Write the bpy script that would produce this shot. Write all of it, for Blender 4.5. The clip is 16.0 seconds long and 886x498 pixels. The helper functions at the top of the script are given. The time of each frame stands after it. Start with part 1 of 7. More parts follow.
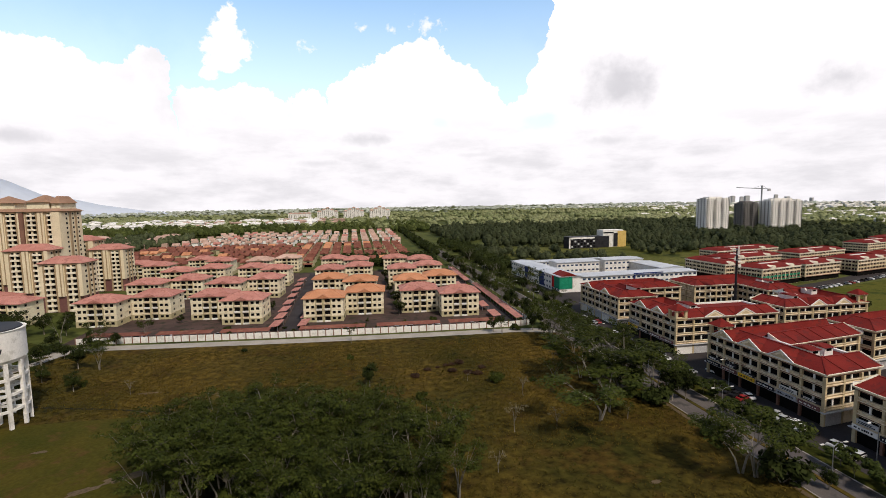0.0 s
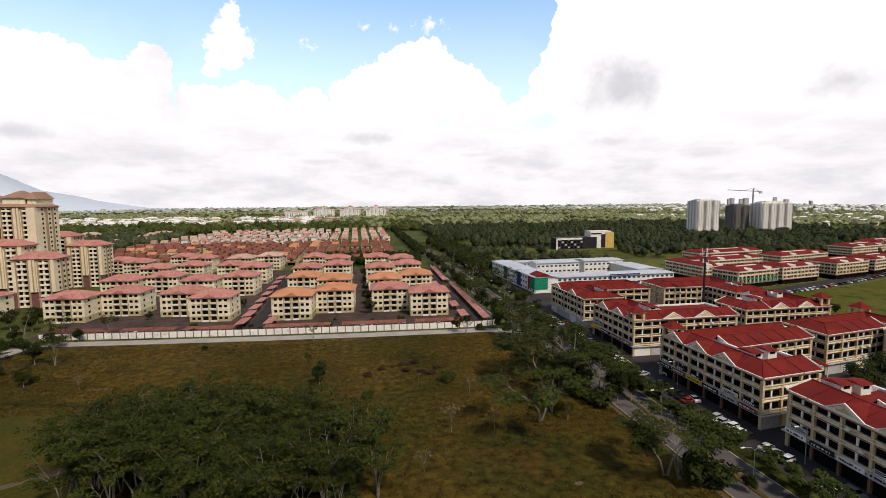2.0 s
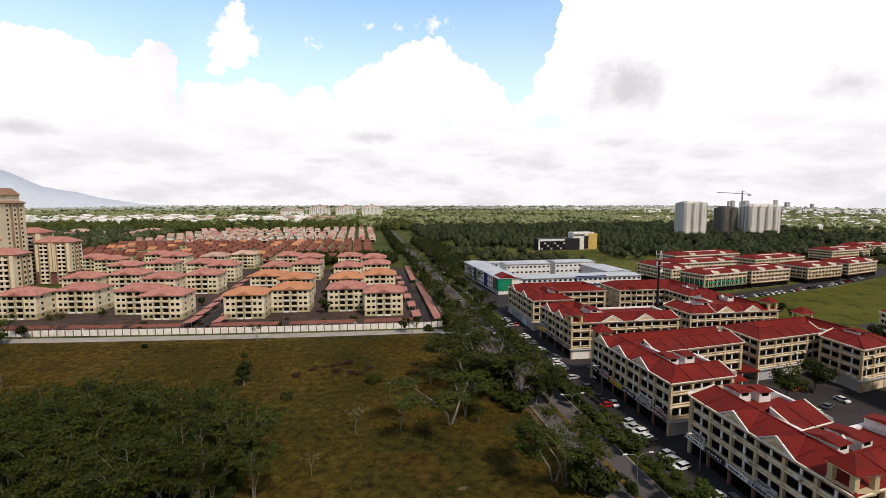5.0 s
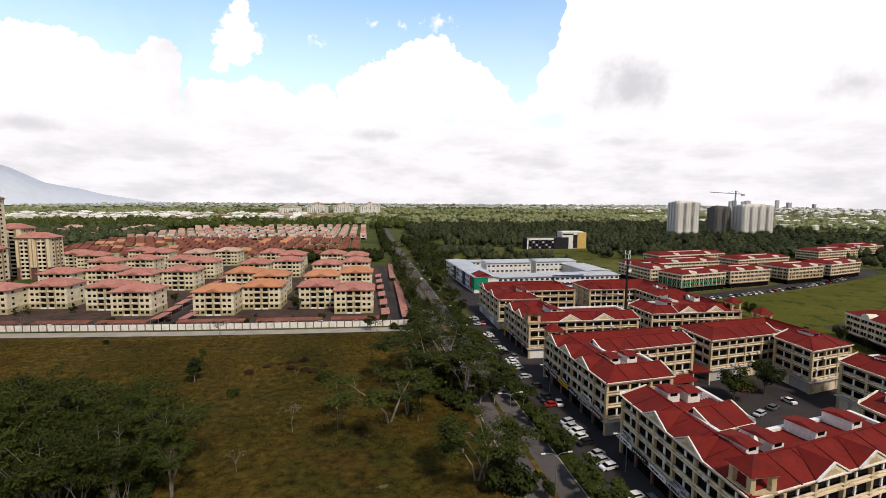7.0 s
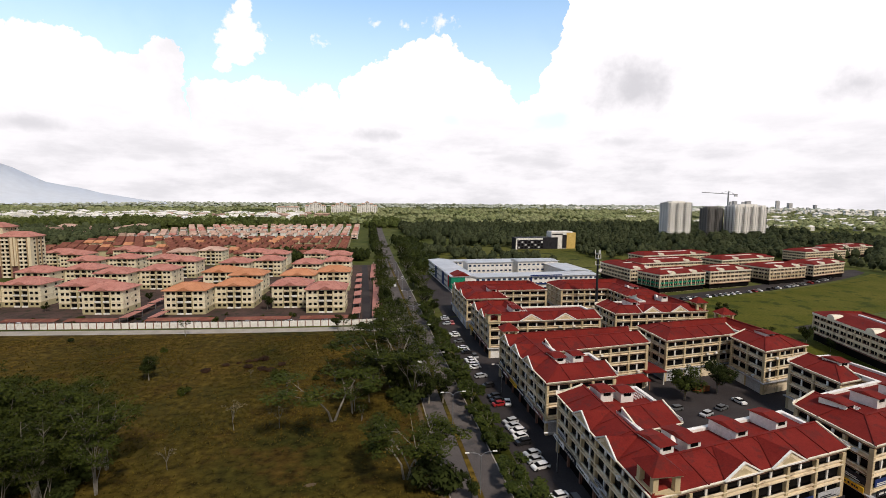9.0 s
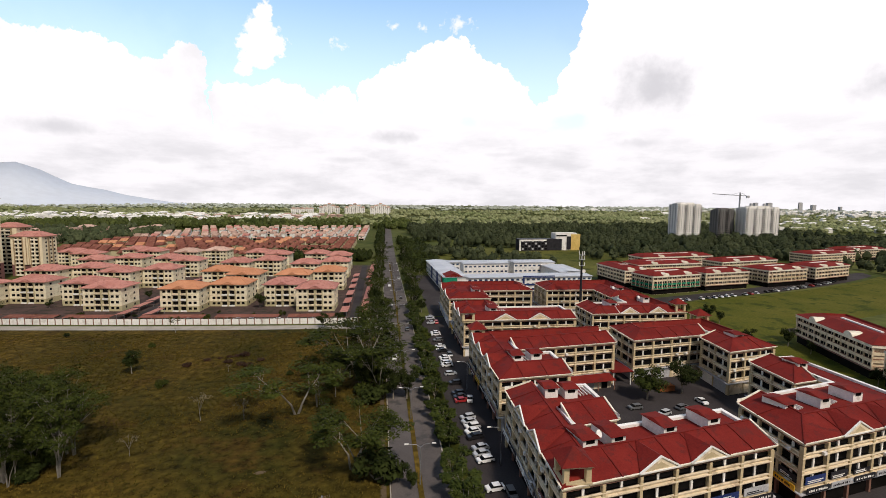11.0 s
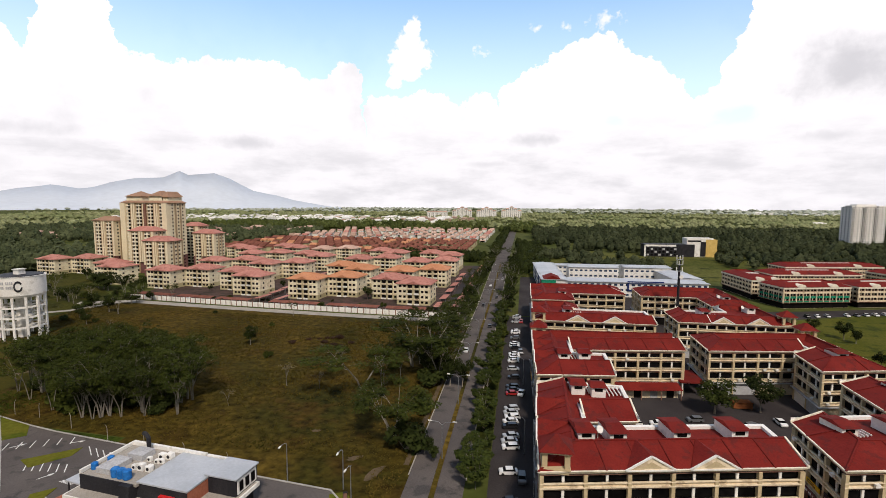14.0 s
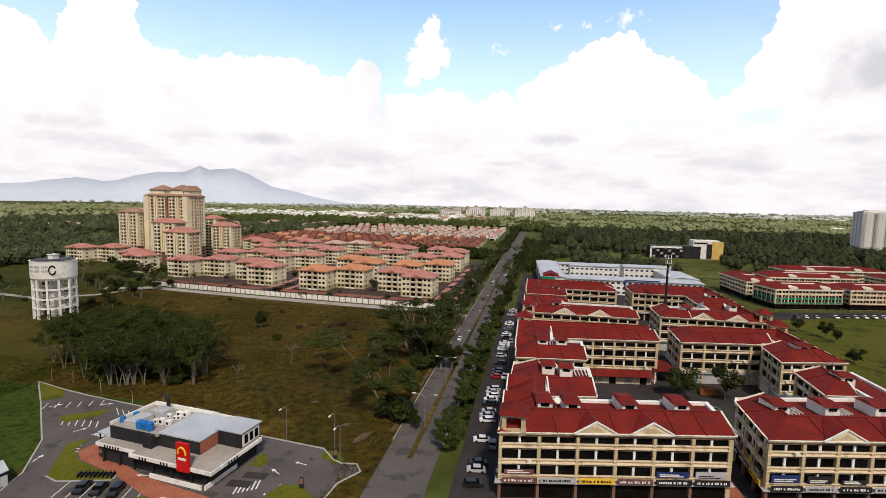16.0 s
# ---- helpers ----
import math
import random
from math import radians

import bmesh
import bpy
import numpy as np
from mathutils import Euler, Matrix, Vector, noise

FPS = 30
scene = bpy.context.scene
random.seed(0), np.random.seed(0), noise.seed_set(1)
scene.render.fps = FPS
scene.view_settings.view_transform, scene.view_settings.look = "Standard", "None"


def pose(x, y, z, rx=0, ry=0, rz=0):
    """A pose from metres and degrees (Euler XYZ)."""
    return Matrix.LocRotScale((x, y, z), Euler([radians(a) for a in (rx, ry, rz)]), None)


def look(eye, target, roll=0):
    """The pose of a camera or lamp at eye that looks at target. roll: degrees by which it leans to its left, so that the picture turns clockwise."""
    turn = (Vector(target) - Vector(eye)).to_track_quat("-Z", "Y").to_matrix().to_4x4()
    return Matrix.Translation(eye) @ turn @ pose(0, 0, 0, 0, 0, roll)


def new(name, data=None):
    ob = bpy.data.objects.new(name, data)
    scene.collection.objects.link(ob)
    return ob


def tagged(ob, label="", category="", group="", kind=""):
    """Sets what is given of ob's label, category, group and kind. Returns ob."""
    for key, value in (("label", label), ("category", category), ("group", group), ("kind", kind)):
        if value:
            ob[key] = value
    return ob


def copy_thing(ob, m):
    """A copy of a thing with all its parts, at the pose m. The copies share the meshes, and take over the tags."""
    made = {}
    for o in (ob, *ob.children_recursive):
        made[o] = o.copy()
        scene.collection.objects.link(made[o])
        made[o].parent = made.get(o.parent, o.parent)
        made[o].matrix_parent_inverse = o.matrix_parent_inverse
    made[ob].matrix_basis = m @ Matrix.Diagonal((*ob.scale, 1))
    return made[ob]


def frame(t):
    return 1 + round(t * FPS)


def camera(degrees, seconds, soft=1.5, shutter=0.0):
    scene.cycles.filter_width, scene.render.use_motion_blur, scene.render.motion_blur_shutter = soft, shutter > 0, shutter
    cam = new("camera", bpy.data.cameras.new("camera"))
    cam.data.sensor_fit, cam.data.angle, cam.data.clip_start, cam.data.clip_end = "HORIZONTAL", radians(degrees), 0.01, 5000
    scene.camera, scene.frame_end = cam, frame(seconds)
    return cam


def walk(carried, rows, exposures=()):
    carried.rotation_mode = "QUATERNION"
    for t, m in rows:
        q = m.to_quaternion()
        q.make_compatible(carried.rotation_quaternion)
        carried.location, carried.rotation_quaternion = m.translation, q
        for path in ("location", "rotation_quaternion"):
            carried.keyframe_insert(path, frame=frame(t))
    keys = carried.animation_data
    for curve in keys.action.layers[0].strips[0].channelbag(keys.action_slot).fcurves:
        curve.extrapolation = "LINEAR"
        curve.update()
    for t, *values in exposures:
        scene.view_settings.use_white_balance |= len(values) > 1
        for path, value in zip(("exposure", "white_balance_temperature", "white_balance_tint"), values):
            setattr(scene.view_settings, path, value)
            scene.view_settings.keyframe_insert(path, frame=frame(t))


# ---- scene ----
cam = camera(85.06, 16.0, soft=0.6)
walk(cam, [
    (0.0, pose(-4.67, -33.79, 60.67, 84.25, 0.97, -9.91)),
    (0.5, pose(-0.67, -34.62, 60.54, 84.22, 0.86, -9.90)),
    (1.0, pose(3.32, -35.30, 60.47, 84.19, 0.72, -9.89)),
    (1.5, pose(7.32, -35.88, 60.43, 84.18, 0.57, -9.84)),
    (2.0, pose(11.34, -36.38, 60.42, 84.20, 0.42, -9.78)),
    (2.5, pose(15.38, -36.84, 60.43, 84.21, 0.30, -9.72)),
    (3.0, pose(19.46, -37.29, 60.45, 84.17, 0.18, -9.66)),
    (3.5, pose(23.57, -37.74, 60.48, 84.17, 0.09, -9.58)),
    (4.0, pose(27.72, -38.21, 60.52, 84.17, 0.03, -9.52)),
    (6.5, pose(48.65, -41.13, 60.58, 84.06, -0.35, -9.20)),
    (7.0, pose(52.77, -41.80, 60.57, 83.97, -0.44, -9.09)),
    (7.5, pose(56.82, -42.46, 60.55, 83.94, -0.48, -8.98)),
    (8.0, pose(60.78, -43.10, 60.52, 83.93, -0.52, -8.93)),
    (8.5, pose(64.60, -43.69, 60.49, 83.93, -0.52, -8.88)),
    (9.0, pose(68.25, -44.19, 60.46, 83.96, -0.54, -8.86)),
    (11.3, pose(86.99, -50.90, 60.42, 84.20, -0.56, -5.79)),
    (11.5, pose(89.62, -51.28, 60.33, 84.17, 0.03, -2.92)),
    (12.0, pose(95.02, -52.17, 60.12, 84.51, 1.46, 6.95)),
    (12.5, pose(99.18, -53.24, 59.96, 84.53, 1.03, 8.39)),
    (13.0, pose(102.56, -54.72, 59.84, 84.50, 0.44, 8.53)),
    (13.5, pose(105.47, -56.74, 59.76, 84.40, 0.04, 8.83)),
    (14.0, pose(108.16, -59.31, 59.71, 84.45, -0.27, 9.39)),
    (14.5, pose(110.76, -62.33, 59.67, 84.44, -0.50, 9.97)),
    (15.0, pose(113.30, -65.58, 59.62, 84.44, -0.76, 10.46)),
    (15.5, pose(115.73, -68.76, 59.54, 84.47, -1.10, 10.80)),
    (16.0, pose(117.86, -71.42, 59.38, 84.25, -1.26, 11.27)),
], [(0.0, 0.0, 6500, 14.5), (16.0, 0.0, 6500, 14.5)])

# ---------- world, sun, exposure ----------
SUN_AZ, SUN_EL = 158.0, 50.0          # compass degrees from +y towards +x, and height
world = bpy.data.worlds.new("world")
scene.world = world
world.use_nodes = True
wn, wl = world.node_tree.nodes, world.node_tree.links
wn.clear()


def wmath(op, a, b=0.0, c=None, clamp=False):
    n = wn.new("ShaderNodeMath")
    n.operation, n.use_clamp = op, clamp
    for i, v in enumerate((a, b, c)):
        if v is None:
            continue
        if isinstance(v, (int, float)):
            n.inputs[i].default_value = v
        else:
            wl.new(v, n.inputs[i])
    return n.outputs[0]


def wsmooth(v, lo, hi):
    n = wn.new("ShaderNodeMapRange")
    n.interpolation_type = "SMOOTHSTEP"
    n.inputs["From Min"].default_value, n.inputs["From Max"].default_value = lo, hi
    wl.new(v, n.inputs["Value"])
    return n.outputs[0]


def wnoise(scale, detail, rough, vec):
    n = wn.new("ShaderNodeTexNoise")
    n.inputs["Scale"].default_value, n.inputs["Detail"].default_value, n.inputs["Roughness"].default_value = scale, detail, rough
    wl.new(vec, n.inputs["Vector"])
    return n.outputs[0]


sky = wn.new("ShaderNodeTexSky")
sky.sky_type, sky.sun_disc = "NISHITA", False
sky.sun_elevation, sky.sun_rotation = radians(SUN_EL), radians(SUN_AZ)
sky.air_density, sky.dust_density, sky.ozone_density = 1.0, 0.8, 1.0
tc = wn.new("ShaderNodeTexCoord")
sep = wn.new("ShaderNodeSeparateXYZ")
wl.new(tc.outputs["Generated"], sep.inputs[0])
AZ = wmath("MULTIPLY", wmath("ARCTAN2", sep.outputs[0], sep.outputs[1]), 180 / math.pi)
EL = wmath("MULTIPLY", wmath("ARCSINE", sep.outputs[2]), 180 / math.pi)
comb = wn.new("ShaderNodeCombineXYZ")
wl.new(AZ, comb.inputs[0])
wl.new(EL, comb.inputs[1])
shifted = wn.new("ShaderNodeVectorMath")
shifted.operation = "ADD"
shifted.inputs[1].default_value = (37.0, 91.0, 5.0)
wl.new(comb.outputs[0], shifted.inputs[0])
puff = wnoise(0.22, 7.0, 0.62, comb.outputs[0])
curl = wnoise(0.55, 8.0, 0.55, comb.outputs[0])
broad = wnoise(0.045, 4.0, 0.55, comb.outputs[0])
# height of the cumulus bank's top over the compass, degrees: two stretches
TOPS_WEST = ((-60, 16), (-52.5, 15.8), (-50.6, 14.8), (-49.6, 12.6), (-48.6, 15.5), (-47.4, 19), (-46.5, 24), (-43.4, 24), (-43.0, 18), (-42.4, 14.2), (-38, 13.9), (-35.7, 14.0), (-35.0, 15.0),
             (-32.4, 14.3), (-30.9, 15.0), (-28.0, 15.0), (-26.0, 14.6), (-25.0, 13.5), (-22.4, 13.8), (-21.4, 15.0), (-19.0, 15.0), (-18.6, 12.1), (-18.5, 0), (60, 0))
TOPS_EAST = ((-60, 0), (-18.7, 0), (-18.6, 12.1), (-15.6, 11.7), (-14.2, 12.0), (-10.2, 12.7), (-8.0, 11.3), (-7.0, 11.2), (-5.6, 12.4), (-3.8, 12.3), (-2.7, 11.0), (-2.3, 13.6), (1.8, 15.0), (3.9, 17.0), (6.5, 17.6),
             (9.2, 17.9), (11.4, 16.1), (14.4, 14.2), (16.4, 12.7), (17.4, 11.0), (19.7, 12.0), (20.3, 14.6), (21.6, 16.4), (22.3, 18.5), (22.6, 24), (26, 32), (60, 30))
lump = wmath("ADD", wmath("MULTIPLY", wmath("SUBTRACT", wnoise(0.5, 6.0, 0.6, shifted.outputs[0]), 0.5), 3.0), 60.0)
az_in = wmath("DIVIDE", wmath("ADD", AZ, lump), 120.0, clamp=True)
banks = []
for tops in (TOPS_WEST, TOPS_EAST):
    ramp = wn.new("ShaderNodeValToRGB")
    for i, (a, e) in enumerate(tops):
        if i in (0, len(tops) - 1):
            el = ramp.color_ramp.elements[0 if i == 0 else len(ramp.color_ramp.elements) - 1]
        else:
            el = ramp.color_ramp.elements.new((a + 60) / 120)
        el.color = (e / 40, e / 40, e / 40, 1)
    wl.new(az_in, ramp.inputs[0])
    banks.append(ramp.outputs[0])
top = wmath("MULTIPLY", wmath("MAXIMUM", *banks), 40.0)
fluff = wnoise(1.5, 6.0, 0.6, comb.outputs[0])
billow = wmath("ADD", wmath("MULTIPLY", wmath("SUBTRACT", puff, 0.5), 2.4), wmath("ADD", wmath("MULTIPLY", wmath("SUBTRACT", curl, 0.5), 2.6), wmath("MULTIPLY", wmath("SUBTRACT", fluff, 0.5), 1.3)))
edge = wmath("SUBTRACT", wmath("ADD", top, billow), EL)
cloud = wmath("MAXIMUM", wsmooth(edge, -0.1, 0.3), wmath("MULTIPLY", wsmooth(EL, 26.0, 9.0), 0.38))
# a single small cloud of several heads: compass, height, half width, half height
heads = None
for a, e, w, h in ((-12.9, 18.9, 1.0, 1.3), (-13.3, 17.2, 1.8, 1.5), (-13.1, 15.9, 3.0, 1.3), (-13.8, 14.6, 2.0, 1.2), (-15.0, 13.4, 1.1, 0.8)):
    dx = wmath("DIVIDE", wmath("SUBTRACT", AZ, a), w)
    dy = wmath("DIVIDE", wmath("SUBTRACT", EL, e), h)
    r = wmath("SUBTRACT", 1.0, wmath("SQRT", wmath("ADD", wmath("MULTIPLY", dx, dx), wmath("MULTIPLY", dy, dy))))
    heads = r if heads is None else wmath("MAXIMUM", heads, r)
v = wmath("ADD", heads, wmath("ADD", wmath("MULTIPLY", wmath("SUBTRACT", curl, 0.5), 1.2), wmath("MULTIPLY", wmath("SUBTRACT", fluff, 0.5), 0.9)))
cloud = wmath("MAXIMUM", cloud, wsmooth(v, -0.08, 0.3))
# thinner places in the bank through which the sky shows pale
for a, e, w, h, k in ((21.3, 8.8, 3.4, 1.7, 0.5), (9.6, 8.9, 1.5, 1.0, 0.35), (-7.2, 9.6, 1.2, 0.8, 0.3)):
    dx = wmath("DIVIDE", wmath("SUBTRACT", AZ, a), w)
    dy = wmath("DIVIDE", wmath("SUBTRACT", EL, e), h)
    r = wmath("SUBTRACT", 1.0, wmath("SQRT", wmath("ADD", wmath("MULTIPLY", dx, dx), wmath("MULTIPLY", dy, dy))))
    v = wmath("ADD", r, wmath("MULTIPLY", wmath("SUBTRACT", puff, 0.5), 1.6))
    cloud = wmath("SUBTRACT", cloud, wmath("MULTIPLY", wsmooth(v, 0.0, 0.8), k), clamp=True)
# thin wisps
thin = None
for a, e, w, h in ((-5.1, 16.4, 1.7, 1.2), (8.3, 19.1, 3.0, 1.3), (1.2, 18.8, 1.2, 0.8), (4.4, 18.7, 0.9, 0.7)):
    dx = wmath("DIVIDE", wmath("SUBTRACT", AZ, a), w)
    dy = wmath("DIVIDE", wmath("SUBTRACT", EL, e), h)
    r = wmath("SUBTRACT", 1.0, wmath("SQRT", wmath("ADD", wmath("MULTIPLY", dx, dx), wmath("MULTIPLY", dy, dy))))
    thin = r if thin is None else wmath("MAXIMUM", thin, r)
v = wmath("ADD", thin, wmath("MULTIPLY", wmath("SUBTRACT", wnoise(0.9, 8.0, 0.62, comb.outputs[0]), 0.52), 4.5))
cloud = wmath("MAXIMUM", cloud, wmath("MULTIPLY", wmath("MULTIPLY", wsmooth(v, 0.0, 1.3), wsmooth(thin, -0.4, 0.4)), 0.8))
# a broken grey deck over the rest of the dome, added out of view to cut fill light
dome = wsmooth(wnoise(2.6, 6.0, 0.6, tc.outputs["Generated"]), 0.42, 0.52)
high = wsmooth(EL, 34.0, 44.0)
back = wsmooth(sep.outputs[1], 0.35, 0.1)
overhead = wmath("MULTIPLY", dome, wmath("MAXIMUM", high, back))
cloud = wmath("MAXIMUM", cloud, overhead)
# soft grey undersides
grey = wsmooth(wmath("ADD", broad, wmath("MULTIPLY", wmath("SUBTRACT", puff, 0.5), 0.35)), 0.52, 0.75)
grey = wmath("MULTIPLY", grey, 0.4)
flatc = wn.new("ShaderNodeCombineXYZ")
wl.new(AZ, flatc.inputs[0])
wl.new(wmath("MULTIPLY", EL, 3.2), flatc.inputs[1])
streak = wsmooth(wnoise(0.11, 7.0, 0.6, flatc.outputs[0]), 0.4, 0.68)
low = wsmooth(EL, 13.0, 3.0)
grey = wmath("MAXIMUM", grey, wmath("MULTIPLY", wmath("ADD", wmath("MULTIPLY", streak, 0.36), 0.2), low))
for a, e, w, h, k in ((29.6, 12.2, 6.5, 4.6, 0.72), (48.7, 10.3, 4.2, 2.3, 0.7), (-31.4, 6.3, 6.0, 1.2, 0.62), (1.6, 7.1, 6.5, 1.3, 0.6), (29.0, 6.2, 6.0, 1.1, 0.52), (-4.2, 4.4, 5.5, 0.8, 0.5), (-22.8, 3.8, 6.0, 0.8, 0.45), (-49.5, 6.4, 6.0, 1.4, 0.52), (14.0, 5.2, 5.0, 0.7, 0.42), (38.0, 4.6, 7.0, 0.9, 0.45)):
    dx = wmath("DIVIDE", wmath("SUBTRACT", AZ, a), w)
    dy = wmath("DIVIDE", wmath("SUBTRACT", EL, e), h)
    r = wmath("SQRT", wmath("ADD", wmath("MULTIPLY", dx, dx), wmath("MULTIPLY", dy, dy)))
    v = wmath("ADD", wmath("SUBTRACT", 1.0, r), wmath("ADD", wmath("MULTIPLY", wmath("SUBTRACT", puff, 0.5), 1.3), wmath("MULTIPLY", wmath("SUBTRACT", curl, 0.5), 0.8)))
    grey = wmath("MAXIMUM", grey, wmath("MULTIPLY", wsmooth(v, -0.1, 1.1), k))
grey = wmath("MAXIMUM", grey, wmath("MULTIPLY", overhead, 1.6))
tone = wn.new("ShaderNodeMix")
tone.data_type = "RGBA"
tone.inputs["A"].default_value, tone.inputs["B"].default_value = (1.11, 1.10, 1.105, 1), (0.55, 0.555, 0.58, 1)
wl.new(grey, tone.inputs["Factor"])
skyx = wn.new("ShaderNodeVectorMath")
skyx.operation = "SCALE"
skyx.inputs["Scale"].default_value = 0.235
tint = wn.new("ShaderNodeVectorMath")
tint.operation = "MULTIPLY"
tint.inputs[1].default_value = (0.94, 1.08, 1.02)
wl.new(sky.outputs[0], tint.inputs[0])
wl.new(tint.outputs[0], skyx.inputs[0])
mixw = wn.new("ShaderNodeMix")
mixw.data_type = "RGBA"
wl.new(cloud, mixw.inputs["Factor"])
wl.new(skyx.outputs[0], mixw.inputs["A"])
wl.new(tone.outputs["Result"], mixw.inputs["B"])
bg = wn.new("ShaderNodeBackground")
bg.inputs["Strength"].default_value = 1.0
# Darkens the added deck further so that less sky light reaches the ground.
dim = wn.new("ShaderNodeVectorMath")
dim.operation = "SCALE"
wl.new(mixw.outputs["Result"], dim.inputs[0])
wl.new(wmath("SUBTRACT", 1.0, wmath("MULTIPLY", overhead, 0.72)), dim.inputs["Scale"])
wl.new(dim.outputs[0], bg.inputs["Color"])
wo = wn.new("ShaderNodeOutputWorld")
wl.new(bg.outputs[0], wo.inputs[0])

sun_data = bpy.data.lights.new("sun", "SUN")
sun_data.energy, sun_data.angle, sun_data.color = 3.1, radians(7.0), (1.0, 0.90, 0.76)
sun = new("sun", sun_data)
sa, se = radians(SUN_AZ), radians(SUN_EL)
sun.matrix_world = look((0, 0, 300), (-300 * math.sin(sa) * math.cos(se), -300 * math.cos(sa) * math.cos(se), 300 - 300 * math.sin(se)))


# ---------- the estate's plan ----------
# Turns grid metres into ground metres, with a bend fitted to the camera's view.
VIEW_FIT = ((-0.1201, -1.2997), (0.2397, -0.0983), (0.0251, 0.7572), (0.0178, 0.3575), (0.059, -0.004), (0.0516, 0.1178), (-0.0421, 0.0388), (-0.0139, -0.2798), (-0.0047, -0.0161), (-0.0204, 0.1415))


def plan(x, y):
    a, b, g = (x - 74.4) / 150, math.log(max(y + 74.4, 8.0) / 223.2), (y + 74.4) / 223.2
    t = (1, a, b, a * a, a * b, b * b, a ** 3, a * a * b, a * b * b, b ** 3)
    return x + 20 * g * sum(c[0] * v for c, v in zip(VIEW_FIT, t)), y + 20 * g * sum(c[1] * v for c, v in zip(VIEW_FIT, t))


def at(x, y, z=0.0, turn=0.0):
    """The pose of a thing that stands at grid place x, y, turned with the grid."""
    (px, py), (qx, qy) = plan(x - 3, y), plan(x + 3, y)
    return pose((px + qx) / 2, (py + qy) / 2, z, 0, 0, math.degrees(math.atan2(qy - py, qx - px)) + turn)


# ---------- materials ----------
def material(name, a, b, scale=0.3, rough=0.85, bump=0.15, fine=6.0, metal=0.0, spots=None, amount=0.5, vary=0.0, space="world", spec=0.06):
    """a and b: two tones mixed by broad noise; fine: scale of the grain; vary: change of value from piece to piece."""
    m = bpy.data.materials.new(name)
    m.use_nodes = True
    n, l = m.node_tree.nodes, m.node_tree.links
    p = n["Principled BSDF"]
    p.inputs["Roughness"].default_value, p.inputs["Metallic"].default_value = rough, metal
    p.inputs["Specular IOR Level"].default_value = spec
    if space == "world":
        vec = n.new("ShaderNodeNewGeometry").outputs["Position"]
    else:
        vec = n.new("ShaderNodeTexCoord").outputs["Object"]

    def nz(s, detail):
        t = n.new("ShaderNodeTexNoise")
        t.inputs["Scale"].default_value, t.inputs["Detail"].default_value, t.inputs["Roughness"].default_value = s, detail, 0.6
        l.new(vec, t.inputs["Vector"])
        return t.outputs[0]

    def mix(f, x, y, kind="MIX"):
        t = n.new("ShaderNodeMix")
        t.data_type, t.blend_type = "RGBA", kind
        for sock, v in (("Factor", f), ("A", x), ("B", y)):
            if isinstance(v, (int, float)):
                t.inputs[sock].default_value = v
            elif isinstance(v, tuple):
                t.inputs[sock].default_value = (*v, 1)
            else:
                l.new(v, t.inputs[sock])
        return t.outputs["Result"]

    def soft(v, lo, hi):
        t = n.new("ShaderNodeMapRange")
        t.inputs["From Min"].default_value, t.inputs["From Max"].default_value = lo, hi
        l.new(v, t.inputs["Value"])
        return t.outputs[0]

    grain = nz(fine, 4.0)
    col = mix(soft(nz(scale, 6.0), 0.36, 0.64), a, b)
    if spots:
        col = mix(soft(nz(scale * 3.1, 5.0), 0.54, 0.62), col, spots)
    g = n.new("ShaderNodeMapRange")
    g.inputs["From Min"].default_value, g.inputs["From Max"].default_value = 0.3, 0.7
    g.inputs["To Min"].default_value, g.inputs["To Max"].default_value = 1 - amount * 0.5, 1 + amount * 0.35
    l.new(grain, g.inputs["Value"])
    gv = g.outputs[0]
    if vary:
        oi = n.new("ShaderNodeObjectInfo").outputs["Random"]
        ri = n.new("ShaderNodeNewGeometry").outputs["Random Per Island"]
        s = n.new("ShaderNodeMath")
        s.operation = "ADD"
        l.new(oi, s.inputs[0])
        l.new(ri, s.inputs[1])
        r = n.new("ShaderNodeMapRange")
        r.inputs["From Max"].default_value = 2.0
        r.inputs["To Min"].default_value, r.inputs["To Max"].default_value = 1 - vary, 1 + vary
        l.new(s.outputs[0], r.inputs["Value"])
        q = n.new("ShaderNodeMath")
        q.operation = "MULTIPLY"
        l.new(gv, q.inputs[0])
        l.new(r.outputs[0], q.inputs[1])
        gv = q.outputs[0]
    vm = n.new("ShaderNodeVectorMath")
    vm.operation = "SCALE"
    l.new(col, vm.inputs[0])
    l.new(gv, vm.inputs["Scale"])
    l.new(vm.outputs[0], p.inputs["Base Color"])
    if bump:
        bn = n.new("ShaderNodeBump")
        bn.inputs["Strength"].default_value, bn.inputs["Distance"].default_value = bump, 0.2
        l.new(grain, bn.inputs["Height"])
        l.new(bn.outputs[0], p.inputs["Normal"])
    return m


M_grass = material("meadow grass", (0.030, 0.029, 0.005), (0.098, 0.062, 0.010), 0.022, 0.95, 0.9, 0.4, spots=(0.058, 0.036, 0.007), amount=1.4)
M_tuft = material("tall grass", (0.036, 0.034, 0.006), (0.102, 0.066, 0.012), 0.026, 0.9, 0.0, 0.5, amount=1.0, vary=0.6)
M_lawn = material("mown lawn", (0.095, 0.105, 0.010), (0.14, 0.13, 0.018), 0.03, 0.95, 0.5, 0.9, spots=(0.075, 0.095, 0.010), amount=0.5)
M_field = material("rough mown grass", (0.040, 0.041, 0.005), (0.074, 0.056, 0.008), 0.04, 0.95, 0.5, 1.0, spots=(0.075, 0.046, 0.012), amount=0.5)
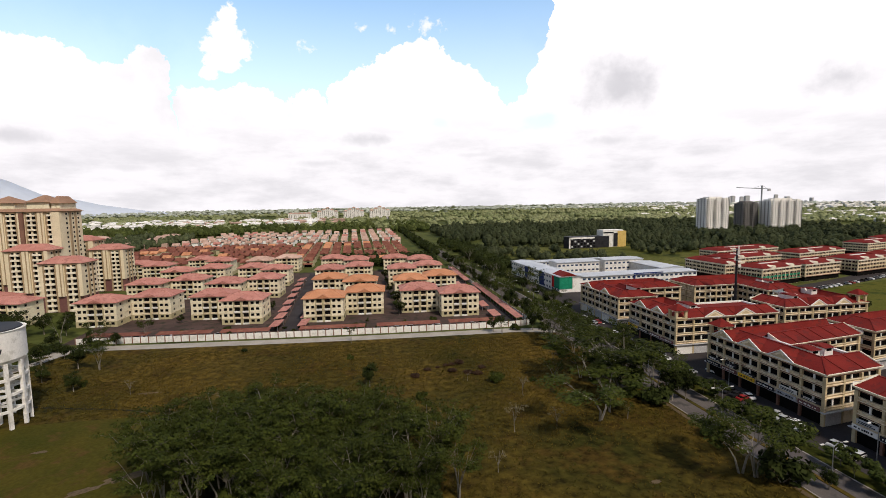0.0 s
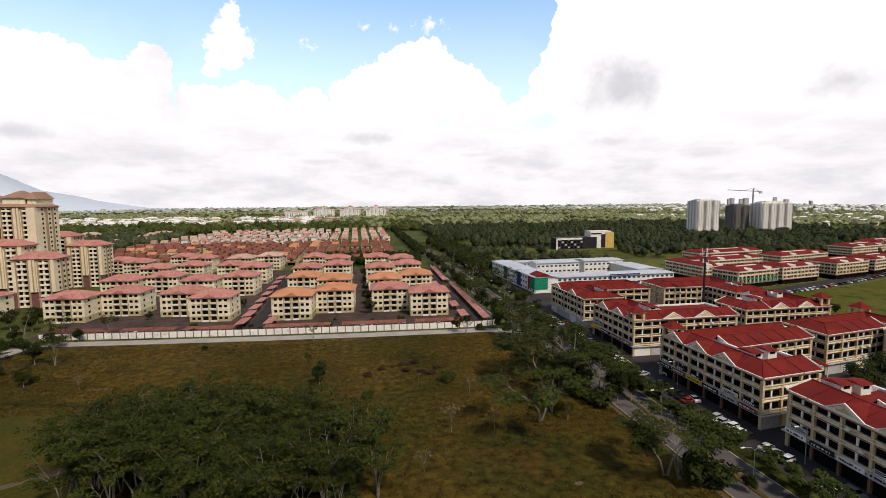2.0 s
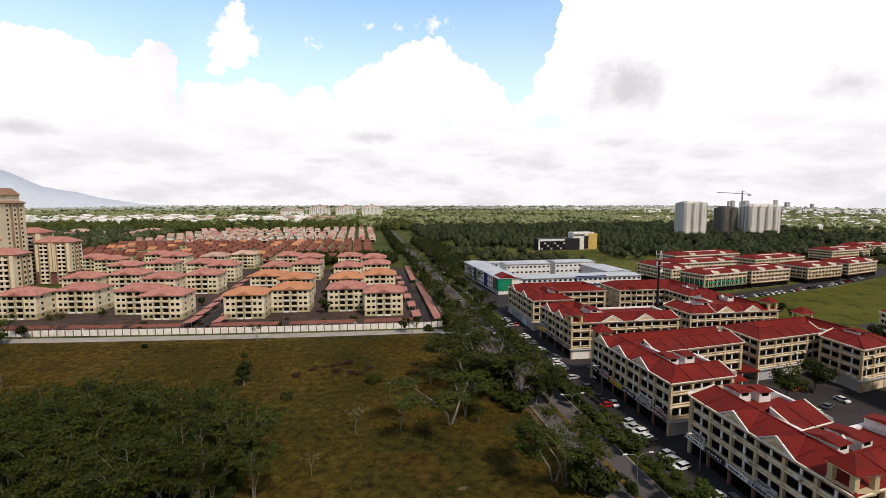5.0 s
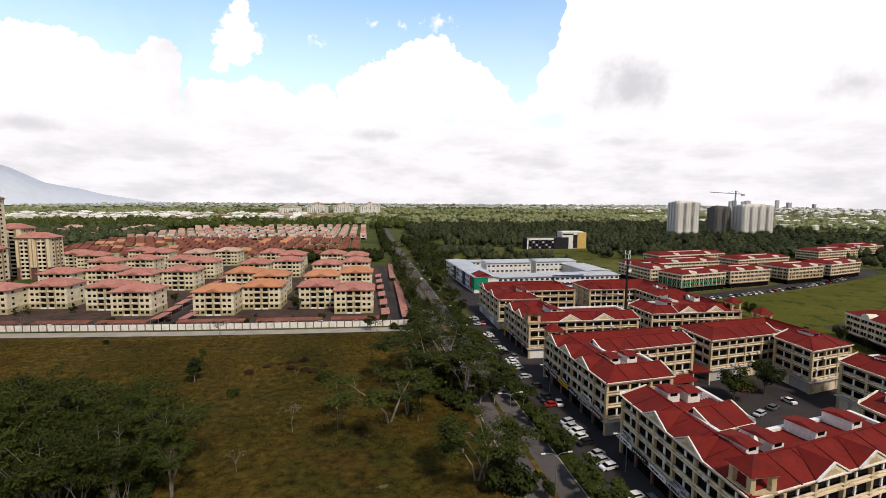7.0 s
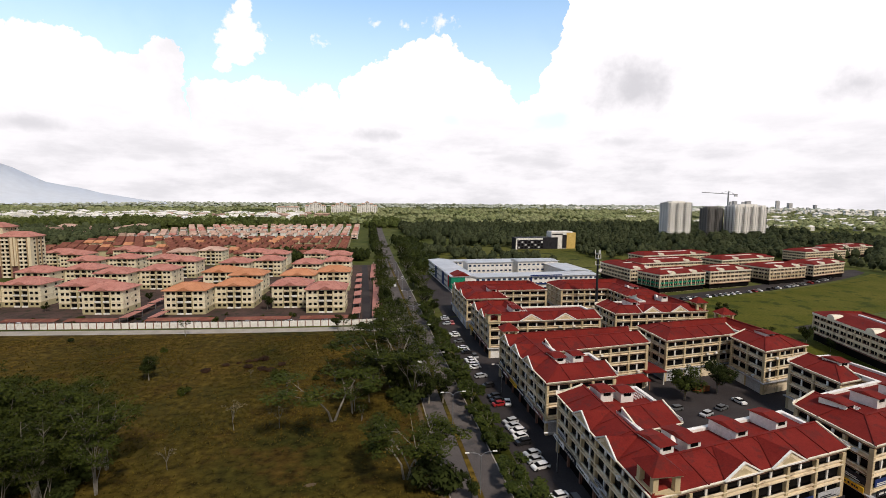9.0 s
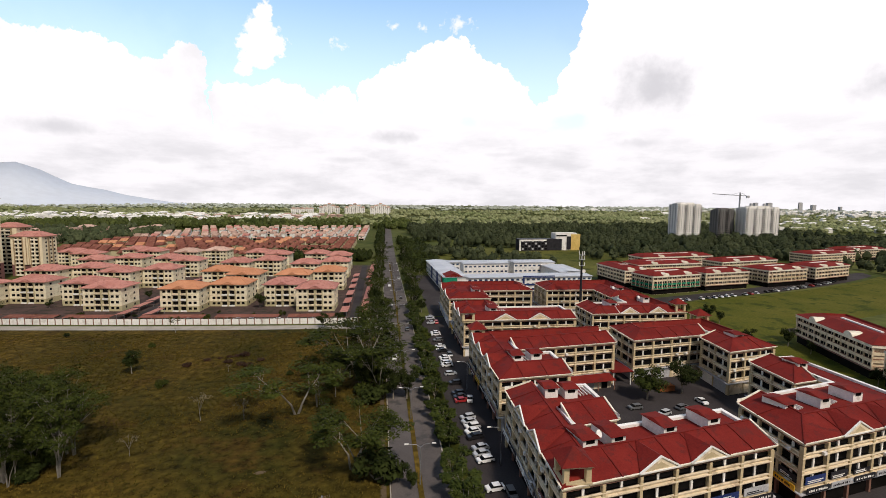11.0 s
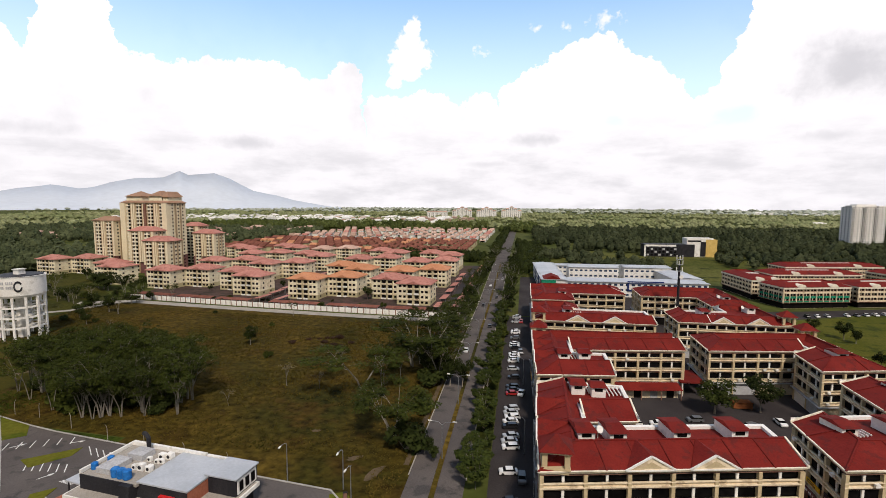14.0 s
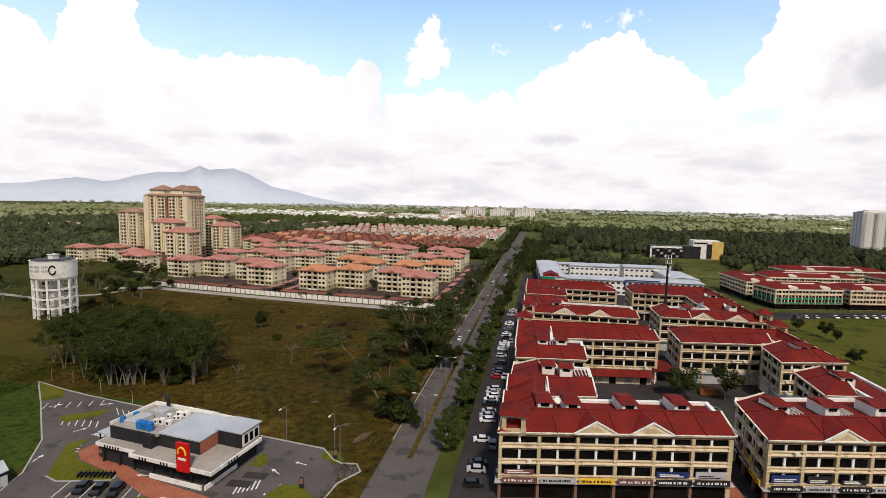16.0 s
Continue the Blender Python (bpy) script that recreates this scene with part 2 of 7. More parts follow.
M_playing = material("playing field grass", (0.066, 0.072, 0.007), (0.098, 0.092, 0.013), 0.03, 0.95, 0.5, 0.9, spots=(0.036, 0.047, 0.006), amount=0.6)
M_yard = material("dark red paving", (0.060, 0.042, 0.036), (0.095, 0.062, 0.054), 0.08, 0.9, 0.15, 2.0, spots=(0.042, 0.040, 0.026), amount=0.4)
M_clearing = material("rough clearing grass", (0.062, 0.070, 0.011), (0.115, 0.112, 0.026), 0.015, 0.95, 0.5, 0.3, spots=(0.032, 0.040, 0.008), amount=0.8)
M_land = material("far land", (0.055, 0.068, 0.014), (0.10, 0.105, 0.03), 0.006, 0.95, 0.4, 0.09, spots=(0.035, 0.048, 0.010), amount=0.7)
M_scrub = material("scrub ground", (0.034, 0.041, 0.006), (0.062, 0.056, 0.010), 0.03, 0.95, 0.8, 0.6, spots=(0.026, 0.032, 0.005), amount=1.0)
M_soil = material("bare earth", (0.085, 0.062, 0.036), (0.13, 0.095, 0.058), 0.2, 0.95, 0.4, 2.0, amount=0.5)
M_ditch = material("ditch bed", (0.012, 0.012, 0.006), (0.024, 0.021, 0.010), 0.3, 0.9, 0.3, 2.0, amount=0.5)
M_asphalt = material("asphalt", (0.092, 0.081, 0.077), (0.128, 0.112, 0.104), 0.06, 0.9, 0.2, 3.0, spots=(0.072, 0.066, 0.064), amount=0.35)
M_asphalt_dark = material("dark asphalt", (0.036, 0.031, 0.032), (0.056, 0.049, 0.048), 0.05, 0.9, 0.2, 2.5, amount=0.4)
M_concrete = material("concrete", (0.30, 0.275, 0.24), (0.39, 0.355, 0.31), 0.15, 0.9, 0.15, 3.0, amount=0.35)
M_kerb = material("kerb stone", (0.34, 0.33, 0.30), (0.45, 0.43, 0.40), 0.4, 0.9, 0.1, 5.0)
M_line = material("road paint", (0.66, 0.66, 0.64), (0.78, 0.78, 0.76), 0.8, 0.8, 0.05, 4.0)
M_paving = material("red paving", (0.30, 0.095, 0.055), (0.38, 0.14, 0.085), 0.2, 0.9, 0.2, 3.0, amount=0.4)
M_cream = material("cream plaster", (0.71, 0.595, 0.42), (0.80, 0.68, 0.49), 0.12, 0.9, 0.05, 2.0, spots=(0.53, 0.42, 0.28), amount=0.2)
M_ochre = material("ochre paint", (0.49, 0.39, 0.235), (0.57, 0.46, 0.285), 0.15, 0.85, 0.05, 2.0, amount=0.25)
M_white = material("white plaster", (0.74, 0.72, 0.67), (0.84, 0.82, 0.78), 0.1, 0.85, 0.05, 2.0, spots=(0.64, 0.62, 0.57), amount=0.2)
M_brown = material("brown plaster", (0.19, 0.10, 0.075), (0.25, 0.14, 0.10), 0.15, 0.9, 0.05, 2.0, amount=0.25)
M_yellow_wall = material("pale yellow plaster", (0.74, 0.67, 0.48), (0.83, 0.76, 0.57), 0.1, 0.9, 0.05, 2.0, spots=(0.62, 0.54, 0.37), amount=0.2)
M_olive = material("olive render", (0.42, 0.37, 0.22), (0.50, 0.44, 0.27), 0.15, 0.9, 0.05, 2.0, amount=0.2)
M_tower = material("tan tower render", (0.70, 0.60, 0.42), (0.78, 0.69, 0.50), 0.08, 0.9, 0.05, 1.5, amount=0.2)
M_tower_dark = material("dark tan render", (0.34, 0.25, 0.15), (0.41, 0.31, 0.19), 0.1, 0.9, 0.05, 1.5, amount=0.2)
M_cream_pale = material("pale cream paint", (0.76, 0.70, 0.56), (0.84, 0.78, 0.64), 0.1, 0.9, 0.05, 2.0, spots=(0.64, 0.58, 0.46), amount=0.2)
M_podium = material("maroon podium render", (0.15, 0.07, 0.065), (0.20, 0.10, 0.09), 0.1, 0.9, 0.05, 1.5, amount=0.2)
M_roof_shop = material("crimson roof sheet", (0.137, 0.0125, 0.0095), (0.184, 0.0190, 0.0135), 0.12, 0.8, 0.12, 3.0, spots=(0.115, 0.017, 0.014), amount=0.35, vary=0.06, spec=0.1)
M_roof_seam = material("dark roof seam", (0.115, 0.013, 0.011), (0.16, 0.02, 0.016), 0.3, 0.75, 0.05, 3.0)
M_roof_pink = material("pink roof tile", (0.41, 0.175, 0.14), (0.49, 0.235, 0.19), 0.15, 0.85, 0.2, 4.0, spots=(0.34, 0.15, 0.12), amount=0.4, vary=0.1)
M_roof_orange = material("orange roof tile", (0.46, 0.205, 0.105), (0.54, 0.255, 0.14), 0.15, 0.85, 0.2, 4.0, amount=0.35, vary=0.08)
M_roof_brown = material("brown roof tile", (0.155, 0.055, 0.040), (0.225, 0.088, 0.062), 0.1, 0.85, 0.2, 3.0, spots=(0.23, 0.105, 0.065), amount=0.5, vary=0.3)
M_roof_pale = material("pale roof tile", (0.40, 0.26, 0.20), (0.52, 0.36, 0.29), 0.1, 0.85, 0.2, 3.0, amount=0.4, vary=0.3)
M_roof_grey = material("grey metal roof", (0.40, 0.42, 0.45), (0.50, 0.52, 0.55), 0.08, 0.5, 0.05, 2.0, amount=0.2, spec=0.5)
M_roof_tan = material("tan roof tile", (0.29, 0.175, 0.115), (0.36, 0.22, 0.15), 0.12, 0.85, 0.2, 3.0, amount=0.3)
M_glass = material("dark window glass", (0.003, 0.003, 0.0035), (0.008, 0.0075, 0.0075), 0.5, 0.3, 0.0, 1.0, vary=0.6, spec=0.03)
M_glass_blue = material("bluish window glass", (0.020, 0.036, 0.075), (0.040, 0.065, 0.12), 0.5, 0.3, 0.0, 1.0, vary=0.5, spec=0.1)
# Near-black paint stands in for the shade inside openings.
M_shade_panel = material("shade painted in openings", (0.004, 0.0035, 0.003), (0.011, 0.009, 0.008), 0.3, 0.8, 0.0, 1.0, vary=0.5)
M_steel = material("galvanised steel", (0.30, 0.31, 0.32), (0.40, 0.41, 0.42), 0.5, 0.45, 0.05, 4.0, metal=0.7)
M_dark = material("dark cladding", (0.022, 0.022, 0.026), (0.035, 0.034, 0.038), 0.3, 0.5, 0.05, 3.0)
M_blue = material("blue plastic", (0.015, 0.13, 0.42), (0.03, 0.18, 0.5), 0.5, 0.4, 0.02, 3.0)
M_green = material("green panel", (0.01, 0.20, 0.11), (0.02, 0.26, 0.15), 0.4, 0.6, 0.02, 3.0)
M_red = material("red panel", (0.50, 0.012, 0.012), (0.58, 0.02, 0.018), 0.4, 0.5, 0.02, 3.0)
M_gold = material("yellow panel", (0.78, 0.46, 0.03), (0.84, 0.52, 0.05), 0.4, 0.5, 0.02, 3.0)
M_mustard = material("mustard panel", (0.58, 0.40, 0.12), (0.66, 0.47, 0.16), 0.3, 0.6, 0.02, 3.0)
M_navy = material("navy panel", (0.02, 0.035, 0.12), (0.03, 0.05, 0.16), 0.4, 0.5, 0.02, 3.0)
M_rough = material("rough green grass", (0.030, 0.052, 0.006), (0.056, 0.078, 0.010), 0.05, 0.95, 0.8, 0.6, spots=(0.024, 0.036, 0.005), amount=1.0)
M_bark = material("grey bark", (0.22, 0.19, 0.15), (0.33, 0.29, 0.23), 1.0, 0.9, 0.2, 6.0)
M_bark_pale = material("pale bark", (0.17, 0.155, 0.125), (0.26, 0.235, 0.195), 1.0, 0.9, 0.2, 6.0)
M_leaf = material("leaf green", (0.024, 0.033, 0.006), (0.046, 0.055, 0.009), 0.25, 0.75, 0.0, 2.0, vary=0.45)
M_leaf_light = material("light leaf green", (0.026, 0.036, 0.007), (0.046, 0.058, 0.012), 0.25, 0.75, 0.0, 2.0, vary=0.4)
M_leaf_dark = material("dark leaf green", (0.016, 0.023, 0.005), (0.030, 0.038, 0.009), 0.25, 0.8, 0.0, 2.0, vary=0.4)
M_leaf_dry = material("dry leaf", (0.10, 0.085, 0.04), (0.15, 0.12, 0.06), 0.25, 0.8, 0.0, 2.0, vary=0.3)
M_bracken = material("withered bracken", (0.030, 0.017, 0.010), (0.055, 0.030, 0.016), 0.25, 0.85, 0.0, 2.0, vary=0.4)
# Greyed green: a little distance haze is put into the base colour.
M_forest_mid = material("dark forest with haze tint", (0.033, 0.043, 0.020), (0.066, 0.077, 0.037), 0.03, 0.9, 0.0, 0.6, amount=0.6, vary=0.5)
M_forest = material("forest canopy", (0.045, 0.062, 0.016), (0.09, 0.105, 0.03), 0.012, 0.9, 0.0, 0.3, amount=0.6, vary=0.5)
# Light green made paler still, to paint distance haze into the leaves.
M_forest_far = material("canopy paled for haze", (0.17, 0.20, 0.085), (0.28, 0.29, 0.15), 0.004, 0.9, 0.0, 0.1, amount=0.5, vary=0.4)
# Haze near the horizon is painted into this pale grey-green.
M_haze = material("distant woods with painted haze", (0.33, 0.36, 0.29), (0.43, 0.455, 0.38), 0.002, 0.95, 0.0, 0.05, amount=0.4, vary=0.25)
# The pale blue carries the air haze as base colour.
M_hill = material("hill with painted haze", (0.55, 0.595, 0.66), (0.58, 0.625, 0.69), 0.002, 1.0, 0.0, 0.02, amount=0.1, spec=0.0)
M_rust = material("orange container paint", (0.24, 0.08, 0.03), (0.30, 0.11, 0.04), 0.5, 0.7, 0.1, 4.0, spots=(0.22, 0.08, 0.03))
M_tyre = material("tyre rubber", (0.015, 0.015, 0.015), (0.025, 0.025, 0.025), 2.0, 0.9, 0.0, 9.0)
M_bare = material("bare concrete frame", (0.13, 0.125, 0.12), (0.20, 0.19, 0.18), 0.2, 0.9, 0.1, 2.0)
M_grey = material("grey panel", (0.40, 0.40, 0.41), (0.48, 0.48, 0.49), 0.4, 0.7, 0.02, 3.0)
CAR_PAINT = [material(f"car paint {n}", c, tuple(v * 1.06 for v in c), 1.0, 0.28, 0.0, 3.0, amount=0.05, spec=0.5)
             for n, c in (("white", (0.75, 0.75, 0.74)), ("silver", (0.42, 0.43, 0.44)), ("black", (0.015, 0.015, 0.017)), ("red", (0.32, 0.02, 0.02)), ("grey", (0.12, 0.125, 0.13)))]


# ---------- geometry helpers ----------
class Geo:
    """Collects vertices and faces of one mesh."""

    def __init__(self):
        self.v, self.f = [], []

    def poly(self, *pts):
        k = len(self.v)
        self.v += [tuple(p) for p in pts]
        self.f.append(tuple(range(k, k + len(pts))))
        return self

    def box(self, x0, y0, z0, x1, y1, z1):
        k = len(self.v)
        self.v += [(x, y, z) for z in (z0, z1) for x, y in ((x0, y0), (x1, y0), (x1, y1), (x0, y1))]
        self.f += [tuple(k + i for i in q) for q in ((3, 2, 1, 0), (4, 5, 6, 7), (0, 1, 5, 4), (1, 2, 6, 5), (2, 3, 7, 6), (3, 0, 4, 7))]
        return self

    def slab(self, outline, z0, z1):
        """A flat body over an outline that runs anticlockwise."""
        k, n = len(self.v), len(outline)
        self.v += [(x, y, z0) for x, y in outline] + [(x, y, z1) for x, y in outline]
        self.f += [tuple(k + n - 1 - i for i in range(n)), tuple(k + n + i for i in range(n))]
        self.f += [(k + i, k + (i + 1) % n, k + n + (i + 1) % n, k + n + i) for i in range(n)]
        return self

    def beam(self, a, b, w, h=None):
        """A square bar from a to b."""
        a, b, h = Vector(a), Vector(b), h or w
        d = (b - a).normalized()
        s = d.cross(Vector((0, 0, 1)))
        s = s.normalized() if s.length > 1e-4 else Vector((1, 0, 0))
        u = s.cross(d) * (h / 2)
        s = s * (w / 2)
        k = len(self.v)
        self.v += [tuple(p + q) for p in (a, b) for q in (-s - u, s - u, s + u, -s + u)]
        self.f += [tuple(k + i for i in q) for q in ((3, 2, 1, 0), (4, 5, 6, 7), (0, 1, 5, 4), (1, 2, 6, 5), (2, 3, 7, 6), (3, 0, 4, 7))]
        return self

    def tube(self, pts, radii, sides=6):
        """A tapered round body through pts."""
        k, n = len(self.v), len(pts)
        for i, (p, r) in enumerate(zip(pts, radii)):
            d = (Vector(pts[min(i + 1, n - 1)]) - Vector(pts[max(i - 1, 0)])).normalized()
            s = d.cross(Vector((0.31, 0.95, 0.05))).normalized()
            t = d.cross(s)
            for j in range(sides):
                a = 2 * math.pi * j / sides
                self.v.append(tuple(Vector(p) + s * (r * math.cos(a)) + t * (r * math.sin(a))))
        for i in range(n - 1):
            for j in range(sides):
                a, b = k + i * sides + j, k + i * sides + (j + 1) % sides
                self.f.append((a, b, b + sides, a + sides))
        self.f += [tuple(k + j for j in range(sides)), tuple(k + (n - 1) * sides + j for j in reversed(range(sides)))]
        return self

    def mesh(self, name, mat):
        me = bpy.data.meshes.new(name)
        me.from_pydata(self.v, [], self.f)
        me.materials.append(mat)
        me.validate()
        me.update()
        return me


def part(name, geo, mat, parent, label=""):
    """Links geo (or a ready mesh) as one mesh object under a thing or a part."""
    me = geo if isinstance(geo, bpy.types.Mesh) else geo.mesh(name, mat)
    ob = new(name, me)
    ob.parent = parent
    return tagged(ob, label)


def thing(name, m, label, category, group="", kind=""):
    ob = new(name)
    ob.matrix_world = m
    return tagged(ob, label, category, group, kind)


def solid(name, geo, mat, label, category, kind="", m=None, group=""):
    ob = new(name, geo.mesh(name, mat))
    if m is not None:
        ob.matrix_world = m
    return tagged(ob, label, category, group, kind)


def inset(outline, d):
    """The outline moved inwards by d (outwards when negative)."""
    out, n = [], len(outline)
    for i in range(n):
        a, b, c = (Vector(outline[j % n]) for j in (i - 1, i, i + 1))
        u, w = (b - a).normalized(), (c - b).normalized()
        p, q = Vector((-u.y, u.x)), Vector((-w.y, w.x))
        k = d / (1 + p.dot(q))
        out.append(tuple(b + (p + q) * k))
    return out


def hip(geo, outline, z, d, rise):
    """Roof slopes from an outline up to the outline inset by d; returns the upper outline."""
    up, n = inset(outline, d), len(outline)
    for i in range(n):
        j = (i + 1) % n
        geo.poly((*outline[i], z), (*outline[j], z), (*up[j], z + rise), (*up[i], z + rise))
    return up


def rect(x0, y0, x1, y1):
    return [(x0, y0), (x1, y0), (x1, y1), (x0, y1)]


def sheet(name, outline, z, mat, label, category, cells=1):
    """A piece of ground over an outline in grid metres, its edges cut fine enough to follow the plan."""
    pts = []
    for i, a in enumerate(outline):
        b = outline[(i + 1) % len(outline)]
        k = max(1, int(math.dist(a, b) / 12))
        pts += [(a[0] + (b[0] - a[0]) * t / k, a[1] + (b[1] - a[1]) * t / k) for t in range(k)]
    g = Geo().slab([plan(*p) for p in pts], -0.5, z)
    return solid(name, g, mat, label, category, "structure")


def strip(name, line, w0, w1, z0, z1, mat, label, category, kind="structure"):
    """A band between the offsets w0 and w1 right of a line in grid metres."""
    pts = []
    for a, b in zip(line, line[1:]):
        k = max(1, int(math.dist(a, b) / 10))
        pts += [(a[0] + (b[0] - a[0]) * t / k, a[1] + (b[1] - a[1]) * t / k) for t in range(k)]
    pts.append(line[-1])
    left, right = [], []
    for i, p in enumerate(pts):
        a, b = Vector(pts[max(i - 1, 0)]), Vector(pts[min(i + 1, len(pts) - 1)])
        d = (b - a).normalized()
        n = Vector((d.y, -d.x))
        left.append(plan(p[0] + n.x * w0, p[1] + n.y * w0))
        right.append(plan(p[0] + n.x * w1, p[1] + n.y * w1))
    g = Geo()
    for i in range(len(pts) - 1):
        a, b, c, d = left[i], right[i], right[i + 1], left[i + 1]
        g.poly((*a, z1), (*b, z1), (*c, z1), (*d, z1))
        g.poly((*a, z0), (*a, z1), (*d, z1), (*d, z0))
        g.poly((*b, z1), (*b, z0), (*c, z0), (*c, z1))
    g.poly((*left[0], z0), (*right[0], z0), (*right[0], z1), (*left[0], z1))
    g.poly((*left[-1], z1), (*right[-1], z1), (*right[-1], z0), (*left[-1], z0))
    return solid(name, g, mat, label, category, kind)


# ---------- ground ----------
g = Geo()
rings = [0, 60, 150, 300, 600, 1000, 1600, 2500, 3600, 4700]
for i in range(len(rings) - 1):
    for j in range(48):
        a, b = 2 * math.pi * j / 48, 2 * math.pi * (j + 1) / 48
        q = [(50 + r * math.cos(t), r * math.sin(t), -0.02) for r, t in ((rings[i], a), (rings[i + 1], a), (rings[i + 1], b), (rings[i], b))]
        g.poly(*(q if i else q[1:3] + [q[0]]))
solid("ground", g, M_land, "flat green lowland reaching to the horizon", "ground", "structure")
sheet("meadow", [(-127, 62), (12.5, 62), (12.5, -14), (86, -14), (86, 199.5), (68, 202.6), (-56, 203.2), (-113, 203), (-124, 199)], 0.03, M_grass, "rough meadow of brown and green grass", "meadow")
sheet("grass_west", [(-128, -60), (12, -60), (12, 61.5), (-128, 61.5)], 0.02, M_rough, "fresh green rough grass west of the car park", "meadow")
sheet("lawn_clearing", [(-118, 70), (-42, 60), (-40, 100), (-46, 133), (-104, 128)], 0.05, M_field, "short olive grass of a clearing beside the grove", "lawn")
strip("ditch", [(-40, 130), (-75, 138), (-118, 146)], -0.5, 0.5, -0.2, 0.06, M_ditch, "narrow dark ditch across the meadow", "ditch")


def earth(x, y, a, b, turn):
    """A patch of bare ground with an uneven rim."""
    rng, o = random.Random(int(x * 13 + y)), []
    for k in range(18):
        t = 2 * math.pi * k / 18
        r = rng.uniform(0.55, 1.0)
        u, v = a * r * math.cos(t), b * r * math.sin(t)
        o.append(plan(x + u * math.cos(turn) - v * math.sin(turn), y + u * math.sin(turn) + v * math.cos(turn)))
    solid("bare_ground", Geo().slab(o, -0.3, 0.085), M_soil, "bare brown earth showing through the grass", "earth", "structure")


for x, y, a, b, turn in ((-54, 97, 7.0, 2.2, 0.5), (-61, 92, 4.0, 1.5, 0.6), (-68, 150, 5.0, 1.0, 0.1), (-52, 144, 3.0, 0.8, 0.0), (-80, 112, 2.2, 0.8, 0.2), (78, 58, 4.5, 1.6, 1.2), (72, 64, 2.6, 1.2, 0.8), (58, 76, 1.6, 0.8, 0.3)):
    earth(x, y, a, b, turn)
sheet("scrub_ground", [(-337.4, 19.5), (-127.2, 19.5), (-124.1, 206.8), (-337.4, 342.1)], 0.02, M_scrub, "dark scrubby ground beside the meadow", "scrub")
sheet("lawn_playing_field", [(217.5, 84.0), (262.0, 88.0), (268.0, 170.4), (484.8, 196.4), (495.2, 253.6), (278.7, 240.1), (217.5, 222.4)], 0.07, M_playing, "wide mown green playing field", "lawn")
sheet("lawn_far", [(110.1, 357.7), (349.5, 357.7), (443.1, 581.5), (110.1, 519)], 0.03, M_clearing, "grassy clearing in front of the forest", "lawn")

# ---------- roads ----------
MAIN = [(91.9, -126.2), (91.9, 61.1), (91.9, 248.4), (89.8, 435.8), (88.8, 664.7), (88.8, 935.3)]
strip("road_main", MAIN, -6.0, 6.2, -0.4, 0.06, M_asphalt, "straight grey asphalt dual carriageway", "road")
strip("median_strip", [(91.9, 50.7)] + MAIN[2:4], -0.55, 0.55, 0.0, 0.2, M_tuft, "narrow raised grassy median between the carriageways", "median")
for side, w in (("west", -6.3), ("east", 6.2)):
    strip("kerb_" + side, [(91.9, 59)] + MAIN[2:4], w, w + 0.25, -0.3, 0.16, M_concrete, "low concrete kerb along the road", "kerb")
strip("verge", [(98.5, 63.2)] + [(98.5, 331.7)], 0, 4.2, -0.3, 0.12, M_scrub, "planted verge between road and car park", "verge")
strip("footpath", [(84.3, 63.2), (84.3, 196.4)], -0.6, 0.6, -0.3, 0.07, M_soil, "worn earth shoulder beside the road", "footpath")
strip("road_wall", [(-139.7, 192.2), (-113.7, 206.0), (-56.4, 206.2), (68.5, 205.6), (87.2, 200)], -3.4, 3.6, -0.3, 0.05, M_concrete, "pale concrete road along the compound wall", "road")
strip("road_track", [(-117.8, 202.6), (-127.2, 175.6), (-150.1, 154.8), (-233.3, 154.8)], -2.0, 2.0, -0.3, 0.045, M_concrete, "narrow pale lane past the water tower", "road")
sheet("car_park_shops", [(102.9, 19.5), (290, 19.5), (282, 176), (216.5, 176), (216.5, 221.4), (102.9, 221.4)], 0.05, M_asphalt_dark, "dark asphalt round the shophouses", "car park")
sheet("car_park_field", [(214.2, 223.5), (278.7, 243.2), (495.2, 258.8), (505.6, 271.3), (453.5, 281.7), (224.6, 248.4)], 0.06, M_asphalt_dark, "asphalt car park beside the playing field", "car park")
sheet("compound_ground", [(-127.2, 213), (74.7, 213), (74.7, 414.9), (-127.2, 414.9)], 0.04, M_yard, "dark reddish paved ground between the apartment blocks", "pavement")
sheet("paving_alley", [(155.6, 36), (161.4, 36), (161.4, 66), (155.6, 66)], 0.09, M_paving, "red paved alley between the shophouse blocks", "pavement")
sheet("school_ground", [(108, 223.5), (226.7, 223.5), (226.7, 357.7), (108, 357.7)], 0.04, M_asphalt_dark, "paved ground of the school", "pavement")


PIECES = {}


def piece(name, dims, mat, parent, p, angle=0.0, label=""):
    """A box-shaped piece at p, turned by angle; alike ones share a mesh."""
    key = (name, tuple(round(v, 2) for v in dims), mat.name)
    if key not in PIECES:
        PIECES[key] = Geo().box(*dims).mesh(name, mat)
    ob = new(name, PIECES[key])
    ob.parent = parent
    ob.matrix_basis = pose(*p, 0, 0, angle)
    return tagged(ob, label)


def inset_each(outline, ds):
    """The outline with each side moved inwards by its own distance."""
    out, n = [], len(outline)
    for i in range(n):
        a, b, c = (Vector(outline[j % n]) for j in (i - 1, i, i + 1))
        u, w = (b - a).normalized(), (c - b).normalized()
        p, q = Vector((-u.y, u.x)), Vector((-w.y, w.x))
        s = u.x * w.y - u.y * w.x
        g1, g2 = ds[i - 1], ds[i]
        m = b + p * g1
        k = (b + q * g2 - m).dot(q) / u.dot(q) if abs(s) > 1e-6 else 0.0
        out.append(tuple(m + u * k))
    return out


